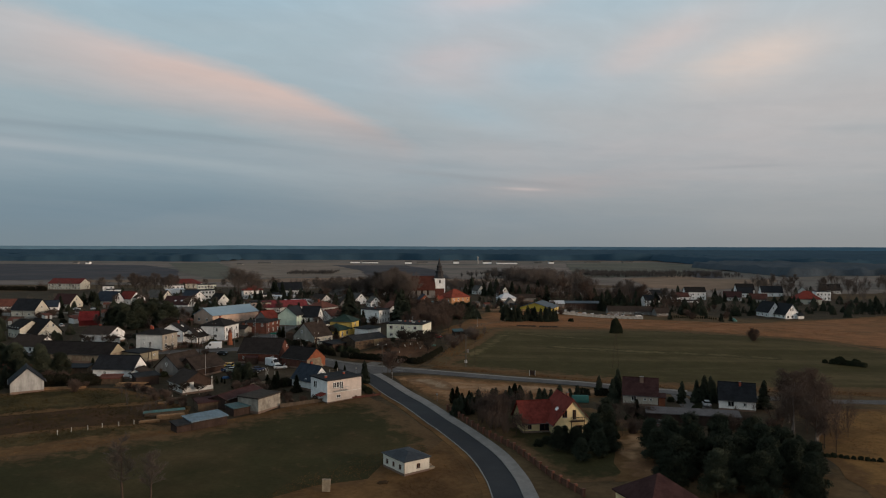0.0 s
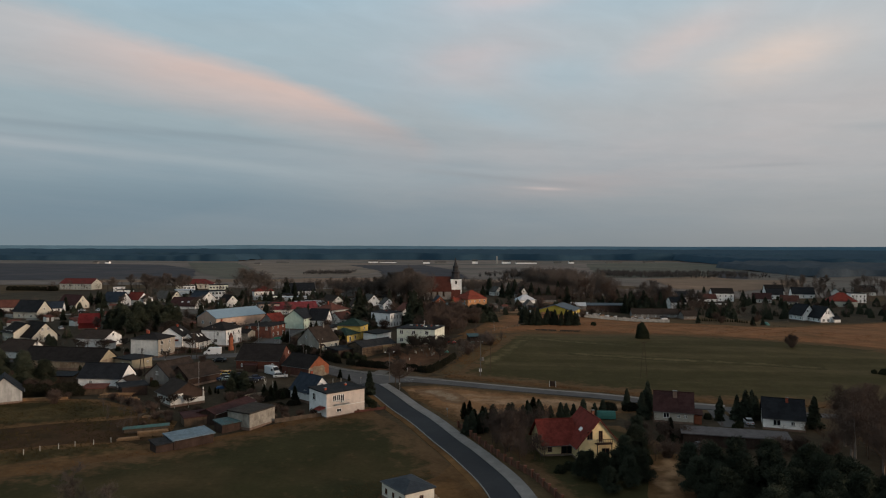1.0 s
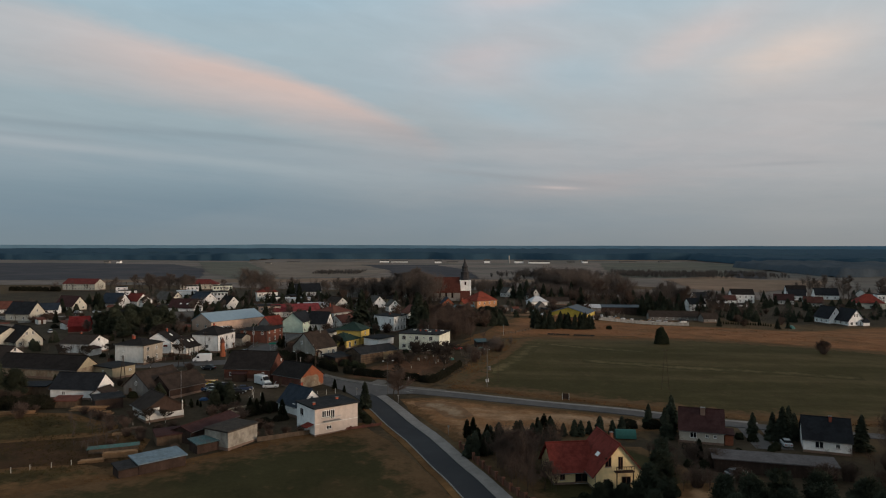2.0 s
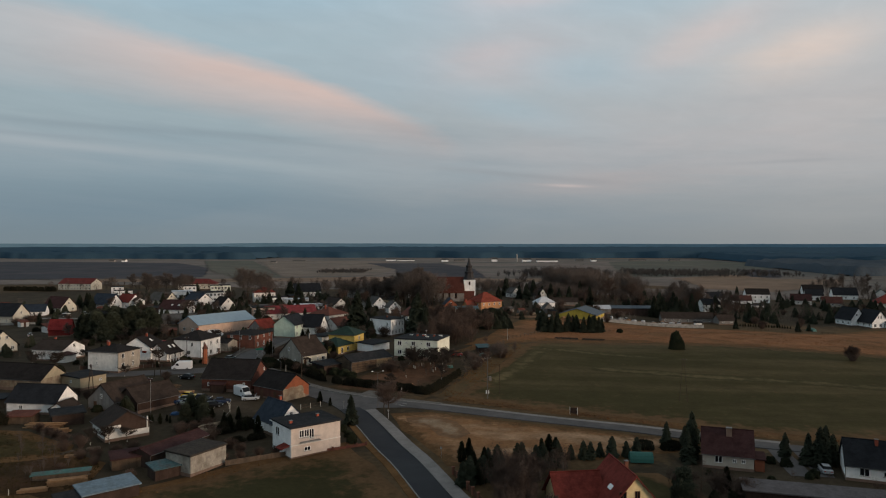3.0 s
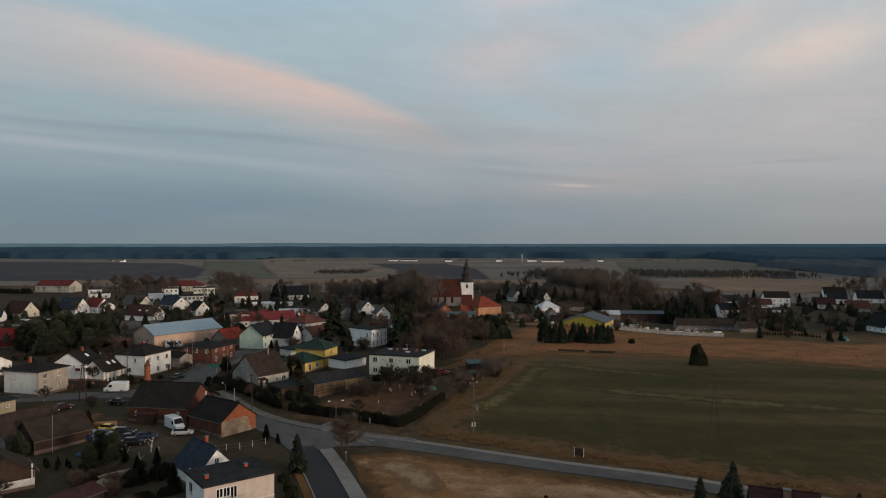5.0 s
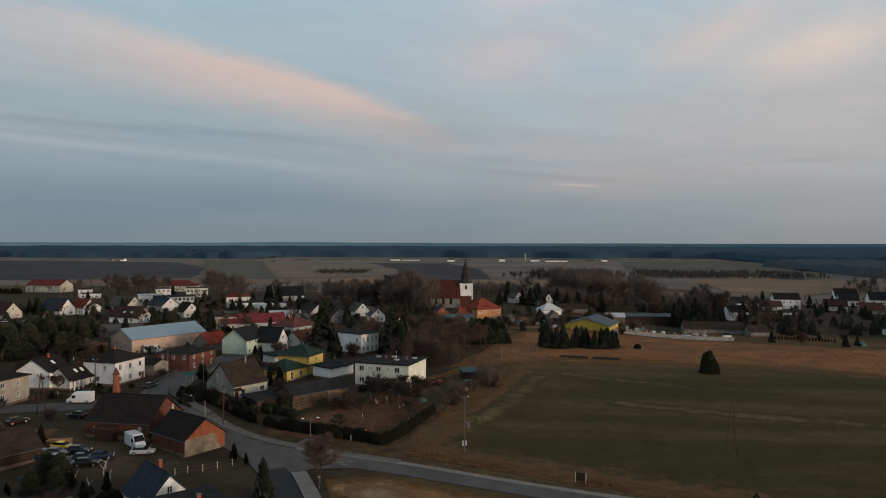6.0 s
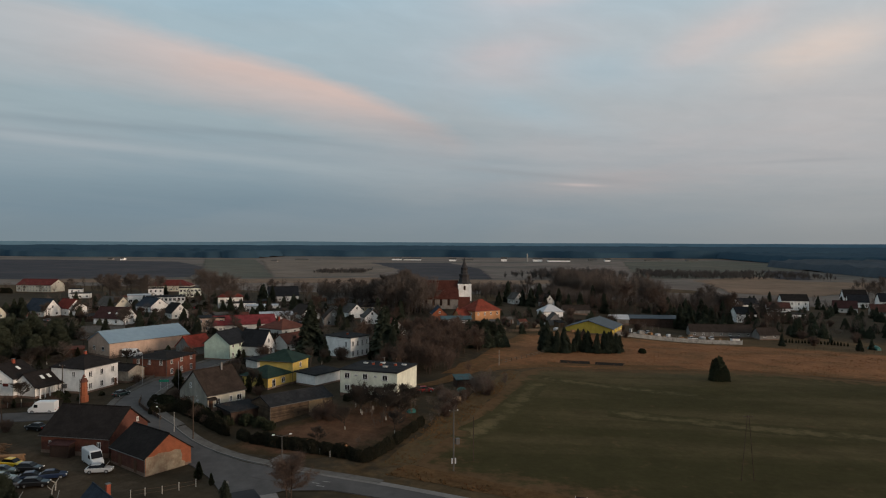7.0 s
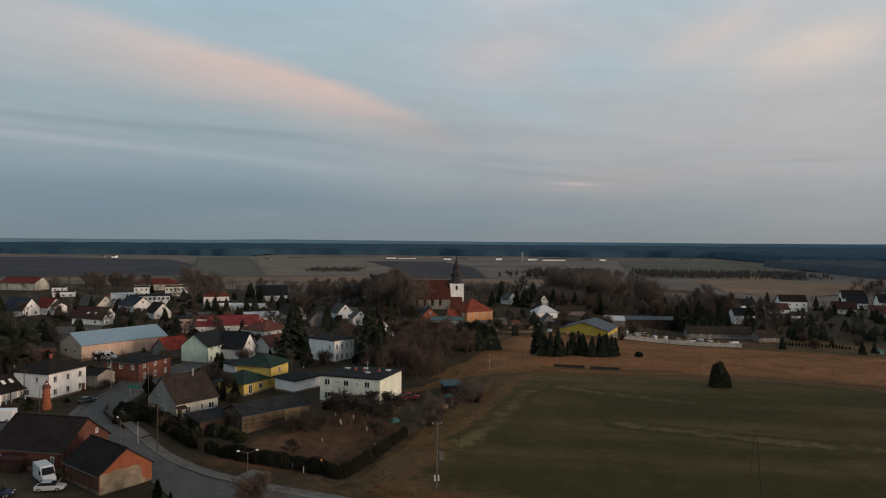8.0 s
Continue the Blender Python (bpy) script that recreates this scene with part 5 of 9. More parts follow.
house("two-storey off-white house with a low dark hip roof", -111.2, 242.0, 80, 9.4, 10.2, 5.9, 7.6, "hip", "y", OFFWHITE, DARKTILES, wins=[("f", -2.6, 3.9, 1.2, 1.3), ("f", 1.6, 3.9, 0.8, 1.3), ("f", -2.6, 1.2, 1.2, 1.3), ("f", 1.6, 1.2, 0.8, 1.3), ("l", -2, 3.6, 0.5, 0.6), ("l", -2, 2.2, 0.5, 0.8)], stacks=[(-1, 1, 0.7), (1, 3, 0.7)])
house("white bungalow with a low brown gable roof", -138.0, 256.5, 84, 10.0, 11.0, 3.7, 6.0, "gable", "y", WHITE, BROWNTILES, wins=[("f", 0, 3.9, 1.0, 1.0), ("l", 3, 1.5, 1.1, 1.2), ("l", -1, 1.5, 0.8, 1.2)], stacks=[(1, 2, 0.5)])
house("low ochre building with a flat dark roof", -107.5, 221.0, 64, 7.2, 8.2, 3.2, 3.5, "flat", "y", OCHRE, FELT, wins=[("f", 2, 1.7, 0.7, 0.6), ("l", 0, 1.6, 0.7, 0.6)], category="outbuilding", name="outbuilding")
house("long low barn with a weathered brown roof and ochre gable", -126.6, 219.3, -9, 27, 8.5, 2.9, 6.0, "gable", "x", OLDPLASTER, DARKTILES, category="barn", gable=OCHRE, name="barn")
house("white cottage with a dark gable roof", -102.5, 197.0, -3, 12.0, 7.5, 2.9, 6.0, "gable", "x", WHITE, BLACKTILES, wins=[("f", -2.5, 1.0, 0.8, 0.9)], stacks=[])
house("lean-to with a brown roof and white wall", -95.3, 194.2, -3, 3.4, 5.0, 2.1, 3.2, "gable", "y", WHITE, BROWNTILES, category="outbuilding", name="outbuilding")
house("old grey barn with a brown sagging roof", -87.6, 204.6, 70, 12.0, 8.6, 2.7, 6.2, "gable", "x", GREYWALL, BROWNTILES, wins=[("l", 0, 2.9, 0.7, 1.0)], doors=[("l", -2, 0)], category="barn", name="barn")
house("dark open barn with a wide brown roof", -81.6, 205.2, 62, 11.0, 7.8, 2.6, 5.4, "gable", "x", DARKBOARDS, BROWNTILES, category="barn", name="barn")
house("house with white walls, brown boarded gable and dark roof", -76.6, 184.2, 46, 8.6, 8.4, 3.0, 5.6, "gable", "y", OFFWHITE, BROWNTILES, gable=DARKBOARDS, over=0.5, wins=[("l", 2.4, 1.0, 0.9, 1.0)])
house("dark timber shed with a flat felt roof", -91.4, 189.0, 38, 6.0, 5.0, 2.3, 2.7, "flat", "x", DARKBOARDS, FELT, category="shed", name="shed", plinth=False)
house("long shed with a dull red sheet roof", -61.0, 174.3, 71, 14.5, 4.6, 2.3, 3.1, "gable", "x", DARKBOARDS, MAROON, category="shed", name="shed", plinth=False)
house("low shed with a pale blue sheet roof", -61.4, 153.2, 47, 8.4, 4.6, 2.1, 2.6, "shed", "x", DARKBOARDS, material("old_blue_sheet", (0.135, 0.185, 0.225), rough=0.7, spread=0.2, big=0.6, second=(0.10, 0.13, 0.15), second_amount=0.7), category="shed", name="shed", plinth=False, over=0.3)
house("low shed with a teal-grey roof", -57.2, 164.0, 48, 4.6, 3.6, 2.0, 2.4, "shed", "x", DARKBOARDS, material("sheet_teal", (0.045, 0.09, 0.1), rough=0.7, spread=0.35, big=0.8, second=(0.07, 0.075, 0.075), second_amount=0.7), category="shed", name="shed", plinth=False, over=0.3)
house("pale boarded gable house with a dark roof", -118.6, 178.6, 34, 7.6, 8, 3.0, 6.5, "gable", "y", plaster("pale_boards", (0.46, 0.45, 0.43), streak=0.5), BLACKTILES)

# ---------------------------------------------------------------- the gardens east of the road
house("yellow house with a red tiled gable roof", 20.4, 152.6, 12, 8.2, 10.0, 3.4, 8.1, "gable", "y", PALEYELLOW, REDTILES, over=0.7, base=-0.8,
      wins=[("f", -1.9, 4.2, 1.1, 1.6), ("f", 0.3, 3.7, 0.8, 2.1), ("f", -2.2, 1.0, 1.0, 1.1), ("f", 1.3, 0.4, 1.6, 2.0)], frame_mat=FRAMEBROWN, skylights=[(-2.4, -1.5)], stacks=[(0.9, 0.6, 0.3)], stack_mat=PILLAR)
house("red-roofed wing of a yellow house", 13.4, 153.8, 12, 7.0, 7.4, 2.9, 6.4, "gable", "x", PALEYELLOW, REDTILES, over=0.7, base=-0.7, wins=[("f", -2, 0.9, 0.9, 1.3), ("f", 1.5, 0.2, 2.4, 2.0)], frame_mat=FRAMEBROWN)
house("bungalow with cream walls and a maroon roof", 44.2, 178.4, -15, 8.6, 7.6, 2.9, 6.5, "gable", "x", plaster("dull_cream", (0.42, 0.385, 0.33)), MAROON, over=0.4, wins=[("f", -1.6, 1.1, 1.3, 1.2), ("f", 1.1, 1.3, 0.7, 0.7), ("f", 2.6, 1.3, 0.7, 0.7)], stacks=[(0.3, -0.8, 0.3)], stack_size=0.95, stack_mat=PLINTH)
house("white bungalow with a dark slate-coloured roof", 66.9, 172.8, -19, 8.4, 7.6, 2.9, 6.4, "gable", "x", WHITE, BLACKTILES, over=0.4, wins=[("f", -1.4, 1.0, 1.5, 1.3), ("f", 1.8, 1.2, 0.8, 0.9)], stacks=[(0.8, -0.6, 0.3)])
house("long low shed with a grey sheet roof", 50.6, 157.6, -12, 20, 3.8, 2.5, 3.0, "shed", "x", DARKBOARDS, material("lilac_sheet", (0.098, 0.086, 0.086), rough=0.8, spread=0.2, big=0.5, second=(0.075, 0.065, 0.064), second_amount=0.7), category="shed", name="shed", plinth=False)
house("dark purple-brown hipped roof of a house", 26.5, 101.5, 20, 9, 9, 3.6, 7.0, "hip", "x", PALEYELLOW, MAROON, base=-0.6)

# ---------------------------------------------------------------- the middle of the village
house("two-storey block of flats, pale render, flat dark roof", -22.4, 266.7, -14, 14.4, 12.0, 5.9, 6.1, "flat", "y", PALEGREEN, FELT, over=0.25, base=4.9,
      wins=[("f", -5.4, 3.9, 1.3, 1.3), ("f", -0.8, 3.9, 1.3, 1.3), ("f", 4.2, 3.9, 1.3, 1.3), ("f", -5.4, 1.1, 1.3, 1.3), ("f", -0.8, 1.1, 1.3, 1.3), ("f", 4.2, 1.1, 1.3, 1.3), ("f", -3.1, 4.6, 0.8, 0.35), ("f", 1.8, 4.6, 0.8, 0.35)], stacks=[(-2, 1, 0.5), (0, 1, 0.4), (3.6, 1.4, 0.5)], category="flats", name="block_of_flats")
house("old timber barn with plank walls and a black felt roof", -37.8, 248.6, 50, 15.2, 7.5, 2.9, 4.4, "gable", "x", BOARDS, FELT, category="barn", name="barn", doors=[("f", 4.5, 0)], plinth=False, over=0.3)
house("low black-roofed shed in a garden", -47.5, 243.5, 50, 7, 6, 2.3, 2.8, "flat", "x", DARKBOARDS, FELT, category="shed", name="shed", plinth=False)
house("yellow house with a green hip roof", -50.0, 279.8, 79, 8.6, 9.3, 5.6, 8.0, "hip", "y", YELLOW, GREENROOF, over=0.7, wins=[("f", 0, 3.6, 0.9, 1.3)])
house("yellow single-storey wing with a green hip roof", -52.0, 272.2, 68, 8.4, 8.0, 3.0, 5.2, "hip", "y", YELLOW, GREENROOF, over=0.6, wins=[("f", 1.5, 0.9, 1.2, 1.3), ("f", -2.0, 0.3, 1.2, 2.0)])
house("white garage wing with a dark flat roof", -40.0, 276.6, 61, 9.0, 6.5, 3.0, 3.4, "flat", "x", WHITE, FELT, category="garage", name="garage", over=0.5)
house("white two-storey cube house with a flat dark roof", -41.2, 313.4, 62, 8.5, 10.0, 6.4, 6.7, "flat", "x", WHITE, FELT, wins=[("f", 4, 2, 0.9, 2.9, 0.8, 1.5), ("l", 3.2, 3.6, 0.7, 1.6)], stacks=[(0, 0, 0.6)], over=0.3)
house("long metal-roofed store with salmon walls", -112.1, 320.3, 60, 27.7, 12.5, 4.6, 7.6, "gable", "x", SALMON, SHEETBLUE, wins=[("l", 2.6, 1.8, 1.3, 1.2), ("l", -2.6, 1.8, 1.3, 1.2)], category="warehouse", name="warehouse", over=0.4)
house("two-storey red brick house with a dark low roof", -86.6, 287.4, 78, 12.0, 11.0, 5.0, 6.2, "hip", "y", material("brick_red", (0.165, 0.062, 0.042), spread=0.25, small=9, rows=13, bump=0.25, second=(0.11, 0.05, 0.038), second_amount=0.6), DARKTILES, wins=[("f", 3, 2, 0.9, 2.7, 0.9, 1.4), ("l", 3, 1, 3.4, 1, 0.9, 1.4)])
house("house with a bright orange-red gable roof", -92.1, 317.0, 63, 8.3, 7.0, 3.2, 6.2, "gable", "x", GREYWALL, BRIGHTRED)
house("pale green two-storey house with a dark gable roof", -79.4, 313.1, 78, 11.0, 9.0, 5.2, 8.6, "gable", "x", MINT, BLACKTILES, wins=[("f", 3, 2, 0.9, 2.8, 1.0, 1.3)], gable=None)
house("white gabled house with a steep dark roof", -71.0, 316.0, 78, 7.0, 8.5, 4.0, 8.2, "gable", "y", WHITE, BLACKTILES, wins=[("f", -1.5, 1.0, 1.0, 1.3), ("f", 1.5, 1.0, 1.0, 1.3), ("f", 0, 4.4, 1.0, 1.2)], over=0.5)
house("white house with a hipped red-brown roof", -72.5, 346.0, 60, 12, 12, 5.6, 8.6, "hip", "x", OFFWHITE, OLDRED, wins=[("f", 3, 2, 0.9, 2.8, 1.0, 1.3), ("l", 3, 2, 0.9, 2.8, 1.0, 1.3)], stacks=[(-2, 0, 0.8)])
house("low house with a dull red tiled roof", -64.0, 328.0, 60, 9, 7, 3.0, 5.6, "gable", "x", OFFWHITE, OLDRED, wins=[("f", 2, 1, 0.9, 1, 1.0, 1.2)])

# ---------------------------------------------------------------- the west side of the village
W2, W3 = ("f", 2, 1, 1.0, 1, 1.1, 1.3), ("f", 3, 1, 1.0, 1, 1.1, 1.3)
GAB = [("f", 2, 1, 1.0, 1, 1.1, 1.3), ("f", 0, 4.4, 1.0, 1.2), ("l", 2, 1, 1.0, 1, 1.1, 1.3)]


def cottage(label, x, y, turn, w, d, eave, ridge, wall, tile, wins=None, roof="gable", axis="y", **k):
    return house(label, x, y, turn, w, d, eave, ridge, roof, axis, wall, tile, wins=GAB if wins is None else wins, **k)


house("long white building with a red tiled roof", -337, 585, 85, 14, 29, 5.6, 9.4, "gable", "y", CREAM, OLDREDWIDE, wins=[("l", 11, 2, 0.9, 2.6, 1.0, 1.2), ("f", 0, 6.6, 0.9, 0.9)])
cottage("white house with a dark slate roof and balcony", -221, 425, 72, 8.8, 14, 4.0, 8.8, WHITE, BLUEROOF, over=0.9)
cottage("white house with a red roof", -211, 431, 66, 8.0, 11, 4.2, 8.2, WHITE, REDTILES)
cottage("white wing beside a red-roofed house", -204, 428, 50, 5.5, 6, 4.8, 6.4, WHITE, DARKTILES, wins=[("f", 1, 2, 1.0, 2.4, 0.9, 1.2)])
cottage("cream house with a wide mossy grey roof", -204, 458, 72, 10, 14, 3.4, 7.6, CREAM, ETERNIT, over=0.7)
house("white school block with rows of windows and a flat roof", -183, 474, 30, 20, 9, 6.4, 6.8, "flat", "x", WHITE, FELT, wins=[("f", 9, 2, 1.2, 3.0, 1.4, 1.5), ("l", 2, 2, 1.2, 3.0, 1.4, 1.5)], over=0.2, category="school", name="school_block")
house("white hall wing with a flat roof", -203, 482, 30, 12, 10, 6.6, 6.9, "flat", "x", WHITE, WHITEROOF, wins=[("f", 4, 1, 3.0, 1, 1.6, 1.4)], over=0.2, category="school", name="school_block")
house("pale two-storey block with a flat roof", -206, 552, 25, 14, 9, 6.6, 6.9, "flat", "x", PALEGREEN, FELT, wins=[("f", 6, 2, 1.0, 3.0, 1.5, 1.5)], over=0.2)
house("white two-storey block with a flat roof", -228, 548, 25, 9, 8, 6.2, 6.5, "flat", "x", WHITE, FELT, wins=[("f", 3, 2, 1.0, 2.8, 1.2, 1.4)], over=0.2)
house("long building with a wide dull red roof", -246, 605, 12, 30, 14, 4.6, 8.6, "hip", "x", CREAM, OLDREDWIDE, wins=[("f", 8, 1, 1.2, 1, 1.1, 1.4)])
cottage("white house with a low dark slate roof", -179, 452, 62, 10.5, 13, 3.6, 7.4, WHITE, BLUEROOF)
cottage("white house with a dark maroon roof", -163.5, 392, 78, 8.2, 16, 3.4, 7.6, WHITE, MAROON, skylights=[(-2.4, -3), (-2.4, 1)])
cottage("cream gabled house with a dark roof", -227, 354, 80, 9.4, 14, 4.4, 9.2, CREAM, BLACKTILES, over=0.7)
cottage("small white house with a grey-blue roof", -236, 386, 20, 10, 8, 2.9, 6.0, WHITE, BLUEROOF, axis="x", wins=[("f", 3, 1, 1.0, 1, 1.0, 1.2)])
cottage("cream house with a brown and red roof", -239, 410, 72, 9.5, 14, 3.2, 8.2, CREAM, MAROON, over=0.7)
house("red hall with a curved red roof", -171, 308, 20, 7.6, 7, 3.2, 6.6, "gable", "x", plaster("red_hall", (0.2, 0.028, 0.024)), tiles("hall_red", (0.2, 0.028, 0.026)), category="hall", name="hall", fine=False)
house("off-white house with a brown gabled roof and porch", -169.5, 270, 58, 9.0, 11, 3.0, 7.6, "gable", "y", CREAM, DARKTILES, wins=[("f", 3, 1, 1.0, 1, 1.0, 1.2), ("f", -1, 4.6, 0.9, 1.2), ("f", 1.2, 4.6, 0.9, 1.2), ("l", 3, 1, 1.0, 1, 1.1, 1.2)], over=0.8)
house("off-white wing with a brown gabled roof", -177, 271, 58, 9, 9, 4.4, 7.2, "gable", "y", CREAM, DARKTILES, wins=[("l", 4, 2, 0.9, 2.5, 1.0, 1.2)], over=0.7)
cottage("low house with a rusty brown roof", -262, 391, 10, 14, 9, 3.0, 6.6, OFFWHITE, OLDRED, axis="x", wins=[("f", 3, 1, 1.0, 1, 1.0, 1.2)])
house("small white house with a flat roof", -281, 542, 25, 8, 7, 5.6, 5.9, "flat", "x", WHITE, FELT, wins=[("f", 2, 2, 1.0, 2.6, 1.2, 1.2)], over=0.2)
house("low white block with a flat roof", -271, 532, 25, 12, 7, 3.6, 3.9, "flat", "x", WHITE, FELT, wins=[("f", 3, 1, 1.0, 1, 1.4, 1.2)], over=0.2)
cottage("off-white house with a brown roof", -268, 352, 70, 8, 12, 3.2, 7.4, OFFWHITE, BROWNTILES)
cottage("white house with a dark roof", -150, 420, 50, 8, 10, 3.4, 7.4, OFFWHITE, DARKTILES)
cottage("dark-roofed barn among trees", -172, 344, 60, 7, 13, 2.8, 5.8, GREYWALL, DARKTILES, wins=[])
cottage("low store with a dull grey roof", -140, 345, 20, 14, 8, 2.8, 4.6, GREYWALL, ETERNIT, wins=[], axis="x")

# ---------------------------------------------------------------- behind the main street
house("two-storey pinkish brick block with a flat roof", -111, 372, 22, 10.5, 9, 5.8, 6.1, "flat", "x", SALMON, FELT, wins=[("f", 4, 2, 1.0, 2.8, 1.3, 1.2)], over=0.2)
house("long building with a bright pinkish red sheet roof", -99, 376, 30, 24, 9, 3.4, 6.4, "gable", "x", OFFWHITE, tiles("pink_red", (0.165, 0.036, 0.039)), wins=[("f", 5, 1, 1.0, 1, 1.0, 1.2)])
house("low white block with a flat roof", -118, 448, 15, 16, 9, 4.0, 4.3, "flat", "x", WHITE, WHITEROOF, wins=[("f", 5, 1, 1.2, 1, 1.2, 1.3)], over=0.2)
house("white two-storey house with a red hip roof", -146, 475, 25, 13, 10, 6.4, 9.6, "hip", "x", WHITE, REDTILES, wins=[("f", 4, 2, 1.0, 2.8, 1.0, 1.3)])
house("white annex with a flat roof", -136, 466, 25, 15, 8, 3.8, 4.1, "flat", "x", WHITE, FELT, wins=[("f", 5, 1, 1.0, 1, 1.1, 1.3)], over=0.2)
house("house with a broad black roof and white gable", -131, 520, 25, 18, 11, 4.0, 9.2, "gable", "x", WHITE, BLACKTILES, wins=[("f", 4, 1, 1.0, 1, 1.0, 1.2), ("r", 0, 5.4, 1.2, 1.2)])
cottage("low house with a dull brown roof", -88, 424, 40, 9, 14, 3.0, 6.8, OFFWHITE, BROWNTILES)
cottage("white low store with a pale roof", -98, 410, 25, 16, 8, 3.2, 4.4, WHITE, WHITEROOF, roof="flat", axis="x", wins=[W2])
house("grey low hall with a broad fibre-cement roof", -82, 500, 15, 30, 14, 3.4, 6.2, "gable", "x", GREYWALL, ETERNIT, wins=[])
cottage("grey gabled house with a brown roof", -69, 402, 20, 8, 10, 3.6, 7.8, GREYWALL, BROWNTILES)
cottage("small white house with a grey roof", -53, 406, 25, 6.5, 8, 3.6, 6.6, WHITE, ETERNIT)
cottage("ochre low house beside gardens", -62, 455, 15, 14, 8, 3.0, 4.6, OCHRE, DARKTILES, axis="x", wins=[W3])
cottage("white house with a slate roof", -66, 428, 40, 8, 9, 3.4, 7.0, WHITE, ETERNIT)
cottage("house with a reddish roof among trees", -38, 372, 30, 9, 9, 3.2, 6.6, OFFWHITE, OLDRED)
cottage("low garage row with a felt roof", -60, 298, 60, 14, 5, 2.6, 3.0, OFFWHITE, FELT, roof="flat", axis="x", wins=[], category="garages")
cottage("narrow pale house beside the street", -91.5, 277.5, 79, 6, 5, 3.4, 4.4, GREYPLASTER, DARKTILES, wins=[])
cottage("low white house with a brown roof", -150, 232, 75, 8, 12, 3.0, 6.0, OFFWHITE, BROWNTILES)
cottage("barn with a dull brown roof", -150, 200, 10, 14, 8, 2.8, 6.0, GREYWALL, BROWNTILES, axis="x", wins=[])
cottage("old shed with a rusty roof", -132, 196, 15, 8, 6, 2.2, 3.6, BOARDS, OLDRED, axis="x", wins=[], plinth=False, category="shed", name="shed")


# ---------------------------------------------------------------- church and its neighbours
def church(x, y, turn):
    ob = tagged(new("church"), "brick church with steep red roof, white tower, dark spire", "church")
    g = gz(x, y)
    ob.matrix_world = pose(x, y, g, 0, 0, turn)
    w, d, eave, ridge = 22.0, 13.0, 6.0, 14.6
    bm = bmesh.new()
    prof = [(-d / 2, -1), (d / 2, -1), (d / 2, eave), (0, ridge - 0.3), (-d / 2, eave)]
    ends = [[bm.verts.new((s * w / 2, p, q)) for p, q in prof] for s in (-1, 1)]
    bm.faces.new(ends[0])
    bm.faces.new(ends[1][::-1])
    for i in range(5):
        bm.faces.new((ends[0][i], ends[0][(i + 1) % 5], ends[1][(i + 1) % 5], ends[1][i]))
    bmesh.ops.recalc_face_normals(bm, faces=bm.faces[:])
    part("nave_wall", bm, GREYWALL, ob)
    bm = bmesh.new()
    s = (ridge - eave) / (d / 2)
    e = d / 2 + 0.6
    for sy in (-1, 1):
        slab(bm, [(-w / 2 + 2.5, 0, ridge), (w / 2 + 0.4, 0, ridge), (w / 2 + 0.4, sy * e, ridge - s * e), (-w / 2 - 0.6, sy * e, ridge - s * e)], 0.3)
    slab(bm, [(-w / 2 + 2.5, 0, ridge), (-w / 2 - 0.6, e, ridge - s * e), (-w / 2 - 0.6, -e, ridge - s * e)], 0.3)
    bmesh.ops.recalc_face_normals(bm, faces=bm.faces[:])
    part("nave_roof", bm, tiles("church", (0.068, 0.025, 0.019)), ob)
    for u in (-6, -2, 2, 6):
        win = add_window(ob, "f", u, 1.6, w, d, 1.3, 3.4, FRAMEBROWN, 2)
    t, tx = 7.0, w / 2 + 3.6
    bm = bmesh.new()
    box(bm, tx - t / 2, tx + t / 2, -t / 2, t / 2, -1, 6.0)
    part("tower_base", bm, material("church_brick", (0.09, 0.032, 0.025), spread=0.25, small=4, rows=13), ob)
    bm = bmesh.new()
    box(bm, tx - t / 2 + 0.1, tx + t / 2 - 0.1, -t / 2 + 0.1, t / 2 - 0.1, 6.0, 12.6)
    box(bm, tx - t / 2 - 0.15, tx + t / 2 + 0.15, -t / 2 - 0.15, t / 2 + 0.15, 12.4, 12.8)
    box(bm, tx + t / 2 - 0.5, tx + t / 2 + 0.12, -t / 2 - 0.12, -t / 2 + 0.5, 3.0, 12.4)
    part("tower_top", bm, WHITE, ob)
    for face, px, py, rz in (("f", tx, -t / 2 + 0.1, 0), ("r", tx + t / 2 - 0.1, 0, 90)):
        f, g2 = window_meshes(1.1, 2.2, FRAMEBROWN, 2)
        wi = share("window", f, ob, pose(px, py, 9.6, 0, 0, rz))
        share("pane", g2, wi, Matrix())
    # a two-stage dark spire: bell-shaped skirt, lantern, needle
    bm = bmesh.new()
    prev = None
    for z, r in ((12.8, 4.1), (14.2, 3.2), (16.2, 2.7), (17.8, 3.0), (18.3, 2.1), (20.2, 1.8), (21.4, 2.1), (22.0, 1.4), (23.8, 0.8), (27.2, 0.06)):
        ring = [bm.verts.new((tx + r * math.cos(a), r * math.sin(a), z)) for a in (math.pi / 8 + i * math.pi / 4 for i in range(8))]
        if prev:
            for i in range(8):
                bm.faces.new((prev[i], prev[(i + 1) % 8], ring[(i + 1) % 8], ring[i]))
        prev = ring
    bm.faces.new(prev)
    part("spire", bm, material("spire_sheet", (0.035, 0.032, 0.032), rough=0.6, spread=0.25, small=2), ob)
    return ob


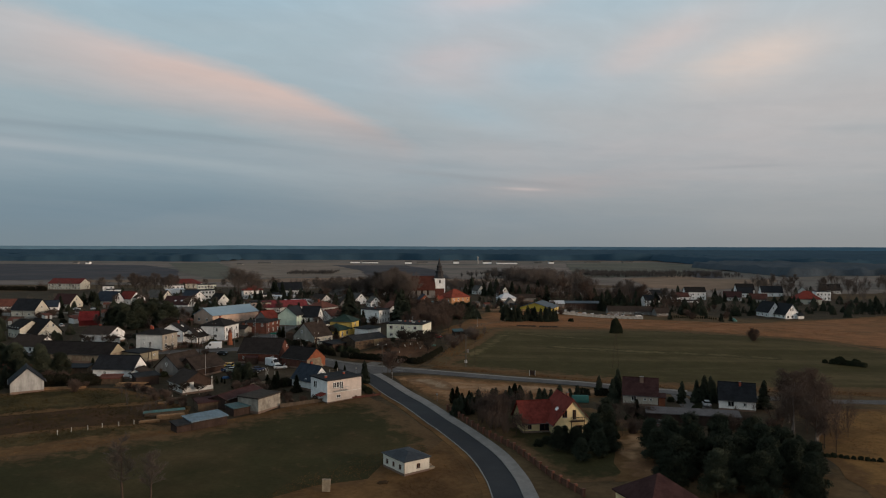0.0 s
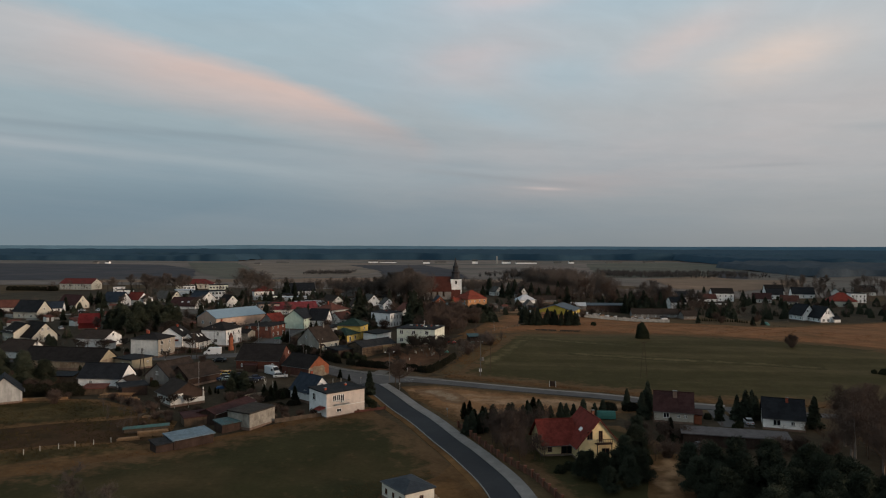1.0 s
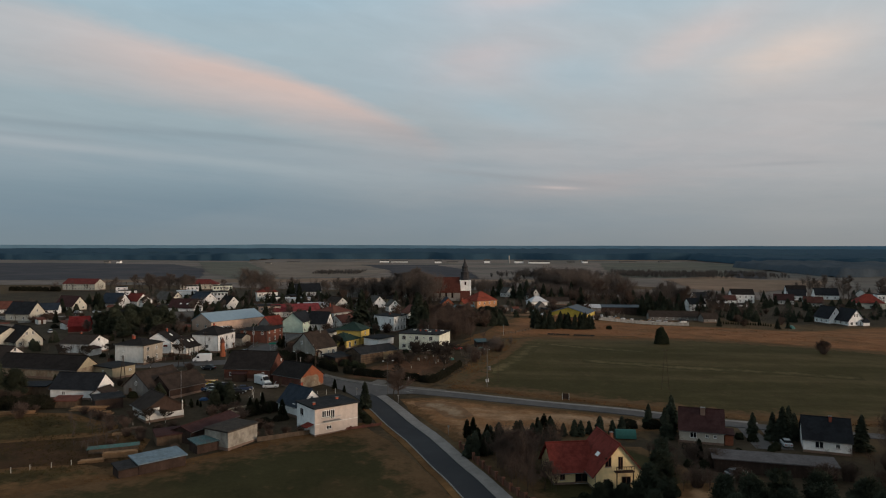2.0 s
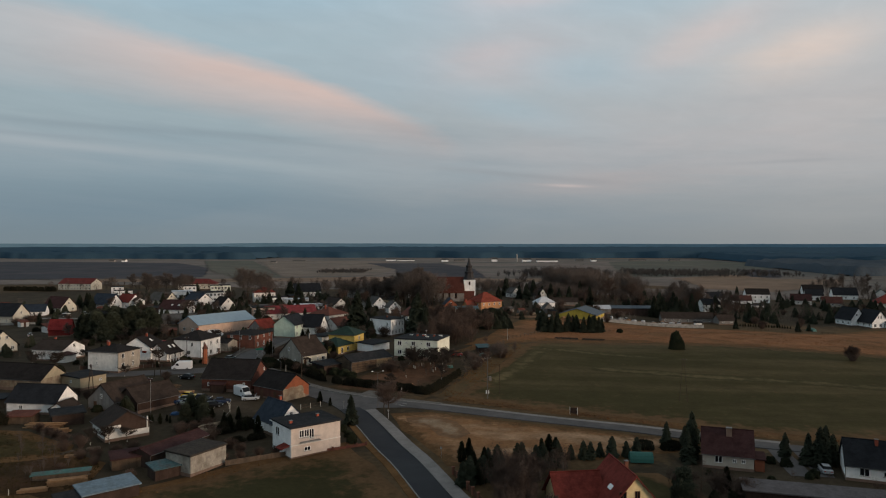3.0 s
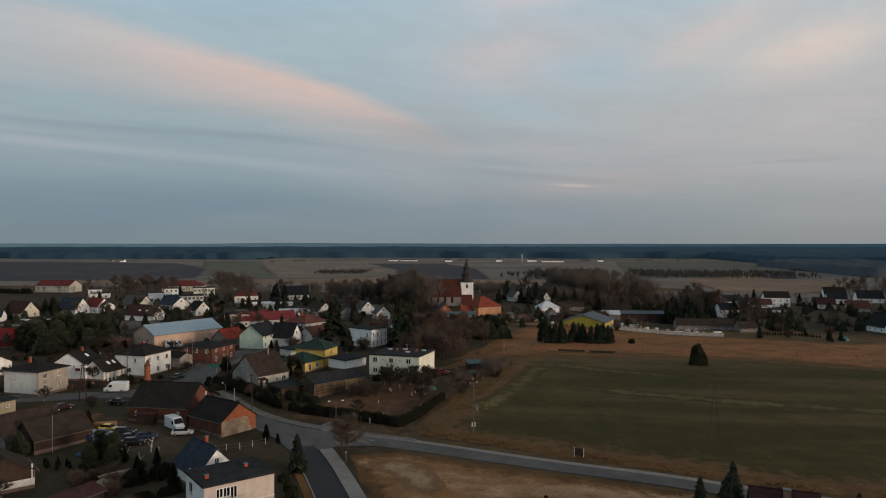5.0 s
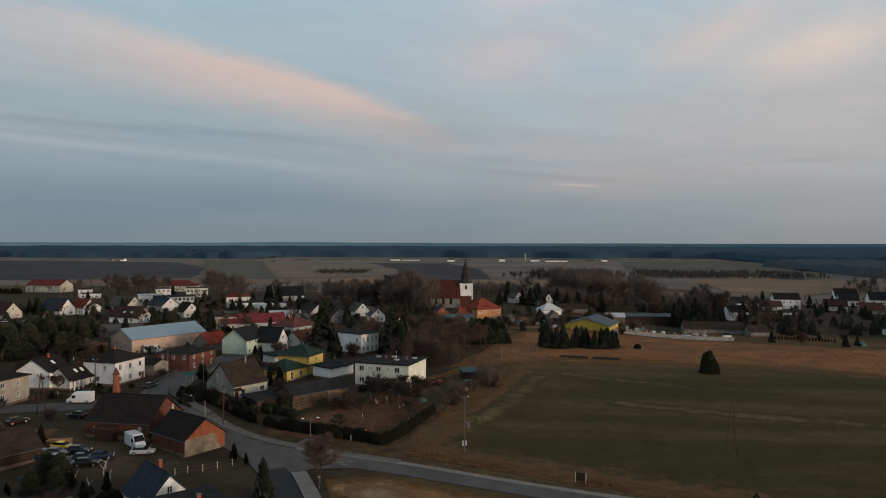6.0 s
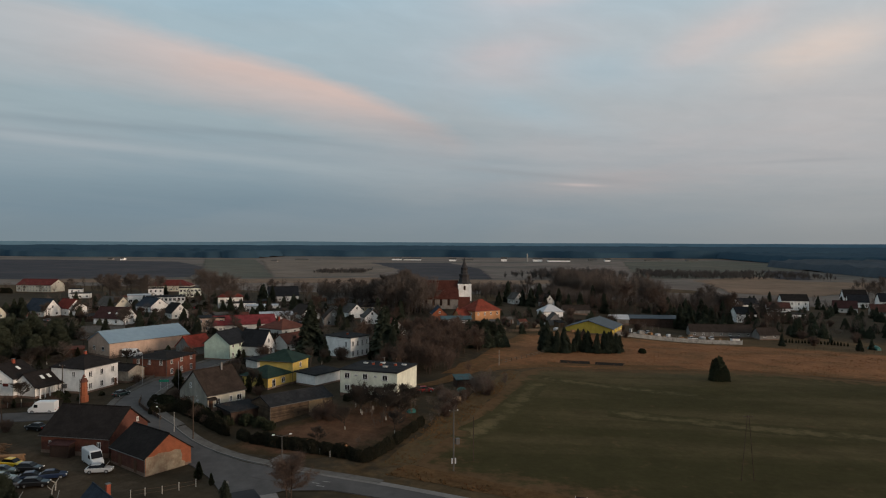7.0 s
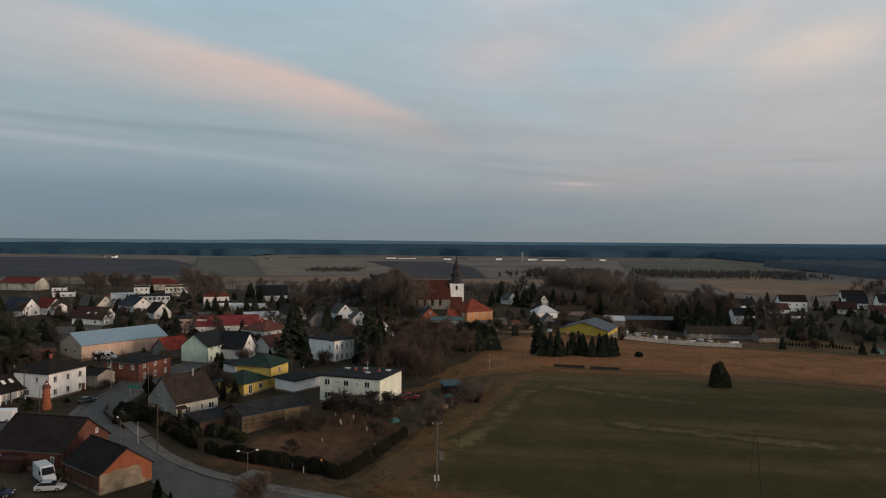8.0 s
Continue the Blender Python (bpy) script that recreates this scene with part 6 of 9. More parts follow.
church(-30.2, 472, 8)
house("orange rectory with a hipped red roof", -5, 424, 38, 14, 12, 4.8, 9.6, "hip", "x", ORANGEWALL, ORANGETILES, wins=[("f", 4, 1, 2.8, 1, 0.9, 1.4), ("l", 2, 1, 2.6, 1, 0.9, 1.4)], over=0.5)
house("low orange wing with a tiled roof", -13, 419, 32, 6, 6, 3.0, 5.4, "gable", "x", ORANGEWALL, ORANGETILES, wins=[("l", 0, 1, 1, 1)], stacks=[(-2.4, 0, 0.8)])
house("small orange brick gable house with a slate roof", -24, 421, 12, 6.4, 9, 3.6, 6.6, "gable", "y", BRICKLIT, BLUEROOF, wins=[("f", 0, 3.6, 0.9, 1.0)])
house("low building with a turquoise-grey roof", -15, 408, 8, 13, 5, 2.4, 3.4, "shed", "x", GREYWALL, material("sheet_turquoise", (0.05, 0.085, 0.095), rough=0.6), wins=[("f", 6, 1, 0.9, 1, 1.0, 1.0)])
house("white house with a pale pyramid roof", 28, 441, 20, 10, 8, 3.2, 6.4, "hip", "x", WHITE, WHITEROOF, wins=[("f", 2, 1, 1.0, 1, 0.9, 1.1)])
cottage("white gabled house among trees", 29, 492, 20, 6, 9, 3.6, 7.6, OFFWHITE, BROWNTILES)
cottage("grey gabled outbuilding behind a garden", 28, 412, 10, 5, 6, 3.0, 5.6, GREYWALL, ETERNIT, wins=[])
cottage("white gable house in the woods", 12, 500, 30, 6, 8, 3.6, 6.8, OFFWHITE, ETERNIT)
house("yellow store with a broad low blue-grey roof", 44.5, 404, -20, 19.5, 20, 2.6, 5.6, "gable", "y", LEMON, material("sheet_slate", (0.05, 0.065, 0.08), rough=0.6, spread=0.2), wins=[("r", 3, 1, 0.9, 1, 1.2, 1.2)], category="store", name="store_building", over=0.5)
house("store with a white sheet roof", 62, 452, 0, 9, 7, 2.6, 4.2, "gable", "x", GREYWALL, WHITEROOF, category="store", name="store_building", wins=[])
house("low dark-roofed house among trees", 43, 472, 5, 14, 7, 2.4, 4.6, "gable", "x", GREYWALL, BROWNTILES, wins=[])
house("long open-fronted shed with a blue-grey roof", 80, 459, 0, 28, 9, 4.0, 4.8, "shed", "x", DARKBOARDS, material("sheet_slate", (0.05, 0.065, 0.08)), category="shed", name="shed", plinth=False)
house("long low house with a dark roof and grey wall", 104, 431, -2, 27, 8, 2.7, 5.4, "gable", "x", GREYWALL, BROWNTILES, wins=[("f", 7, 1, 0.9, 1, 1.0, 1.1)])
house("small white kiosk beside a wall", 103, 405, 0, 3, 3, 2.6, 2.9, "flat", "x", WHITE, FELT, category="kiosk", name="kiosk")
house("cottage with a brown tiled roof", 122, 424, 10, 9, 7, 2.4, 5.0, "gable", "x", GREYWALL, BROWNTILES, wins=[W2])

# ---------------------------------------------------------------- houses on the east side
house("white low block with a row of windows", 168, 519, -8, 17, 8, 3.6, 3.9, "flat", "x", WHITE, DARKTILES, wins=[("f", 6, 1, 1.0, 1, 0.9, 1.1)], over=0.3)
house("white house with a red-brown roof", 173, 548, -10, 13, 9, 5.6, 8.6, "gable", "x", WHITE, DULLMAROON, wins=[("f", 2, 2, 1.0, 2.6, 1.0, 1.2)])
house("white two-storey house with a dark roof", 201, 596, -5, 17, 10, 7.2, 11, "gable", "x", WHITE, DARKTILES, wins=[("f", 4, 2, 1.2, 3.0, 1.1, 1.4)])
house("white two-storey house with a black roof", 134, 491, 10, 11, 8, 5.2, 8.4, "gable", "x", WHITE, BLACKTILES, wins=[("f", 3, 2, 1.0, 2.8, 1.0, 1.3)])
house("white house with a broad black roof", 163, 575, 8, 13, 9, 5.6, 9.2, "gable", "x", WHITE, BLACKTILES, wins=[("f", 3, 2, 1.0, 2.8, 1.1, 1.3)])
house("white house with a dark roof", 253, 618, -15, 13, 9, 4.6, 9.2, "gable", "x", WHITE, BLACKTILES, wins=[("f", 4, 1, 1.2, 1, 1.2, 1.4)])
house("house with a dark brown roof", 228, 582, -20, 14, 9, 3.8, 8.0, "gable", "x", OFFWHITE, MAROON, wins=[("f", 4, 1, 1.2, 1, 1.2, 1.4)])
house("house with a dull reddish roof", 240, 560, -15, 13, 9, 3.4, 7.4, "gable", "x", GREYPLASTER, DULLMAROON, wins=[("f", 3, 1, 1.2, 1, 1.2, 1.4)])
house("white modern house with a steep dark roof", 206, 441, 10, 9.5, 13, 3.6, 9.6, "gable", "y", WHITE, BLACKTILES, wins=[("f", -1.2, 5.2, 0.9, 1.8), ("f", 0.3, 5.2, 0.9, 1.8), ("f", -3.0, 0.8, 1.4, 1.6), ("f", 0.0, 0.8, 1.4, 1.6), ("f", 3.0, 0.4, 1.8, 2.0), ("l", 3, 1, 1.0, 1, 1.1, 1.3)], over=0.7)
house("dark-roofed wing of a modern white house", 199.5, 451, 14, 9, 12, 4.2, 10.0, "gable", "y", WHITE, BLACKTILES, wins=[("f", -1, 5.6, 1.0, 1.2), ("l", 3, 1, 1.0, 1, 1.1, 1.3)], over=0.7)
house("low white porch wing with a dark roof", 211.6, 436, 10, 4, 5, 2.6, 4.2, "gable", "x", WHITE, BLACKTILES, wins=[])
house("house with a broad red hip roof", 267, 537, -10, 18, 14, 4.4, 10.5, "hip", "x", CREAM, REDTILES, wins=[("f", 3, 1, 1.0, 1, 1.4, 1.5)])
house("white cube house with a flat roof", 297, 572, -10, 11, 10, 7.6, 7.9, "flat", "x", WHITE, FELT, wins=[("f", 4, 2, 1.2, 3.4, 1.2, 1.6)], over=0.2)
house("white house with a black roof", 278, 622, -8, 18, 10, 4.4, 9.6, "gable", "x", WHITE, BLACKTILES, wins=[("f", 3, 1, 1.2, 1, 1.2, 1.4)])
house("white house with a dark brown roof", 268, 655, -8, 16, 10, 4.4, 9.6, "gable", "x", WHITE, DARKTILES, wins=[("f", 3, 1, 1.2, 1, 1.2, 1.4)])
house("house with a dark roof among trees", 340, 640, -12, 16, 10, 4, 9, "gable", "x", OFFWHITE, DARKTILES, wins=[("f", 3, 1, 1.2, 1, 1.2, 1.4)])
house("house with a grey-green roof among trees", 300, 610, -25, 12, 10, 4, 9, "gable", "y", OFFWHITE, GREENROOF, wins=[("f", 3, 1, 1.2, 1, 1.2, 1.4)])

# ---------------------------------------------------------------- far farms
for i, (fx, fy, fw, fh, lab) in enumerate([(-252, 1690, 22, 5, "white farm shed"), (-216, 1694, 40, 4, "white farm shed"), (-118, 1640, 16, 6, "white farm shed"), (-86, 1660, 26, 4, "pale farm shed"), (-4, 1650, 13, 8, "white farm house"),
                                           (70, 1650, 20, 7, "white farm shed"), (116, 1640, 48, 5, "white farm shed"), (196, 1700, 18, 4, "pale farm shed"), (226, 1680, 12, 6, "white farm house"), (340, 1750, 40, 3, "pale farm shed"),
                                           (430, 1760, 26, 4, "pale farm shed"), (-872, 1560, 11, 4.5, "pale farm house"), (-846, 1564, 8, 5, "white farm house"),
                                           (-470, 1480, 12, 4, "pale farm house"), (-455, 1620, 30, 3, "pale farm shed")]):
    house(lab + " far out on the plain", fx, fy, 4, fw, 12, fh * 0.75, fh * 1.25, "gable", "x", WHITE if "white" in lab else GREYWALL, ETERNIT, wins=[], fine=False, plinth=False, category="farm building", name="farm_building", group="farm buildings on the plain")
bm = bmesh.new()
tube(bm, (0, 0, -1), (0, 0, 17), 1.7, 1.7, 12)
tube(bm, (0, 0, 17), (0, 0, 18.5), 1.7, 0.3, 12)
silo = part("silo", bm, CONCRETE)
silo.location = (47, 1630, gz(47, 1630))
tagged(silo, "tall pale metal silo on a far farm", "silo")

# ---------------------------------------------------------------- woods at the horizon
def canopy(name, poly_x, poly_y, hfun, mat, label, kind="stuff"):
    xs, ys = poly_x, poly_y
    ob = sheet(name, xs, ys, hfun, mat, smooth=True)
    for v in ob.data.vertices:
        v.co.y += 55 * noise.noise(Vector((v.co.x * 0.006, 0.3, 0))) + 18 * noise.noise(Vector((v.co.x * 0.03, 1.3, 0)))
    return tagged(ob, label, "woods", kind=kind)


def woods_height(x, y, tall, seed):
    rs = np.random.RandomState(seed)
    h = ground(x, y) + tall + rs.uniform(-2.5, 2.5, np.shape(x)) + 3 * np.sin(x * 0.013 + seed) * np.sin(x * 0.0047 + y * 0.006)
    h[0, :] = ground(x[0, :], y[0, :]) - 14
    h[:, 0] -= tall
    h[:, -1] -= tall
    return h


def edged(a, b, first):
    """Rows that start with a steep wood edge."""
    ys = [a, a + 6]
    s = first
    while ys[-1] < b:
        ys.append(ys[-1] + s)
        s *= 1.18
    return np.array(ys)


# haze over these stands is painted into their bluish materials
canopy("forest", np.arange(-3400, 3401, 17), edged(2020, 4700, 12), lambda x, y: woods_height(x, y, 18, 1), FORESTMAT, "dark pine forest along the horizon, tinted blue for haze")
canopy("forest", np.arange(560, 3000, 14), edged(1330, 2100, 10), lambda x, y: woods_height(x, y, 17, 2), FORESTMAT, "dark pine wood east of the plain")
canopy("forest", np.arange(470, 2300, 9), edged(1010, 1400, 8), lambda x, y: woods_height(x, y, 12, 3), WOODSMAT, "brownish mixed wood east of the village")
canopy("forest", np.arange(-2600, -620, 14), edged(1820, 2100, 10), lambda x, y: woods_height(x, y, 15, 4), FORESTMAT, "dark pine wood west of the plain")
# low hills behind everything, the haze painted in as pale blue
xs = np.linspace(-4200, 4200, 240)
ridge_h = 38.5 + 3 * np.array([noise.fractal(Vector((x * 0.0012, 3.1, 0)), 1.0, 2.0, 4) for x in xs]) + 3.5 * np.exp(-((xs + 1500) / 900) ** 2)
hv = [(x, 4780 - (x / 4200) ** 2 * 2300, -5) for x in xs] + [(x, 4780 - (x / 4200) ** 2 * 2300 + 30, z) for x, z in zip(xs, ridge_h)]
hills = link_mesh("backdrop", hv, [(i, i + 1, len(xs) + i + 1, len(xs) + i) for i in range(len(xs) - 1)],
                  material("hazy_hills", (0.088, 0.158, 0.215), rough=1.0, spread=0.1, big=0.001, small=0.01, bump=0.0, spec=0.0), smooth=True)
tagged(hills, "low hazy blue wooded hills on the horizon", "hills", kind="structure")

# ---------------------------------------------------------------- trees and hedges
R = random.Random(99)


def spin():
    return R.uniform(0, 360)


def row(stock, a, b, n, s0, s1, label="", group="", jit=0.4):
    for i in range(n):
        t = (i + 0.5) / n
        stock.put(a[0] + (b[0] - a[0]) * t + R.uniform(-jit, jit), a[1] + (b[1] - a[1]) * t + R.uniform(-jit, jit), R.uniform(s0, s1), spin(), label, group)


def hedge(pts, s=1.0, group="hedges", stock=None, step=3.9):
    for (x0, y0), (x1, y1) in zip(pts, pts[1:]):
        L = math.hypot(x1 - x0, y1 - y0)
        n = max(1, round(L / (step * s)))
        a = math.degrees(math.atan2(y1 - y0, x1 - x0))
        for i in range(n):
            t = (i + 0.5) / n
            (stock or HEDGES).put(x0 + (x1 - x0) * t, y0 + (y1 - y0) * t, s * R.uniform(0.9, 1.1), a + R.choice((0, 180)), "", group)


# round the yellow house
row(YOUNGSPRUCE, (-4, 170.5), (12.5, 173.8), 11, 0.5, 1.2, group="young spruces in a row", jit=1.3)
row(YOUNGSPRUCE, (14, 178), (29, 180), 7, 0.7, 1.15, group="young spruces in a row", jit=0.8)
row(YOUNGSPRUCE, (-4.5, 162), (0, 166), 4, 1.0, 1.4, group="young spruces in a row")
for x, y, s in ((-5.0, 173.2, 1.0), (-3.8, 176.5, 0.9), (-0.8, 169.6, 1.05), (-2.6, 166.5, 1.1), (-1.6, 163.2, 1.0), (0.4, 166.0, 0.9), (-3.4, 171, 0.85), (11.2, 177, 1.15), (9.8, 176.4, 1.0), (12.4, 176.2, 1.1)):
    THUJAS.put(x, y, s, spin(), "dark bushy thuja in a garden corner")
for x, y, s in ((4, 152, 0.62), (6.5, 155, 0.7), (2, 157, 0.6), (8, 160, 0.65), (9, 147, 0.5), (4, 162, 0.6)):
    RUSSET.put(x, y, s, spin())
for x, y, s in ((18.5, 141, 0.62), (16.5, 136.5, 0.75), (20, 136, 0.8), (23, 140, 0.7), (25.5, 143.5, 0.9), (29, 150, 1.0), (31, 158, 0.95), (24, 133, 0.8), (20, 130, 0.7), (27, 137, 0.9)):
    PINES.put(x, y, s * 0.75, spin())
for x, y in ((15, 142), (13, 140), (22, 146), (30, 146)):
    SHRUBS.put(x, y, R.uniform(0.7, 1.1), spin())
for x, y, s in ((38.5, 181, 0.55), (37, 178, 0.5), (41, 190, 0.55), (35, 186, 0.45), (60.5, 177.5, 0.62), (64.5, 184, 0.5), (73, 171, 0.62), (56.5, 183, 0.4), (39, 188, 0.35)):
    SPRUCES.put(x, y, s, spin())
for x, y in ((38, 163), (43, 152), (57, 152), (62, 154), (41, 160), (66, 150), (35, 150), (33, 165), (72, 160)):
    TWIGGY.put(x, y, R.uniform(0.8, 1.4), spin())
THUJAS.put(39.3, 163.3, 1.05)
# the dark evergreen thicket
for x, y, s in ((34, 128, 0.8), (38, 133, 0.95), (43, 135, 1.0), (48, 134, 0.95), (53, 131, 1.0), (57, 126, 0.9), (60, 121, 0.75), (40, 126, 1.0), (46, 128, 1.05), (52, 124, 1.0), (36, 120, 0.9), (43, 119, 1.0),
                (50, 117, 0.95), (56, 114, 0.8), (33, 114, 0.7), (39, 111, 0.9), (46, 110, 0.95), (52, 107, 0.8), (35, 136, 0.8), (55, 119, 0.9), (58, 131, 0.8), (36, 124, 0.7), (42, 130, 0.75), (50, 129, 0.75), (47, 122, 0.8), (41, 115, 0.8), (56, 123, 0.75), (45, 114, 0.7), (53, 112, 0.7), (38, 128, 0.7), (48, 131, 0.7), (60, 127, 0.7), (33, 120, 0.6)):
    PINES.put(x, y, s * 0.95, spin(), "bushy dark pine in a dense thicket", "pines in a thicket")
for x, y, s in ((66, 141, 0.95), (70, 150, 1.0), (73, 158, 0.95), (75, 148, 0.85), (68, 136, 0.8), (78, 160, 0.9), (72, 143, 0.8), (77, 153, 1.0), (80, 165, 0.85)):
    BIRCHES.put(x, y, s, spin(), "", "birches beside the field")
row(SHRUBS, (67, 133.5), (100, 124), 30, 0.30, 0.5, "small round evergreen shrub in a planted row", "shrubs in a row", 0.2)
# the lone evergreen and the spruce group behind the field
ever = shrub("juniper_tree", 77, 3.2, 3.0, 6.8, "broad dark evergreen standing alone at a field edge", THUJA, "tree", n=3600, leaf=0.22, peak=0.2)
ever.matrix_world = pose(65.7, 300, gz(65.7, 300) - 0.2)
SHRUBS.put(54, 347, 1.0, 0, "round evergreen shrub on a dry meadow")
for i in range(22):
    t = i / 21
    SPRUCES.put(19.5 + 27 * t + R.uniform(-0.8, 0.8), 342 + 5 * t + R.uniform(-2.5, 2.5), R.uniform(0.5, 0.76) * (0.7 if i in (7, 8, 9) else 1), spin(), "", "spruces in a group on the meadow")
for x, y, s in ((119, 285, 0.52), (120.4, 286, 0.46), (117.8, 284.6, 0.44)):
    RUSSET.put(x, y, s, spin(), "round leafless brown tree at a field edge")
TWIGGY.put(119, 284.5, 1.2, spin(), "round leafless bush by a field")
for x, y in ((123, 237), (125, 235.5), (127, 235), (128.5, 233), (131, 232.5), (132.5, 230.5)):
    SHRUBS.put(x, y, R.uniform(0.7, 1.5), spin(), "dark evergreen shrub at a field edge")
# the junction and the orchard
SPRUCES.put(-30.6, 196.2, 0.55, 20, "young dark spruce beside a road junction")
for x, y, k in ((-27.9, 184.5, 0.9), (-29.5, 188, 0.8), (-31.5, 191.5, 0.8), (-28.5, 187, 0.7)):
    SHRUBS.put(x, y, k, spin())
SLENDER.put(-57.5, 106, 1.0, 40, "slender leafless tree in a field")
SLENDER.put(-52.5, 105, 0.85, 140, "slender leafless tree in a field")
RUSSET.put(-23.4, 202.6, 0.85, 0, "slender leafless tree with russet twigs at a junction")
RUSSET.put(-24.6, 204.6, 0.66, 90, "slender leafless tree with russet twigs at a junction")
for x, y, s in ((-23, 249, 1.0), (-17, 246, 1.0), (-14, 247.5, 0.9), (-14, 239, 0.8), (-24, 239, 0.8), (-27, 230, 0.6), (-21, 252, 0.95), (-12.5, 252, 1.0), (-18.5, 254.5, 0.9), (-15, 254, 0.95), (-25, 253, 0.9), (-22.5, 248, 1.0), (-16.5, 248, 1.0)):
    FRUIT.put(x, y, s, spin(), "", "fruit trees in a garden")
hedge([(-44, 233), (-40, 230.5), (-33.7, 228.3), (-28, 226.8), (-23, 225.8), (-16.8, 223.6), (-14.5, 229), (-12.3, 236), (-9.2, 246)], 0.72, stock=TALLHEDGE, step=4.6)
hedge([(-39, 233), (-33, 230.5), (-27, 229), (-20, 228)], 0.9)
hedge([(-67, 243.5), (-63, 246.5), (-58, 243.0), (-52, 238), (-46, 233.5)], 0.62, stock=TALLHEDGE, step=4.6)
hedge([(-73, 257), (-71, 250.5), (-67, 246)], 0.8)
for x, y, s in ((-69.4, 253, 1.0), (-67, 251, 1.2), (-65.5, 249.2, 1.1), (-63.4, 251, 0.9), (-60.5, 246.8, 1.1), (-57.4, 245.2, 1.2), (-54.6, 243, 1.1), (-51.0, 241.2, 1.2), (-48.2, 239.4, 1.1), (-44.6, 239.8, 1.2), (-41.6, 239.0, 1.1), (-39, 237.4, 1.0)):
    SHRUBS.put(x, y, s, spin(), "dark overgrown shrub in a house garden")
for x, y, s in ((-66.5, 253.6, 1.1), (-61.8, 249, 1.0), (-50, 243, 1.1), (-46.2, 241.5, 1.0), (-29.5, 246.5, 1.2), (-28, 243.4, 1.0), (-31, 243.5, 1.1)):
    TWIGGY.put(x, y, s, spin())
for x, y, s in ((-6.0, 341, 1.0), (-2.5, 343.5, 1.15), (1.0, 345, 1.1), (4.5, 347, 1.0), (6.8, 348, 0.8), (-0.5, 348, 1.2)):
    DARKTREES.put(x, y, s, spin(), "broad dark evergreen beside a meadow")
for x, y, s in ((-5, 252, 1.0), (-4, 257, 1.1), (-6, 263, 1.0), (-2, 266, 1.0), (-8, 268, 0.9), (3, 272, 1.4)):
    TWIGGY.put(x, y, s, spin())
for x, y, s in ((-31, 252, 1.0), (-28, 258, 0.9), (-33, 256, 1.1)):
    SHRUBS.put(x, y, s, spin())
for x, y, s in ((-72, 266.5, 1.15), (-74.2, 269.5, 1.05), (-53, 262.5, 1.05), (-50.8, 264.2, 1.05), (-62, 263.5, 0.7), (-57, 270, 0.7), (-67, 285, 0.9), (-69, 300, 1.1), (-72.5, 305, 0.9)):
    THUJAS.put(x, y, s, spin())
hedge([(-57, 186), (-54, 189.5), (-50.5, 193)], 0.8, stock=TALLHEDGE, step=4.6)
hedge([(-53, 180.5), (-49, 183.5), (-46.5, 186)], 0.9)
THUJAS.put(-48.0, 186.0, 1.1, 0, "dark evergreen tree in a yard")
hedge([(28, 184.5), (33, 184.8), (38, 185.2)], 0.75, stock=TALLHEDGE, step=4.6)
hedge([(-64, 248.5), (-58.5, 244.8), (-52.5, 239.8), (-47, 235.5)], 0.8, stock=TALLHEDGE, step=4.4)
THUJAS.put(-41.5, 211.5, 0.75)
THUJAS.put(-38.5, 209.5, 0.5)
for x, y, s in ((-96.6, 256.5, 1.15), (-123, 234, 1.2), (-90, 198, 0.9)):
    SHRUBS.put(x, y, s, spin(), "round clipped evergreen beside a house")
for x, y, s in ((-66.5, 197.5, 0.85), (-65.0, 195.5, 0.75), (-64.6, 199.6, 0.7), (-56, 196, 0.8), (-58, 193, 0.7), (-43.5, 186.5, 0.95), (-41.5, 185.5, 0.75), (-68, 199, 0.7), (-66.8, 201, 0.75), (-67.5, 203, 0.6), (-62.5, 197, 0.7)):
    THUJAS.put(x, y, s, spin(), "dark evergreen tree in a yard")
for x, y, s in ((-53.6, 316, 1.45), (-28.8, 309, 1.35), (-26.5, 313, 1.05), (-45.5, 303, 0.6), (-30.6, 313, 1.2), (-26.0, 307, 0.9)):
    SPRUCES.put(x, y, s, spin(), "tall dark spruce between village houses")
for x, y, s in ((-75.4, 177.8, 1.0), (-72.6, 179.4, 0.9), (-78.6, 176.6, 0.95), (-103, 233, 0.9), (-60, 349, 1.0), (-73, 338, 1.3)):
    FRUIT.put(x, y, s * 0.62, spin(), "bare garden tree in front of a house")
for x, y, s in ((-95, 214, 1.0), (-100, 210, 0.9), (-82, 178, 0.8), (-76, 163, 0.7), (-72, 167, 0.8)):
    TWIGGY.put(x, y, s * 0.8, spin())
DARKTREES.put(-82.8, 197.6, 0.78, 30, "egg-shaped dark evergreen beside a barn")
for x, y, s in ((-60.5, 190.2, 1.2), (-62.4, 187.6, 1.1), (-58.6, 186.4, 1.1), (-79.5, 175, 1.0), (-81.5, 172.6, 1.0), (-76, 169.2, 0.9), (-73.2, 169.6, 1.0), (-70.6, 172, 1.0), (-68.6, 174.6, 1.0), (-84.3, 176.9, 1.0), (-87.2, 178.6, 1.0), (-90, 180.2, 0.9), (-92.8, 181.6, 0.9),
                (-70.5, 200, 0.9), (-71.8, 202, 0.9), (-69, 197.5, 0.9), (-49.5, 171.5, 0.8), (-46.6, 172.4, 0.8), (-43.6, 174.2, 0.9), (-41, 176, 0.8), (-48, 176, 1.0), (-51, 178.5, 1.0), (-65, 168.5, 0.9), (-62.5, 162, 0.8)):
    TWIGGY.put(x, y, s * 0.8, spin())
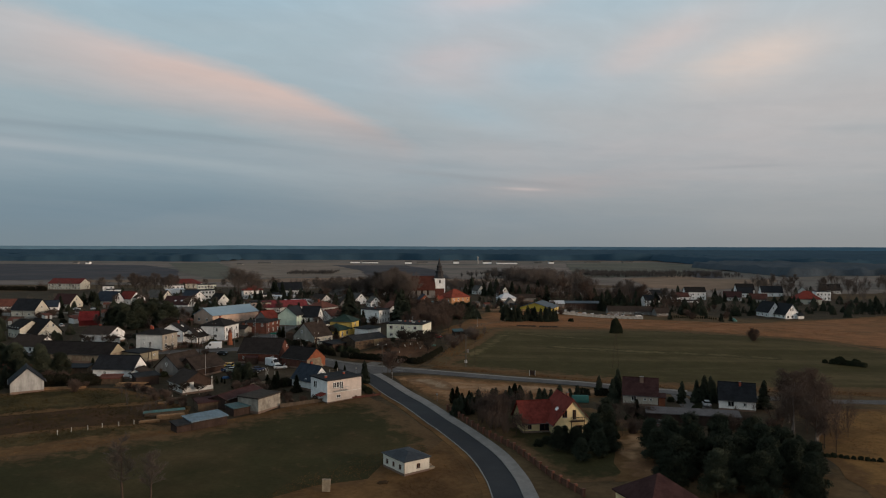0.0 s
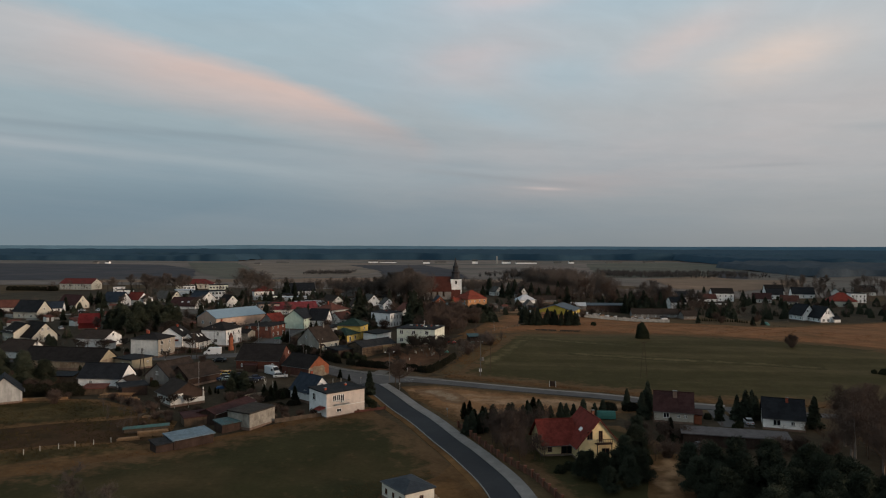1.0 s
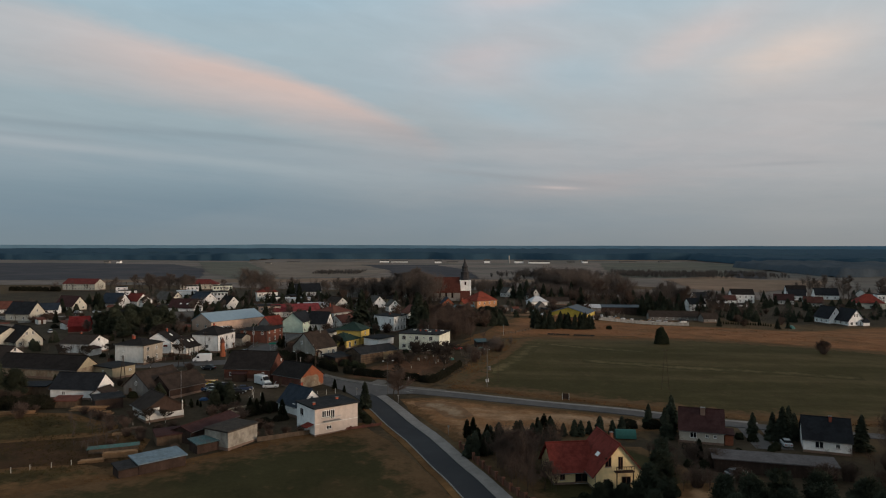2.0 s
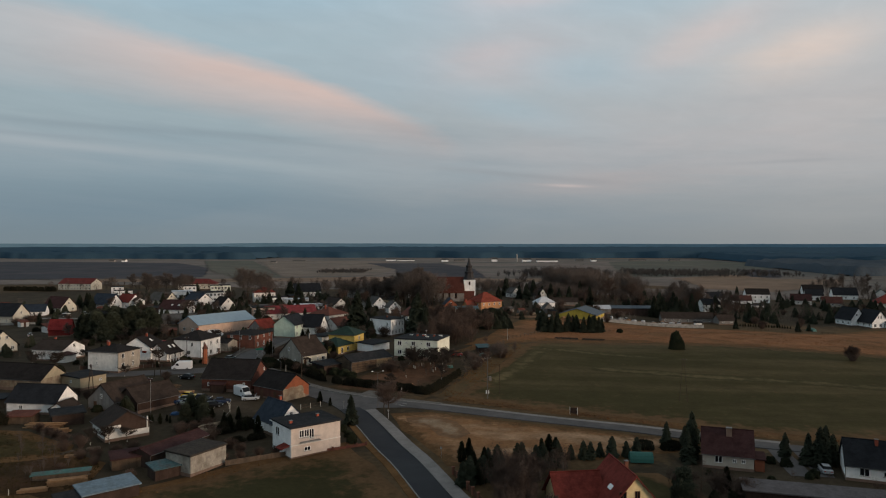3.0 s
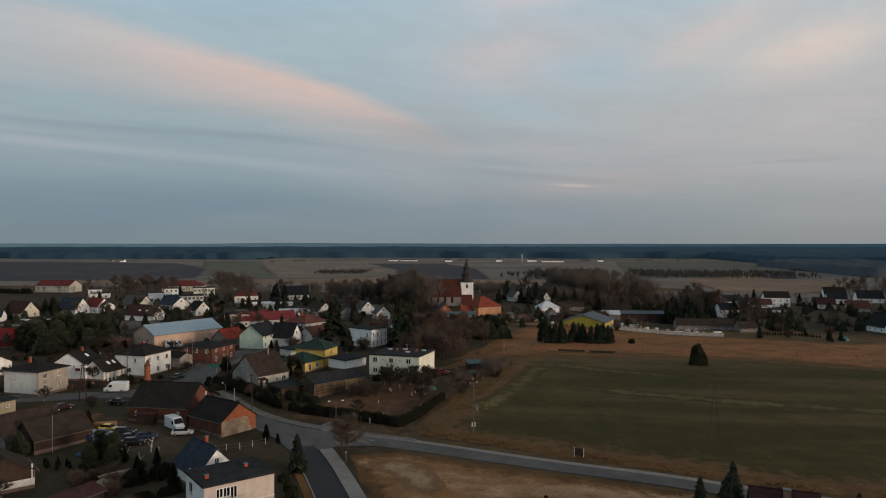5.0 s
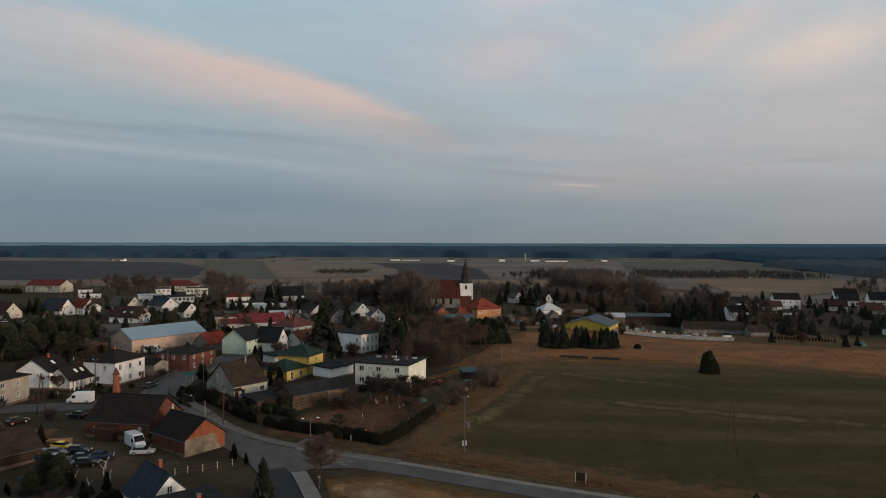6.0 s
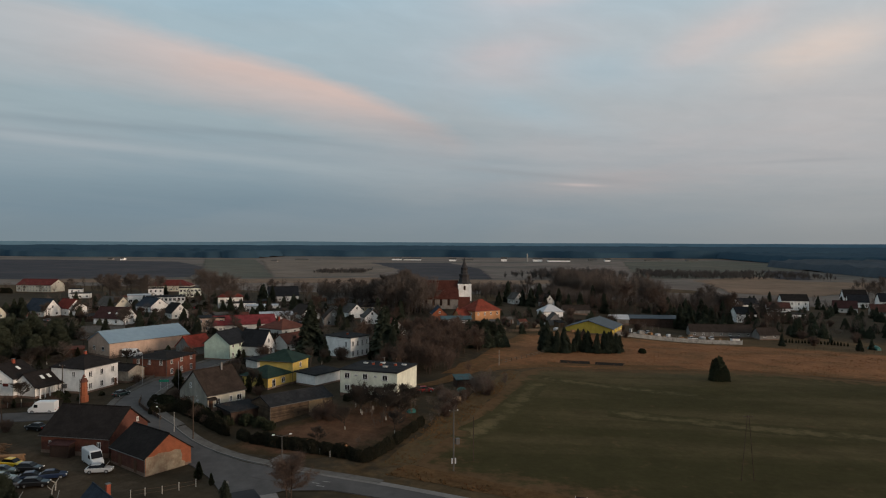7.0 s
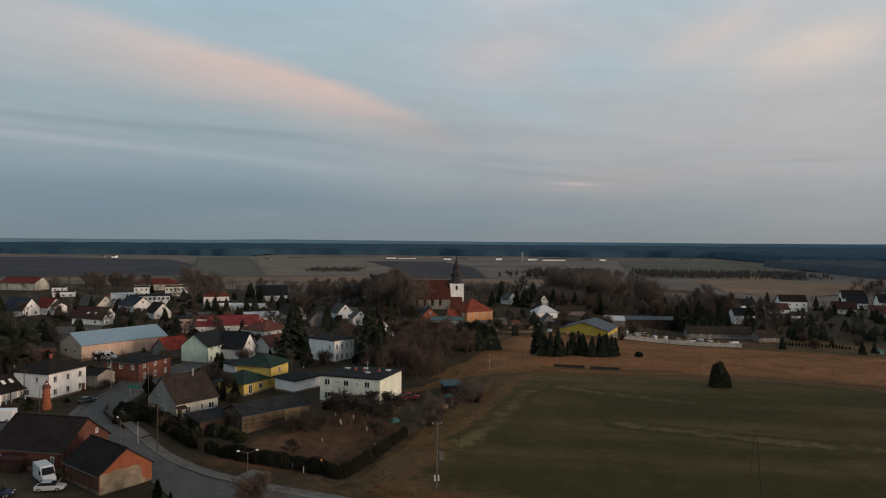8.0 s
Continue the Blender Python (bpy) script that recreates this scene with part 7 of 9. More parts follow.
for x, y, s in ((58.9, 178.6, 0.5), (63.4, 178.8, 0.48)):
    SPRUCES.put(x, y, s, spin(), "dark spruce beside a drive")
DARKTREES.put(61.0, 178.4, 0.85, 0, "broad dark evergreen beside a drive")
for x, y in ((-123.5, 181.5), (-119.5, 182), (-115.5, 182.6), (-111.5, 183.3), (-107.6, 184), (-104.6, 184.6)):
    TALLHEDGE.put(x, y, 1.05, 10, "", "hedges")
for x, y, s in ((-124, 194, 0.9), (-119, 196, 0.8), (-128, 199, 1.0), (-133, 197, 1.0), (-137, 201, 1.0), (-123, 201, 0.7), (-130, 192, 0.85), (-137, 193, 0.9), (-142, 197, 1.0), (-126, 189, 0.7), (-143, 205, 0.9)):
    PINES.put(x, y, s, spin(), "broad dark evergreen behind a garden")
# evergreen clumps on the west side
for x, y, s in ((-154, 297, 1.15), (-149, 296, 1.2), (-144, 299, 1.2), (-148, 304, 1.35), (-142, 309, 1.3), (-150, 311, 1.3), (-154, 305, 1.25), (-138, 314, 1.1), (-146, 316, 1.25), (-136, 306, 1.05), (-140, 302, 1.2), (-157, 300, 1.0),
                (-133, 311, 0.95), (-141, 320, 1.1), (-152, 318, 1.1), (-145, 293, 0.95), (-134, 300, 0.85), (-157, 312, 1.0)):
    PINES.put(x, y, s, spin(), "dense dark evergreen in a clump", "evergreens in a clump")
for x, y, s in ((-149, 340, 0.6), (-133, 188, 0.55), (-138, 186, 0.6), (-128, 184, 0.5), (-142, 190, 0.6), (-134, 178, 0.5), (-146, 182, 0.6), (-228, 420, 0.8), (-232, 424, 0.8), (-240, 430, 0.7), (-195, 440, 0.7), (-224, 416, 0.7), (-186, 262, 0.5), (-192, 258, 0.6),
                (-228, 561, 0.7), (-137, 503, 1.0), (-140, 508, 0.9), (-133, 507, 0.9), (-128, 432, 0.8), (-124, 436, 0.7), (-131, 430, 0.7), (-120, 426, 0.7), (-64, 396, 0.8), (-44, 400, 0.7), (-40, 410, 0.9), (-38, 398, 0.8), (-204, 280, 0.6), (-120, 345, 0.6)):
    SPRUCES.put(x, y, s, spin())
hedge([(-392, 571), (-372, 570), (-346, 566)], 1.3, group="hedges", stock=TALLHEDGE)
for x, y, s in ((-260, 548, 1.3), (-268, 560, 1.4), (-250, 555, 1.5), (-240, 550, 1.2), (-232, 540, 1.4), (-292, 552, 1.1), (-245, 530, 1.1)):
    BARE.put(x, y, s, spin(), "tall leafless tree with a wide crown")
WIDETREES.put(-149, 454, 1.1, 20)
WIDETREES.put(-139, 458, 0.95, 120)
for x, y, s in ((-47, 461, 1.05), (-56, 470, 0.9), (-41, 450, 0.85)):
    BIGTREES.put(x, y, s, spin(), "large leafless tree beside the church", "trees round the church")
# the wood round the church and behind the village
for x, y, s in ((-44, 462, 1.8), (-48, 455, 1.7), (-40, 452, 1.6), (-52, 468, 1.7), (-58, 474, 1.5), (-64, 480, 1.4), (-46, 478, 1.6), (-70, 470, 1.2), (-54, 448, 1.4), (-38, 440, 1.2), (-43, 470, 1.7), (-50, 461, 1.8), (-47, 447, 1.5), (-36, 447, 1.4)):
    BARE.put(x, y, s, spin(), "tall leafless tree in the churchyard", "trees round the church")
for x, y, s in ((-20, 328, 0.9), (-16, 333, 1.0), (-12, 327, 0.9), (-8, 335, 1.0), (-14, 343, 1.0), (-22, 340, 1.0), (-27, 335, 1.0), (-6, 326, 0.8), (-2, 332, 0.9), (-18, 350, 1.0), (-10, 352, 1.0), (-26, 350, 0.9), (-20, 320, 0.8), (-14, 318, 0.7), (-8, 316, 0.7)):
    RUSSET.put(x, y, s, spin())
for x, y, s in ((-4, 366, 0.8), (-1, 363, 0.85), (2, 367, 0.75), (-7, 369, 0.7), (-10, 364, 0.7), (5, 371, 0.6), (1, 373, 0.7)):
    PINES.put(x, y, s, spin(), "dark bushy pine behind a garden")
for i in range(14):
    SPRUCES.put(R.uniform(0, 60), R.uniform(478, 520), R.uniform(0.6, 1.1), spin(), "", "evergreens behind the church")
for i in range(16):
    x = R.uniform(-5, 150)
    BARE.put(x, R.uniform(500, 600) - 0.15 * x, R.uniform(0.9, 1.6), spin(), "", "leafless wood behind the village")
for i in range(8):
    RUSSET.put(R.uniform(10, 150), R.uniform(475, 620), R.uniform(0.9, 1.6), spin(), "", "leafless wood behind the village")
for i in range(10):
    BARE.put(R.uniform(-130, -20), R.uniform(520, 620), R.uniform(0.8, 1.4), spin(), "", "leafless wood behind the village")
for i in range(8):
    BARE.put(R.uniform(-330, -150), R.uniform(560, 640), R.uniform(0.7, 1.2), spin(), "", "trees behind the western gardens")
for i in range(26):
    x, y = R.uniform(86, 140), R.uniform(446, 500)
    if not (y < 490 and 112 < x < 136):
        SPRUCES.put(x, y, R.uniform(0.6, 1.1), spin(), "", "evergreens between eastern gardens")
for x, y, s in ((138, 432, 0.75), (141, 436, 0.8), (146, 436, 0.6), (120, 400, 0.45), (148, 420, 0.3), (146, 391, 0.45), (155, 400, 0.4)):
    SPRUCES.put(x, y, s, spin())
for i in range(72):
    DARKTREES.put(R.uniform(160, 330), R.uniform(452, 545), R.uniform(0.6, 1.3), spin(), "", "evergreens between eastern gardens")
for i in range(34):
    x, y = R.uniform(92, 160), R.uniform(440, 505)
    if not (y < 490 and 112 < x < 136):
        DARKTREES.put(x, y, R.uniform(0.6, 1.2), spin(), "", "evergreens between eastern gardens")
for i in range(26):
    TWIGGY.put(R.uniform(130, 300), R.uniform(440, 540), R.uniform(0.9, 1.7), spin())
for i in range(12):
    BARE.put(R.uniform(290, 520), R.uniform(560, 760), R.uniform(0.8, 1.4), spin(), "", "wood east of the village")
# garden shrubs and small trees scattered between the western houses
for i in range(70):
    x, y = R.uniform(-260, -95), R.uniform(330, 520)
    (TWIGGY if i % 3 else SHRUBS).put(x, y, R.uniform(0.8, 1.5), spin())
for i in range(12):
    BARE.put(R.uniform(-250, -60), R.uniform(340, 520), R.uniform(0.5, 0.8), spin())
for x, y, k in ((-186, 268, 1.0), (-190, 272, 1.2), (-184, 276, 1.0), (-180, 260, 0.8), (-172, 259, 0.6), (-160, 262, 0.7), (-156, 258, 0.6), (-193, 265, 1.1), (-164, 280, 0.8), (-182, 286, 1.0), (-188, 282, 1.0)):
    DARKTREES.put(x, y, k, spin(), "dark evergreen beside a western garden")
row(THUJAS, (123, 412), (150, 408), 22, 0.35, 0.45, "small clipped thuja in a hedge row", "thujas in a hedge row", 0.15)

for x, y in ((-74.5, 193.0), (-73, 193.8), (-71.6, 194.2), (-72.2, 192.4), (-70.4, 193.2), (-75.6, 194.0)):
    THUJAS.put(x, y, R.uniform(0.35, 0.5), spin(), "small dark thuja in a garden bed")
for x, y, s in ((-68.6, 199.5, 0.55), (-65.2, 198.0, 0.6), (-66.8, 193.4, 0.5), (-63.6, 194.6, 0.45)):
    PINES.put(x, y, s, spin(), "dense dark evergreen in a yard")

# ---------------------------------------------------------------- vehicles
CARPAINT = {}


def paint_of(name, rgb):
    if name not in CARPAINT:
        CARPAINT[name] = paint(name, rgb)
    return CARPAINT[name]


def loft(bm, sections):
    """Skin between outlines of equal length, closed at both ends."""
    prev = None
    for sec in sections:
        ring = [bm.verts.new(p) for p in sec]
        if prev:
            n = len(ring)
            for i in range(n):
                bm.faces.new((prev[i], prev[(i + 1) % n], ring[(i + 1) % n], ring[i]))
        else:
            bm.faces.new(ring[::-1])
        prev = ring
    bm.faces.new(prev)
    bmesh.ops.recalc_face_normals(bm, faces=bm.faces[:])


WHEELS = {}


def add_wheels(ob, xs, half, r):
    if r not in WHEELS:
        bm = bmesh.new()
        tube(bm, (0, -0.1, 0), (0, 0.1, 0), r, r, 14)
        tyre = bpy.data.meshes.new("wheel")
        bm.to_mesh(tyre)
        bm.free()
        tyre.materials.append(BLACKRUBBER)
        bm = bmesh.new()
        tube(bm, (0, -0.115, 0), (0, 0.115, 0), r * 0.6, r * 0.6, 10)
        rim = bpy.data.meshes.new("rim")
        bm.to_mesh(rim)
        bm.free()
        rim.materials.append(METAL)
        WHEELS[r] = (tyre, rim)
    tyre, rim = WHEELS[r]
    for x in xs:
        for s in (-1, 1):
            wh = share("wheel", tyre, ob, pose(x, s * half, r))
            share("rim", rim, wh, Matrix())


def lights(ob, x0, x1, half, z):
    for x, mat, nm in ((x1, FRAMEWHITE, "headlight"), (x0, paint_of("lamp_red", (0.35, 0.02, 0.015)), "tail_light")):
        for s in (-1, 1):
            bm = bmesh.new()
            box(bm, x - 0.05, x + 0.05, s * half - 0.17, s * half + 0.17, z - 0.08, z + 0.08)
            part(nm, bm, mat, ob)


def car(x, y, turn, colour, rgb, label, lift=0.13, estate=0.0, name="car"):
    ob = tagged(new(name), label, "car", "parked cars")
    mat = paint_of(colour, rgb)
    L, W = 4.2, 1.72

    def sec(px, half, z0, z1):
        return [(px, -half, z0 + 0.08), (px, -half + 0.08, z0), (px, half - 0.08, z0), (px, half, z0 + 0.08), (px, half, z1 - 0.14), (px, half - 0.14, z1), (px, -half + 0.14, z1), (px, -half, z1 - 0.14)]

    bm = bmesh.new()
    loft(bm, [sec(-2.1, 0.74, 0.32, 0.84), sec(-1.9, 0.84, 0.24, 0.95), sec(-0.6, 0.86, 0.22, 0.96), sec(0.75, 0.86, 0.22, 0.94), sec(1.75, 0.83, 0.24, 0.80), sec(2.1, 0.72, 0.32, 0.66)])
    part("body", bm, mat, ob)
    bm = bmesh.new()
    a, b = -1.75 - 0.2 * estate, -1.15 - 0.55 * estate
    loft(bm, [[(a, -0.74, 0.93), (a, 0.74, 0.93), (b, 0.58, 1.38), (b, -0.58, 1.38)], [(1.0, -0.76, 0.93), (1.0, 0.76, 0.93), (0.25, 0.6, 1.40), (0.25, -0.6, 1.40)]])
    part("cabin_glass", bm, GLASS, ob)
    bm = bmesh.new()
    loft(bm, [[(b - 0.06, -0.6, 1.37), (b - 0.06, 0.6, 1.37), (b + 0.1, 0.5, 1.45), (b + 0.1, -0.5, 1.45)], [(0.3, -0.62, 1.39), (0.3, 0.62, 1.39), (0.1, 0.5, 1.46), (0.1, -0.5, 1.46)]])
    part("car_roof", bm, mat, ob)
    add_wheels(ob, (-1.3, 1.3), 0.77, 0.31)
    lights(ob, -2.07, 2.05, 0.55, 0.66)
    ob.matrix_basis = pose(x, y, gz(x, y) + lift, 0, 0, turn)
    return ob


def van(x, y, turn, label, lift=0.13):
    ob = tagged(new("van"), label, "van", "parked vans")
    mat = paint_of("van_white", (0.62, 0.63, 0.64))

    def sec(px, half, z0, z1, top):
        return [(px, -half, z0), (px, half, z0), (px, half, z1), (px, top, z1 + 0.18), (px, -top, z1 + 0.18), (px, -half, z1)]

    bm = bmesh.new()
    loft(bm, [sec(-2.8, 0.96, 0.35, 2.32, 0.84), sec(-2.72, 1.0, 0.3, 2.38, 0.9), sec(1.0, 1.0, 0.3, 2.38, 0.9), sec(1.3, 1.0, 0.3, 2.28, 0.88), sec(2.05, 0.98, 0.3, 1.22, 0.86), sec(2.6, 0.95, 0.3, 1.02, 0.82), sec(2.82, 0.88, 0.38, 0.72, 0.76)])
    part("body", bm, mat, ob)
    bm = bmesh.new()
    loft(bm, [[(1.36, -0.84, 2.38), (1.36, 0.84, 2.38), (1.42, 0.84, 2.40), (1.42, -0.84, 2.40)], [(2.04, -0.9, 1.44), (2.04, 0.9, 1.44), (2.12, 0.9, 1.46), (2.12, -0.9, 1.46)]])
    part("windscreen", bm, GLASS, ob)
    for s in (-1, 1):
        bm = bmesh.new()
        box(bm, 0.7, 1.5, s * 0.985 - 0.03, s * 0.985 + 0.03, 1.3, 1.95)
        part("side_window", bm, GLASS, ob)
    bm = bmesh.new()
    box(bm, 2.55, 2.82, -0.9, 0.9, 0.32, 0.55)
    part("bumper", bm, BLACKRUBBER, ob)
    add_wheels(ob, (-1.7, 1.85), 0.9, 0.36)
    lights(ob, -2.78, 2.72, 0.7, 0.85)
    ob.matrix_basis = pose(x, y, gz(x, y) + lift, 0, 0, turn)
    return ob


van(-91.5, 244.0, 190, "white panel van parked in front of a shop", 0.14)
van(-62.8, 216.6, -40, "white panel van parked in a yard", 0.1)
van(-108.2, 308.7, 10, "white panel van beside a store", 0.1)
broken = car(-59.4, 213.0, 15, "silver", (0.40, 0.41, 0.42), "silver car with its bonnet raised in a yard", 0.1)
bm = bmesh.new()
slab(bm, [(0.95, -0.7, 0.98), (0.95, 0.7, 0.98), (1.55, 0.62, 1.78), (1.55, -0.62, 1.78)], 0.04)
bmesh.ops.recalc_face_normals(bm, faces=bm.faces[:])
part("bonnet", bm, paint_of("silver", (0.40, 0.41, 0.42)), broken, "raised silver bonnet")
car(-75.3, 213.6, -5, "yellow", (0.62, 0.42, 0.02), "bright yellow car parked in a yard", 0.1)
for x, y, a, col, rgb in ((-68.1, 208.6, 20, "dark_blue", (0.015, 0.025, 0.055)), (-69.3, 205.7, 10, "grey", (0.12, 0.12, 0.125)), (-74.5, 210.4, 15, "green_grey", (0.06, 0.075, 0.07)), (-71.2, 212.2, 5, "black", (0.012, 0.012, 0.013)),
                          (-65.4, 209.8, 25, "dark_blue", (0.015, 0.025, 0.055)), (-72.6, 207.6, 12, "pale_green", (0.20, 0.23, 0.21)), (-78.6, 210.8, 10, "grey", (0.12, 0.12, 0.125)), (-76.8, 207.8, 8, "blue", (0.018, 0.036, 0.08)), (-66.0, 206.4, 18, "black", (0.012, 0.012, 0.013))):
    car(x, y, a, col, rgb, "old " + col.replace("_", " ") + " car in a crowded yard", 0.1, estate=0.6 if col in ("grey", "black") else 0.0)
car(-83.0, 259.6, 75, "dark_green", (0.02, 0.035, 0.035), "dark car parked at the kerb", 0.15)
car(-84.5, 232.0, 170, "black", (0.012, 0.012, 0.013), "black car standing on the open street", 0.1)
car(-94.0, 226.6, 60, "maroon", (0.022, 0.006, 0.006), "dark red car beside a house", 0.1)
car(-11.8, 270.2, 20, "red", (0.30, 0.02, 0.018), "red car beside a block of flats", 0.1)
car(60.0, 174.4, 80, "silver", (0.40, 0.41, 0.42), "silver car parked beside a bungalow", 0.1)
car(43.4, 155.2, 20, "grey", (0.12, 0.12, 0.125), "grey car standing before a shed", 0.1)


# ---------------------------------------------------------------- poles, lamps, signs
def pole(x, y, h, label, arms=1, mat=None, twin=False, box_at=0.0, r=0.12, caps=None):
    ob = tagged(new("utility_pole"), label, "pole")
    ob.matrix_basis = pose(x, y, gz(x, y), 0, 0, R.uniform(-20, 20))
    mat = mat or BARK
    for s in ((-1, 1) if twin else (0,)):
        bm = bmesh.new()
        tube(bm, (s * 1.1, 0, -0.5), (s * 0.12, 0, h), r, r * 0.75, 8)
        part("post", bm, mat, ob)
    for k in range(arms):
        bm = bmesh.new()
        z = h - 0.35 - 0.55 * k
        box(bm, -0.8, 0.8, -0.05, 0.05, z, z + 0.1)
        arm = part("crossarm", bm, mat, ob)
        for px in (-0.7, 0, 0.7):
            bm = bmesh.new()
            tube(bm, (px, 0, z + 0.1), (px, 0, z + 0.28), 0.05, 0.035, 6)
            part("insulator", bm, caps or FRAMEWHITE, arm)
    if box_at:
        bm = bmesh.new()
        box(bm, 0.35, 1.0, -0.3, 0.3, box_at, box_at + 1.0)
        box(bm, 0.1, 0.36, -0.06, 0.06, box_at + 0.7, box_at + 0.85)
        box(bm, 0.1, 0.36, -0.06, 0.06, box_at + 0.1, box_at + 0.22)
        part("transformer_box", bm, GUTTER, ob)
        for sx in (-1, 1):
            bm = bmesh.new()
            box(bm, sx * 0.3 - 0.1, sx * 0.3 + 0.1, -0.12, 0.12, 1.3, 2.2)
            part("meter_box", bm, WHITEROOF, ob, "small pale meter box")
    return ob


def street_lamp(x, y, h, turn, label, double=True):
    ob = tagged(new("street_lamp"), label, "street lamp")
    ob.matrix_basis = pose(x, y, gz(x, y), 0, 0, turn)
    bm = bmesh.new()
    tube(bm, (0, 0, -0.3), (0, 0, h), 0.09, 0.05, 8)
    part("post", bm, GUTTER, ob)
    for s in ((-1, 1) if double else (1,)):
        bm = bmesh.new()
        tube(bm, (0, 0, h - 0.1), (s * 1.2, 0, h + 0.25), 0.04, 0.035, 6)
        arm = part("arm", bm, GUTTER, ob)
        bm = bmesh.new()
        box(bm, s * 1.2 - 0.1 + 0.2 * min(s, 0), s * 1.2 + 0.3 + 0.2 * min(s, 0), -0.1, 0.1, h + 0.2, h + 0.33)
        part("lamp_head", bm, FRAMEWHITE, arm)
    return ob


pole(-51.6, 230.8, 8.5, "grey wooden utility pole by the street")
pole(-57.0, 234.0, 4.0, "pale wooden post by the street", arms=0, mat=CONCRETE, r=0.09)
pole(-0.9, 221.6, 10.6, "grey concrete pole with a transformer box beside a field", arms=1, box_at=4.6, mat=material("old_concrete", (0.085, 0.078, 0.07), spread=0.2), r=0.15)
pole(2.2, 227.0, 8.0, "thin wooden pole at a field edge", arms=0, r=0.09)
pole(48.0, 223.0, 11.0, "tall dark twin-legged wooden pole in a field", arms=1, twin=True, r=0.07, caps=GUTTER)
pole(-93.6, 233.4, 9.0, "twin-legged wooden pole on a street corner", arms=1, twin=True)
pole(-96.0, 257.0, 8.0, "wooden pole in front of a white house", arms=1, box_at=2.5)
pole(-101.0, 213.5, 7.5, "wooden pole behind a low building", arms=1, twin=True)
pole(-78.6, 200.5, 7.0, "thin pole rising beside a barn", arms=0, r=0.05, mat=METAL)
pole(5.5, 309.0, 4.5, "pale pole with a small sign at a field corner", arms=0, mat=CONCRETE, r=0.08)
pole(-84.6, 272.0, 7.5, "grey pole on the pavement", arms=0, mat=METAL, r=0.07)
pole(-70.0, 262.0, 7.5, "grey pole on the pavement", arms=0, mat=METAL, r=0.07)
street_lamp(-26.9, 209.3, 8.5, 20, "tall street lamp with two lit-looking white heads")
street_lamp(-56.0, 226.5, 7.0, 140, "street lamp with one pale head", double=False)
street_lamp(-84.5, 246.0, 7.0, 60, "street lamp with one pale head", double=False)

# the dark board by the lane
ob = tagged(new("sign_board"), "dark notice board with white posts beside a lane", "sign")
ob.matrix_basis = pose(19.2, 208.0, gz(19.2, 208.0), 0, 0, -14)
for s in (-1, 1):
    bm = bmesh.new()
    box(bm, s * 0.85 - 0.05, s * 0.85 + 0.05, -0.05, 0.05, -0.3, 1.8)
    part("post", bm, OFFWHITE, ob)
bm = bmesh.new()
box(bm, -0.79, 0.79, -0.04, 0.04, 0.35, 1.7)
part("board", bm, DARKBOARDS, ob)
# small road signs and marker posts
for x, y, lab in ((-9.0, 175.8, "round white road sign on a post"), (-23.0, 200.8, "white road sign on a post"), (-20.6, 226.0, "small orange and white marker post"), (-34.6, 206.6, "white marker post at the kerb")):
    ob = tagged(new("road_sign"), lab, "road sign")
    ob.matrix_basis = pose(x, y, gz(x, y), 0, 0, R.uniform(-30, 30))
    bm = bmesh.new()
    tube(bm, (0, 0, -0.3), (0, 0, 2.0), 0.04, 0.04, 6)
    part("post", bm, METAL, ob)
    bm = bmesh.new()
    tube(bm, (0, -0.05, 1.9), (0, -0.09, 1.9), 0.22, 0.22, 12)
    part("disc", bm, CONCRETE if "orange" not in lab else ORANGEWALL, ob)
# green place board at the bend
ob = tagged(new("sign_board"), "green direction board by the street bend", "sign")
ob.matrix_basis = pose(-75.7, 266.0, gz(-75.7, 266.0), 0, 0, 10)
for s in (-1, 1):
    bm = bmesh.new()
    tube(bm, (s * 0.8, 0, -0.3), (s * 0.8, 0, 2.6), 0.05, 0.05, 6)
    part("post", bm, METAL, ob)
bm = bmesh.new()
box(bm, -1.2, 1.2, -0.1, -0.06, 1.9, 2.5)
part("board", bm, material("sign_green", (0.02, 0.16, 0.11), rough=0.5), ob)


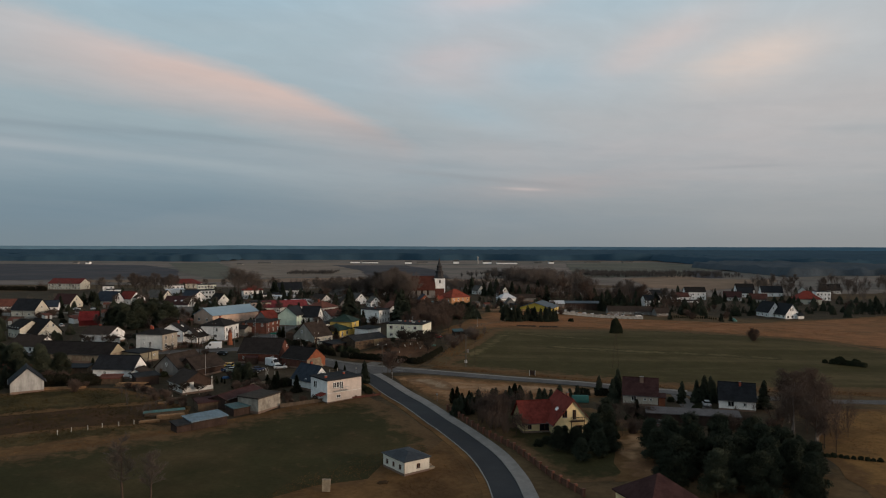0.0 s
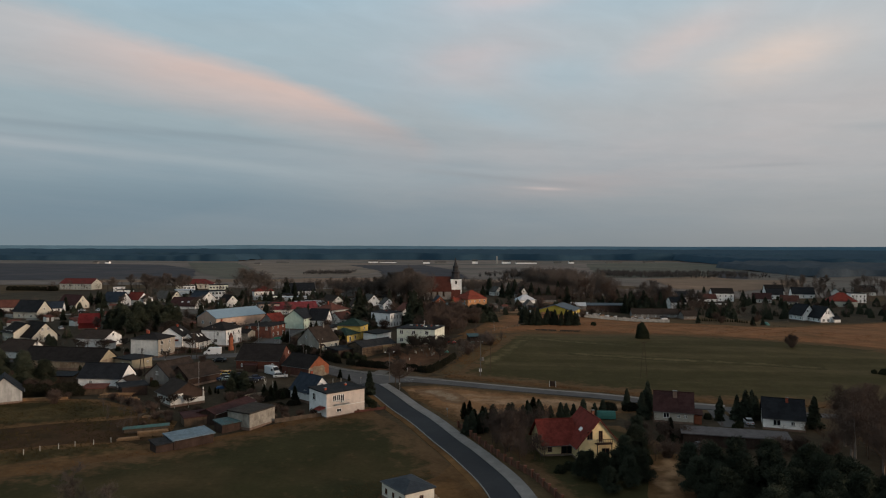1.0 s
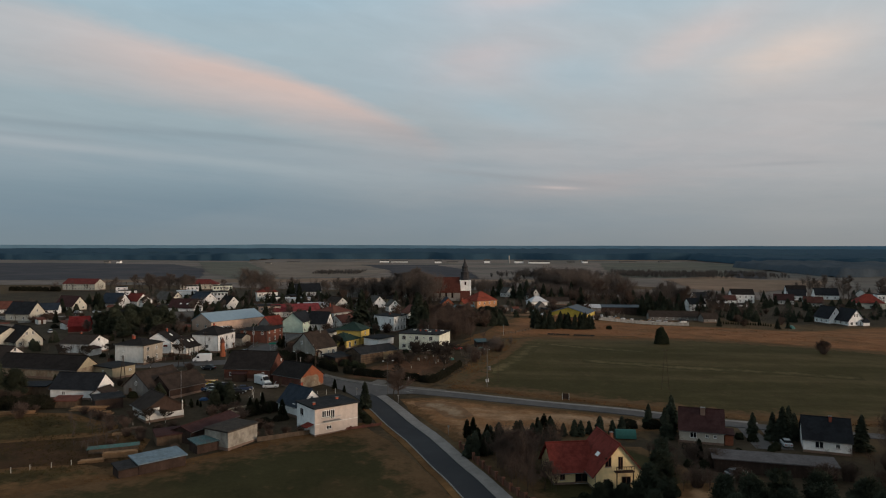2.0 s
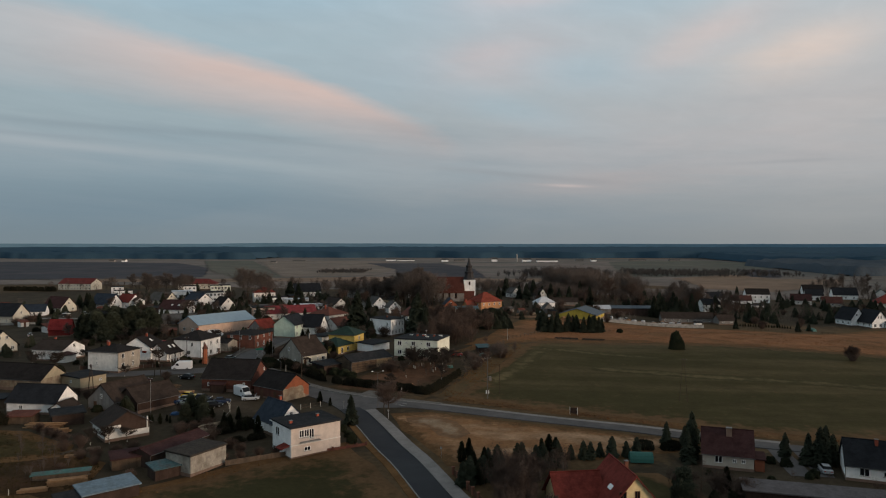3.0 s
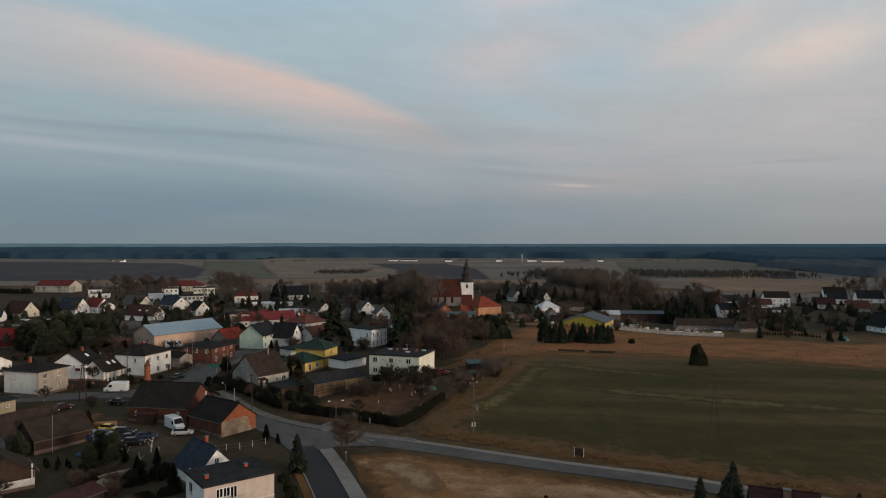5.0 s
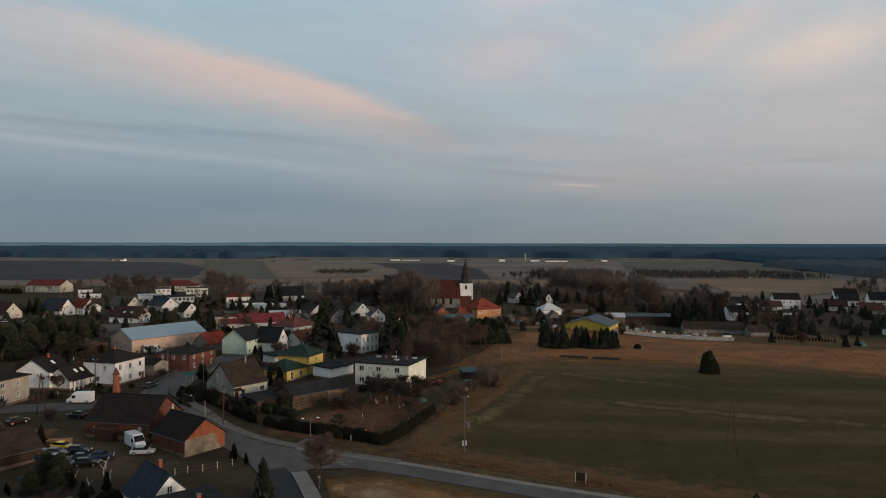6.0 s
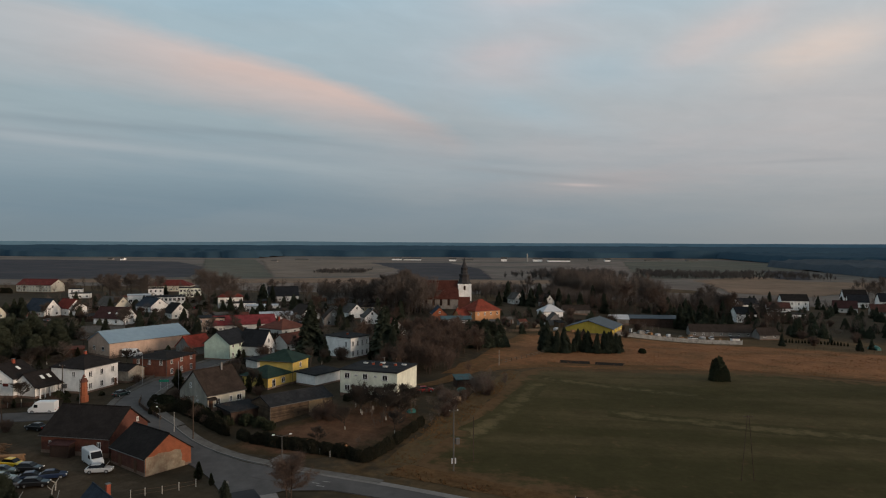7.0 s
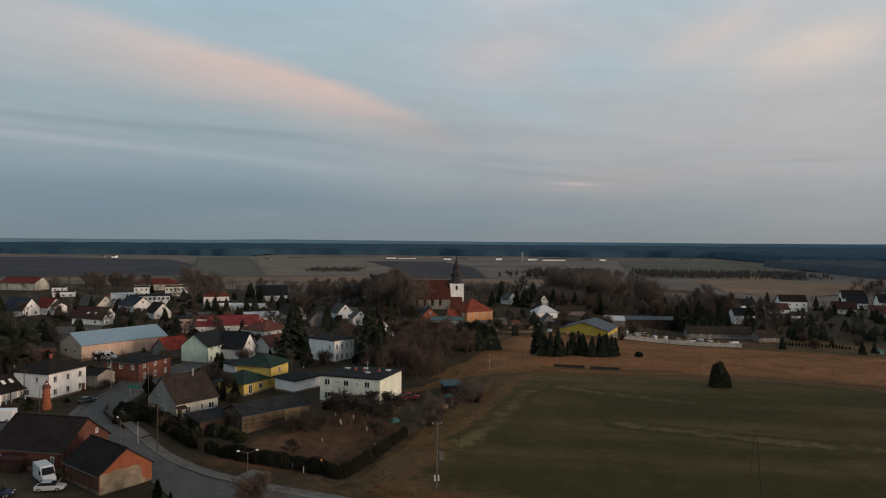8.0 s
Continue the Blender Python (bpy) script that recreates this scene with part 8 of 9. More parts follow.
# ---------------------------------------------------------------- fences and walls
def fence(pts, label, step=2.4, h=1.3, post_mat=None, panel_mat=None, post=0.12, rails=2, panel=True, name="fence"):
    """Posts with panels or rails between them, along a line on the ground."""
    ob = tagged(new(name), label, "fence")
    x0, y0 = pts[0]
    ob.matrix_basis = pose(x0, y0, gz(x0, y0))
    z00 = gz(x0, y0)
    stops = []
    for (ax, ay), (bx, by) in zip(pts, pts[1:]):
        n = max(1, round(math.hypot(bx - ax, by - ay) / step))
        stops += [(ax + (bx - ax) * i / n, ay + (by - ay) * i / n) for i in range(n)]
    stops.append(pts[-1])
    bm = bmesh.new()
    box(bm, -post / 2, post / 2, -post / 2, post / 2, -0.6, h)
    box(bm, -post * 0.62, post * 0.62, -post * 0.62, post * 0.62, h, h + 0.05)
    pm = bpy.data.meshes.new("post")
    bm.to_mesh(pm)
    bm.free()
    pm.materials.append(post_mat or CONCRETE)
    for i, (x, y) in enumerate(stops):
        j = min(i, len(stops) - 2)
        a = math.degrees(math.atan2(stops[j + 1][1] - stops[j][1], stops[j + 1][0] - stops[j][0]))
        share("post", pm, ob, pose(x - x0, y - y0, gz(x, y) - z00, 0, 0, a))
    for (ax, ay), (bx, by) in zip(stops, stops[1:]):
        L = math.hypot(bx - ax, by - ay)
        a = math.degrees(math.atan2(by - ay, bx - ax))
        za, zb = gz(ax, ay) - z00, gz(bx, by) - z00
        tilt = math.degrees(math.atan2(zb - za, L))
        m = pose(ax - x0, ay - y0, za, 0, 0, a) @ pose(0, 0, 0, 0, -tilt)
        bm = bmesh.new()
        if panel:
            box(bm, post / 2, L - post / 2, -0.04, 0.04, -0.3, h * 0.82)
            ob2 = part("panel", bm, panel_mat or CONCRETE, ob)
            ob2.matrix_local = m
        else:
            for r in range(rails):
                z = h * (0.35 + 0.5 * r)
                bm2 = bmesh.new()
                box(bm2, 0, L, -0.015, 0.015, z, z + 0.05)
                ob2 = part("rail", bm2, panel_mat or BOARDS, ob)
                ob2.matrix_local = m
            bm.free()
    return ob


fence([(-6.2, 167.5), (-1.5, 156.5), (3.2, 146), (7.8, 137.5), (10.8, 128), (13.2, 120), (15.2, 115.5), (17, 111)], "brick-pillared garden fence with dark boards", 2.6, 1.35, PILLAR, material("fence_boards", (0.115, 0.058, 0.038), spread=0.3, small=5, streak=0.3), post=0.45)
fence([(51, 398.5), (78, 400.5), (105, 402)], "long pale concrete panel wall", 3, 2.0, CONCRETE, CONCRETE)
fence([(-48.5, 203.5), (-46.8, 204.6), (-44.6, 205.6), (-42.7, 207.2), (-40.7, 208.8)], "low fence with white posts in a yard", 2.4, 1.2, WHITEWASH, BOARDS, panel=False)
fence([(-33.2, 177.6), (-28, 180.5), (-24.6, 182.6)], "low red brick wall beside a field", 2.4, 0.7, BRICK, BRICK, post=0.35)
fence([(-48.2, 169.3), (-44.5, 171.3), (-41, 173.6), (-38.6, 175.0)], "grey picket fence along a field", 1.8, 1.2, BOARDS, GREYBOARDS)
fence([(-88.6, 141.3), (-87, 143.8), (-84.5, 145.8), (-82.3, 147.7), (-79.5, 149.5), (-77, 151.5)], "sparse fence of pale posts along a garden", 2.8, 1.0, WHITEWASH, GUTTER, panel=False, rails=0)
fence([(-84, 262), (-84.6, 268), (-85.4, 274), (-85.8, 280)], "dark metal fence along the pavement", 2.0, 1.1, GUTTER, GUTTER)
fence([(-76, 256), (-73.5, 250.5), (-69.5, 246), (-63, 240.2)], "low wooden fence round a garden", 2.2, 1.0, BOARDS, DARKBOARDS)
fence([(-120, 239), (-109, 243.5), (-97.5, 249.5)], "dark garden fence in front of shops", 2.4, 1.2, GUTTER, DARKBOARDS)
fence([(-27.5, 226.5), (-23.3, 224.8), (-19.8, 226.3)], "garden fence with pale posts", 2.2, 1.1, CONCRETE, GUTTER, panel=False, rails=0)
fence([(70, 401), (88, 396), (100, 392)], "wire fence on a meadow", 3.0, 1.1, BOARDS, GUTTER, panel=False)
fence([(-160, 246), (-150, 243), (-138, 241)], "wooden fence round a garden", 2.4, 1.2, BOARDS, GREYBOARDS)
fence([(-66, 296), (-70, 304), (-71, 315)], "pale garden fence beside a house", 2.4, 1.1, CONCRETE, CONCRETE)
fence([(6, 312), (14, 326), (24, 346)], "thin fence with wooden posts behind a field", 3.0, 1.1, BOARDS, GUTTER, panel=False)
fence([(123, 392), (140, 386), (160, 384)], "thin wooden fence behind a meadow", 3.0, 1.1, BOARDS, BOARDS, panel=False)


# ---------------------------------------------------------------- parts on the near buildings
def lean_to(x, y, turn, w, d, h, roof_mat, wall_mat, label):
    return house(label, x, y, turn, w, d, h, h + 0.5, "shed", "x", wall_mat, roof_mat, category="outbuilding", name="lean_to", plinth=False, over=0.25)


lean_to(-70.4, 219.5, -5, 3.8, 1.6, 2.3, MAROON, DARKBOARDS, "dark porch with a maroon roof on a barn")
lean_to(-57.8, 222.0, 148, 6.0, 2.2, 2.2, FELT, DARKBOARDS, "dark open lean-to beside a brick outhouse")
lean_to(-65.0, 148.4, 47, 3.4, 3.0, 1.7, FELT, DARKBOARDS, "low dark shed beside a blue-roofed shed")
lean_to(-100.2, 187.0, 8, 5.4, 3.4, 1.7, OLDRED, BOARDS, "low woodshed with a rusty red roof")
lean_to(-116, 199.5, 8, 6.0, 4.0, 2.2, BLACKTILES, BOARDS, "dark carport beside a barn")

lean_to(-66.0, 168.0, 35, 6.0, 4.0, 2.0, MAROON, BOARDS, "low rusty-roofed shed in a garden")
lean_to(-131.5, 250.5, 80, 4.5, 3.0, 2.3, MAROON, OFFWHITE, "small porch with a maroon roof")

lean_to(48.9, 175.4, -15, 1.6, 3.0, 2.3, MAROON, BRICKLIT, "narrow orange brick side porch")

# patchy render on the gable whose brick is coloured orange as sunlit
ob = bpy.data.objects["outhouse"]
bm = bmesh.new()
rim = [(-4.1, 0.0), (3.0, 0.0), (3.1, 0.7), (2.4, 1.1), (2.5, 1.9), (2.2, 2.9), (1.2, 3.2), (0.3, 3.0), (-0.6, 3.1), (-1.8, 3.25), (-2.6, 2.9), (-4.1, 3.0)]
fr = [bm.verts.new((px, -5.55, pz)) for px, pz in rim]
bk = [bm.verts.new((px, -5.45, pz)) for px, pz in rim]
bm.faces.new(fr)
for i in range(len(rim)):
    bm.faces.new((fr[i], bk[i], bk[(i + 1) % len(rim)], fr[(i + 1) % len(rim)]))
bmesh.ops.recalc_face_normals(bm, faces=bm.faces[:])
part("render_patch", bm, OLDPLASTER, ob, "patch of old peeling render")
# sunlit tone of the gable wall, put on as a brighter brick coat
bm = bmesh.new()
box(bm, -4.19, 4.19, -5.53, -5.48, 0.0, 3.1)
part("brick_facing", bm, BRICKLIT, ob, "orange brick facing")


def thing(start):
    return [o for o in bpy.data.objects if o.parent is None and o.get("label", "").startswith(start)][0]


def facing(start, x0, x1, y0, y1, z0, z1, mat, name, label):
    """A coat of render or boards on a part of a wall."""
    bm = bmesh.new()
    box(bm, x0, x1, y0, y1, z0, z1)
    return part(name, bm, mat, thing(start), label)


facing("two-storey off-white house", -4.68, 4.68, -5.112, -5.09, 0.5, 5.6, plaster("dun", (0.34, 0.30, 0.25), streak=0.3), "front_render", "old brownish front render")
facing("old grey rendered house", -4.78, 4.78, -5.212, -5.19, 0.5, 3.1, CREAM, "front_render", "paler cream front render")
facing("old timber barn", 1.6, 7.55, -3.85, -3.82, 0.2, 2.75, plaster("straw_clay", (0.30, 0.22, 0.13), streak=0.3), "clay_infill", "ochre clay infill of the barn wall")
facing("house with white walls, brown boarded", -1.2, 4.26, -4.26, -4.2, 1.6, 3.02, DARKBOARDS, "board_cladding", "dark brown boards over the white wall")
porch = thing("old grey rendered house")
bm = bmesh.new()
slab(bm, [(-5.0, -6.4, 2.3), (-2.9, -6.4, 2.3), (-2.9, -5.2, 2.75), (-5.0, -5.2, 2.75)], 0.12)
for px in (-4.85, -3.05):
    box(bm, px - 0.07, px + 0.07, -6.3, -6.16, -0.2, 2.2)
bmesh.ops.recalc_face_normals(bm, faces=bm.faces[:])
part("porch", bm, BROWNTILES, porch, "small brown porch over the door")

# balcony, lower band and awning of the cube house
cube = [o for o in bpy.data.objects if o.name.startswith("house") and o.get("label", "").startswith("two-storey cube house, pink")][0]
bm = bmesh.new()
box(bm, -3.4, 0.6, -5.0, -4.0, 2.95, 3.1)
bal = part("balcony", bm, CONCRETE, cube)
for px in np.linspace(-3.3, 0.5, 9):
    bm = bmesh.new()
    tube(bm, (px, -4.95, 3.1), (px, -4.95, 3.95), 0.025, 0.025, 5)
    part("baluster", bm, METAL, bal)
bm = bmesh.new()
box(bm, -3.4, 0.6, -4.99, -4.91, 3.95, 4.02)
part("handrail", bm, METAL, bal)
bm = bmesh.new()
box(bm, -5.33, 5.33, -4.06, -3.9, 2.55, 2.68)
part("string_course", bm, OFFWHITE, cube)
bm = bmesh.new()
slab(bm, [(-7.1, -3.6, 2.2), (-5.3, -3.6, 2.7), (-5.3, -1.0, 2.7), (-7.1, -1.0, 2.2)], 0.12)
bmesh.ops.recalc_face_normals(bm, faces=bm.faces[:])
part("awning", bm, REDTILES, cube, "red porch roof")
bm = bmesh.new()
box(bm, -5.312, -5.29, -3.98, 3.98, 0, 5.98)
part("side_render", bm, WHITE, cube, "white side wall")

# balcony on the yellow gable
gab = [o for o in bpy.data.objects if o.get("label", "").startswith("yellow house with a red tiled")][0]
bm = bmesh.new()
box(bm, -0.9, 2.4, -6.0, -5.0, 3.35, 3.5)
bal = part("balcony", bm, DARKBOARDS, gab, "dark wooden balcony")
for px in np.linspace(-0.8, 2.3, 8):
    bm = bmesh.new()
    box(bm, px - 0.04, px + 0.04, -5.98, -5.9, 3.5, 4.3)
    part("baluster", bm, DARKBOARDS, bal)
bm = bmesh.new()
box(bm, -0.9, 2.4, -6.0, -5.88, 4.3, 4.38)
part("handrail", bm, DARKBOARDS, bal)
for px in (-0.7, 2.2):
    bm = bmesh.new()
    box(bm, px - 0.07, px + 0.07, -5.95, -5.8, -0.3, 3.35)
    part("post", bm, DARKBOARDS, bal)

# dark balcony and red sign on the shop house
shop = [o for o in bpy.data.objects if o.get("label", "").startswith("white gabled shop house")][0]
bm = bmesh.new()
box(bm, -3.2, 3.2, -5.6, -4.5, 2.5, 3.3)
part("balcony", bm, DARKBOARDS, shop, "dark boarded balcony")
bm = bmesh.new()
box(bm, -4.06, -4.0, -3.3, -1.9, 2.6, 3.3)
part("wall_sign", bm, REDTILES, shop, "small red wall sign with a white border")

# white posts under the wide eaves of the annex
annex = [o for o in bpy.data.objects if o.get("label", "").startswith("white annex with a wide dark")][0]
for px in np.linspace(-3.6, 3.6, 6):
    bm = bmesh.new()
    box(bm, px - 0.11, px + 0.11, -4.3, -4.1, -0.2, 2.55)
    part("post", bm, WHITE, annex)
bm = bmesh.new()
slab(bm, [(-4.5, -4.6, 2.5), (4.5, -4.6, 2.5), (4.5, -3.2, 3.05), (-4.5, -3.2, 3.05)], 0.14)
bmesh.ops.recalc_face_normals(bm, faces=bm.faces[:])
part("porch_roof", bm, DARKTILES, annex)

# brick shrine by the street
ob = tagged(new("wayside_shrine"), "slender orange brick shrine with a pointed cap", "shrine")
ob.matrix_basis = pose(-89.0, 254.5, gz(-89, 254.5))
bm = bmesh.new()
tube(bm, (0, 0, -0.5), (0, 0, 1.4), 1.0, 1.0, 8)
tube(bm, (0, 0, 1.4), (0, 0, 4.6), 0.78, 0.72, 8)
tube(bm, (0, 0, 3.1), (0, 0, 3.3), 0.9, 0.9, 8)
part("shaft", bm, BRICKLIT, ob)
bm = bmesh.new()
tube(bm, (0, 0, 4.6), (0, 0, 6.4), 0.95, 0.06, 8)
part("cap", bm, BRICK, ob)

# a small shed by the field corner
house("small dark shed with a teal sheet roof", -3.2, 279.6, 20, 4.2, 3.2, 2.1, 2.8, "shed", "x", DARKBOARDS, material("sheet_teal", (0.045, 0.09, 0.1)), category="shed", name="shed", plinth=False, over=0.25)

# greenhouse tunnel, tarps and stacks
ob = tagged(new("greenhouse"), "small turquoise plastic garden tunnel", "greenhouse")
ob.matrix_basis = pose(28.3, 177.5, gz(28.3, 177.5), 0, 0, -2)
bm = bmesh.new()
loft(bm, [[(sx * 2.1, -1.3 * math.cos(a), 0.2 + 1.7 * math.sin(a)) for a in np.linspace(0, math.pi, 9)] for sx in (-1, 1)])
part("cover", bm, TARPGREEN, ob)


def stack(name, x, y, turn, L, W, H, mat, label, cover=None, logs=False):
    """A pile of boards or logs, with an optional cover sheet."""
    ob = tagged(new(name), label, "wood pile")
    ob.matrix_basis = pose(x, y, gz(x, y), 0, 0, turn)
    rnd = random.Random(int(x * 10) + int(y))
    bm = bmesh.new()
    r = 0.16
    if logs:
        for k in range(int(H / (1.7 * r))):
            for c in range(int(W / (2 * r)) - k):
                yy = -W / 2 + (c + 0.5 * k + 0.5) * 2 * r
                l, o = L * rnd.uniform(0.6, 1.0), rnd.uniform(-0.12, 0.12) * L
                tube(bm, (o - l / 2, yy + rnd.uniform(-.2, .2), r + k * 1.7 * r + rnd.uniform(0, .1)), (o + l / 2, yy + rnd.uniform(-.2, .2), r + k * 1.7 * r + rnd.uniform(0, .1)), r * rnd.uniform(0.7, 1.1), r * rnd.uniform(0.6, 0.9), 7)
    else:
        for k in range(max(2, int(H / 0.14))):
            for c in range(max(2, int(W / 0.32))):
                yy = -W / 2 + (c + 0.5) * W / max(2, int(W / 0.32))
                l = L * rnd.uniform(0.8, 1.0)
                box(bm, -l / 2, l / 2, yy - 0.13, yy + 0.13, k * 0.14, k * 0.14 + 0.11)
    pile = part("timber", bm, mat, ob)
    pile["kind"] = "stuff"
    if cover:
        bm = bmesh.new()
        slab(bm, [(-L / 2 - 0.2, -W / 2 - 0.2, H + 0.1), (L / 2 + 0.2, -W / 2 - 0.2, H + 0.15), (L / 2 + 0.2, W / 2 + 0.2, H + 0.3), (-L / 2 - 0.2, W / 2 + 0.2, H + 0.25)], 0.05)
        bmesh.ops.recalc_face_normals(bm, faces=bm.faces[:])
        part("cover", bm, cover, ob, "sheet laid over the pile")
    return ob


stack("timber_stack", -73.8, 160.2, 25, 9, 1.6, 1.0, GREYBOARDS, "timber stack under a green sheet", material("sheet_green", (0.05, 0.12, 0.105), rough=0.6, spread=0.35, big=0.8, second=(0.08, 0.085, 0.08), second_amount=0.8))
stack("timber_stack", -71.2, 157.8, 25, 6.5, 1.4, 1.2, LUMBER, "stack of fresh orange sawn boards")
stack("timber_stack", -74.6, 153.9, 25, 4.5, 1.4, 0.7, LUMBER, "low stack of fresh sawn timber")
stack("log_pile", -93.2, 184.2, 8, 8, 2.2, 1.2, LUMBER, "pile of long stripped logs", logs=True)
stack("log_pile", -88.3, 182.4, 20, 3, 1.8, 0.9, LUMBER, "small pile of cut logs", logs=True)
stack("timber_stack", -110, 179.0, 12, 14, 0.9, 0.8, LUMBER, "long low stack of boards by a hedge")
stack("log_pile", -59.2, 188.2, 50, 4.5, 2.6, 1.8, OLDPLASTER, "heap of split firewood in a yard", logs=True)
stack("log_pile", -84.3, 218.3, 20, 7, 3.0, 1.8, BOARDS, "dark pile of wood beside a yard", logs=True)
stack("pallet_stack", -77.5, 216.0, 15, 4.5, 1.2, 1.2, LUMBER, "row of pallets and boards in a yard")
stack("timber_stack", -76.6, 174.4, 35, 2.6, 1.2, 0.5, GREYBOARDS, "low heap of rubble and boards")
stack("timber_stack", -78.3, 169.8, 15, 2.2, 1.2, 0.5, LUMBER, "small heap of offcuts on dark ground")
stack("timber_stack", -80.2, 171.6, 70, 2.8, 0.9, 0.4, GREYBOARDS, "loose old boards lying in a garden")
stack("timber_stack", -74.2, 172.0, 110, 2.4, 0.8, 0.4, GREYBOARDS, "loose old boards lying in a garden")
stack("pallet_stack", -3.6, 264.6, 60, 2.4, 1.0, 0.9, OLDPLASTER, "pale boards leaning beside garden bushes")
stack("pallet_stack", -5.2, 262.4, 20, 1.6, 0.8, 0.7, OLDPLASTER, "pale boards leaning beside garden bushes")

for x, y, sx, mat, lab in ((-72.3, 199.8, 0.9, TARPBLUE, "blue tarpaulin heap in a yard"), (-12.6, 252.6, 1.0, TARPGREEN, "teal tarpaulin over a garden heap"), (-3.2, 274.4, 1.2, TARPGREEN, "teal sheet over a garden heap"), (157, 402, 2.4, TARPGREEN, "teal tarpaulin over a heap"),
                           (-58.0, 189.4, 1.0, MAROON, "dark red sheet over a yard heap"), (60.3, 140.5, 1.0, WHITEROOF, "pale garden swing cover")):
    ob = tagged(new("covered_heap"), lab, "heap")
    ob.matrix_basis = pose(x, y, gz(x, y), 0, 0, R.uniform(0, 90))
    rnd = random.Random(int(x))
    bm = bmesh.new()
    prev = None
    for z, r in ((0, 1.0), (0.45, 0.92), (0.8, 0.6), (0.95, 0.12)):
        ring = [bm.verts.new((sx * r * math.cos(a) * rnd.uniform(0.85, 1.1) * 1.4, sx * r * math.sin(a) * rnd.uniform(0.85, 1.1), z * sx * 0.8)) for a in (i * math.pi / 5 for i in range(10))]
        if prev:
            for i in range(10):
                bm.faces.new((prev[i], prev[(i + 1) % 10], ring[(i + 1) % 10], ring[i]))
        prev = ring
    bm.faces.new(prev)
    part("cover", bm, mat, ob)

# concrete blocks and rubble on the building plot
for x, y, s, h in ((-26.2, 113.8, 1.3, 2.1), (-9.6, 127.6, 1.6, 0.5), (-8.8, 126.4, 1.2, 0.4), (-9.9, 129.0, 0.9, 0.35)):
    bm = bmesh.new()
    vs = box(bm, -s / 2, s / 2, -0.35, 0.35, -0.2, h)
    for v in vs:
        v.co += Vector((R.uniform(-.08, .08), R.uniform(-.08, .08), R.uniform(-.06, .06)))
    ob = part("concrete_block", bm, OLDPLASTER)
    ob.matrix_basis = pose(x, y, gz(x, y), 0, 0, R.uniform(0, 60))
    tagged(ob, "rough grey concrete block on a building plot", "block")
# hard-pruned, lime-washed trees in the yard
def pruned_tree(x, y, seed):
    rnd = random.Random(seed)
    ob = tagged(new("pruned_tree"), "lime-washed tree pruned back to bare stubs", "tree", "pruned trees in a yard")
    ob.matrix_basis = pose(x, y, gz(x, y), 0, 0, rnd.uniform(0, 360))
    bm = bmesh.new()
    tube(bm, (0, 0, -0.3), (0.15, 0, 1.3), 0.10, 0.08, 8)
    part("trunk", bm, WHITEWASH, ob)
    for k in range(2):
        a = k * 3.0 + rnd.uniform(-0.4, 0.4)
        bm = bmesh.new()
        mid = (math.cos(a) * 0.4, math.sin(a) * 0.4, 1.6)
        tube(bm, (0.14, 0, 1.2), mid, 0.065, 0.05, 7)
        tube(bm, mid, (math.cos(a) * 0.8, math.sin(a) * 0.8, rnd.uniform(1.9, 2.3)), 0.05, 0.03, 7)
        part("limb", bm, WHITEWASH, ob)
    return ob


for i, (x, y) in enumerate(((-57.8, 199.9), (-63.3, 198.9), (-59, 195.9), (-60.6, 202.6), (-61.8, 205.2))):
    pruned_tree(x, y, i)
# white dashes where the lane meets the junction
for x, y in ((-22.4, 212.4), (-20.9, 213.2), (-21.3, 211.3)):
    bm = bmesh.new()
    box(bm, -0.7, 0.7, -0.09, 0.09, 0, 0.006)
    ob = part("lane_mark", bm, CONCRETE)
    ob.matrix_basis = pose(x, y, gz(x, y) + 0.185, 0, 0, -14)
    tagged(ob, "worn white painted dash on the asphalt", "road marking", kind="structure")
# soil heaps
for x, y, r, h in ((-17, 118.5, 1.1, 0.35), (74, 405, 2.4, 1.5), (70, 407, 1.8, 1.2), (98, 408, 1.6, 1.0), (83, 409, 2.0, 1.2), (66, 131.5, 1.6, 0.6), (-59.3, 185.6, 2.2, 1.5), (-57.6, 187.4, 1.6, 1.1)):
    bm = bmesh.new()
    bmesh.ops.create_icosphere(bm, subdivisions=3, radius=1)
    for v in bm.verts:
        k = 1 + 0.35 * noise.noise(v.co * 1.6 + Vector((x, y, 0)))
        v.co = Vector((v.co.x * r * k, v.co.y * r * 0.7 * k, max(v.co.z, -0.1) * h * k))
    ob = part("soil_heap", bm, BARESOIL if y > 390 else OLDPLASTER if x < -57 and y > 180 else GARDENSOIL)
    ob.matrix_basis = pose(x, y, gz(x, y), 0, 0, R.uniform(0, 90))
    tagged(ob, "low heap of brown soil and rubble", "heap")


# ---------------------------------------------------------------- overgrown gaps between the houses
def clear_of(x, y, margin=1.0):
    if any(math.hypot(x - a, y - b) < r * 0.95 + margin for a, b, r in FOOT):
        return False
    for line in (MAIN, SIDE, LEFTST, FARST):
        for p in line[::2]:
            if math.hypot(x - p[0], y - p[1]) < p[2] / 2 + 3.5:
                return False
    return True


def scatter(stock, n, x0, x1, y0, y1, s0, s1, label="", group="", margin=1.0):
    k = 0
    for _ in range(n * 4):
        x, y = R.uniform(x0, x1), R.uniform(y0, y1)
        if clear_of(x, y, margin) and not (-20 < x < 160 and 200 < y < 320):
            stock.put(x, y, R.uniform(s0, s1), spin(), label, group)
            k += 1
            if k == n:
                break


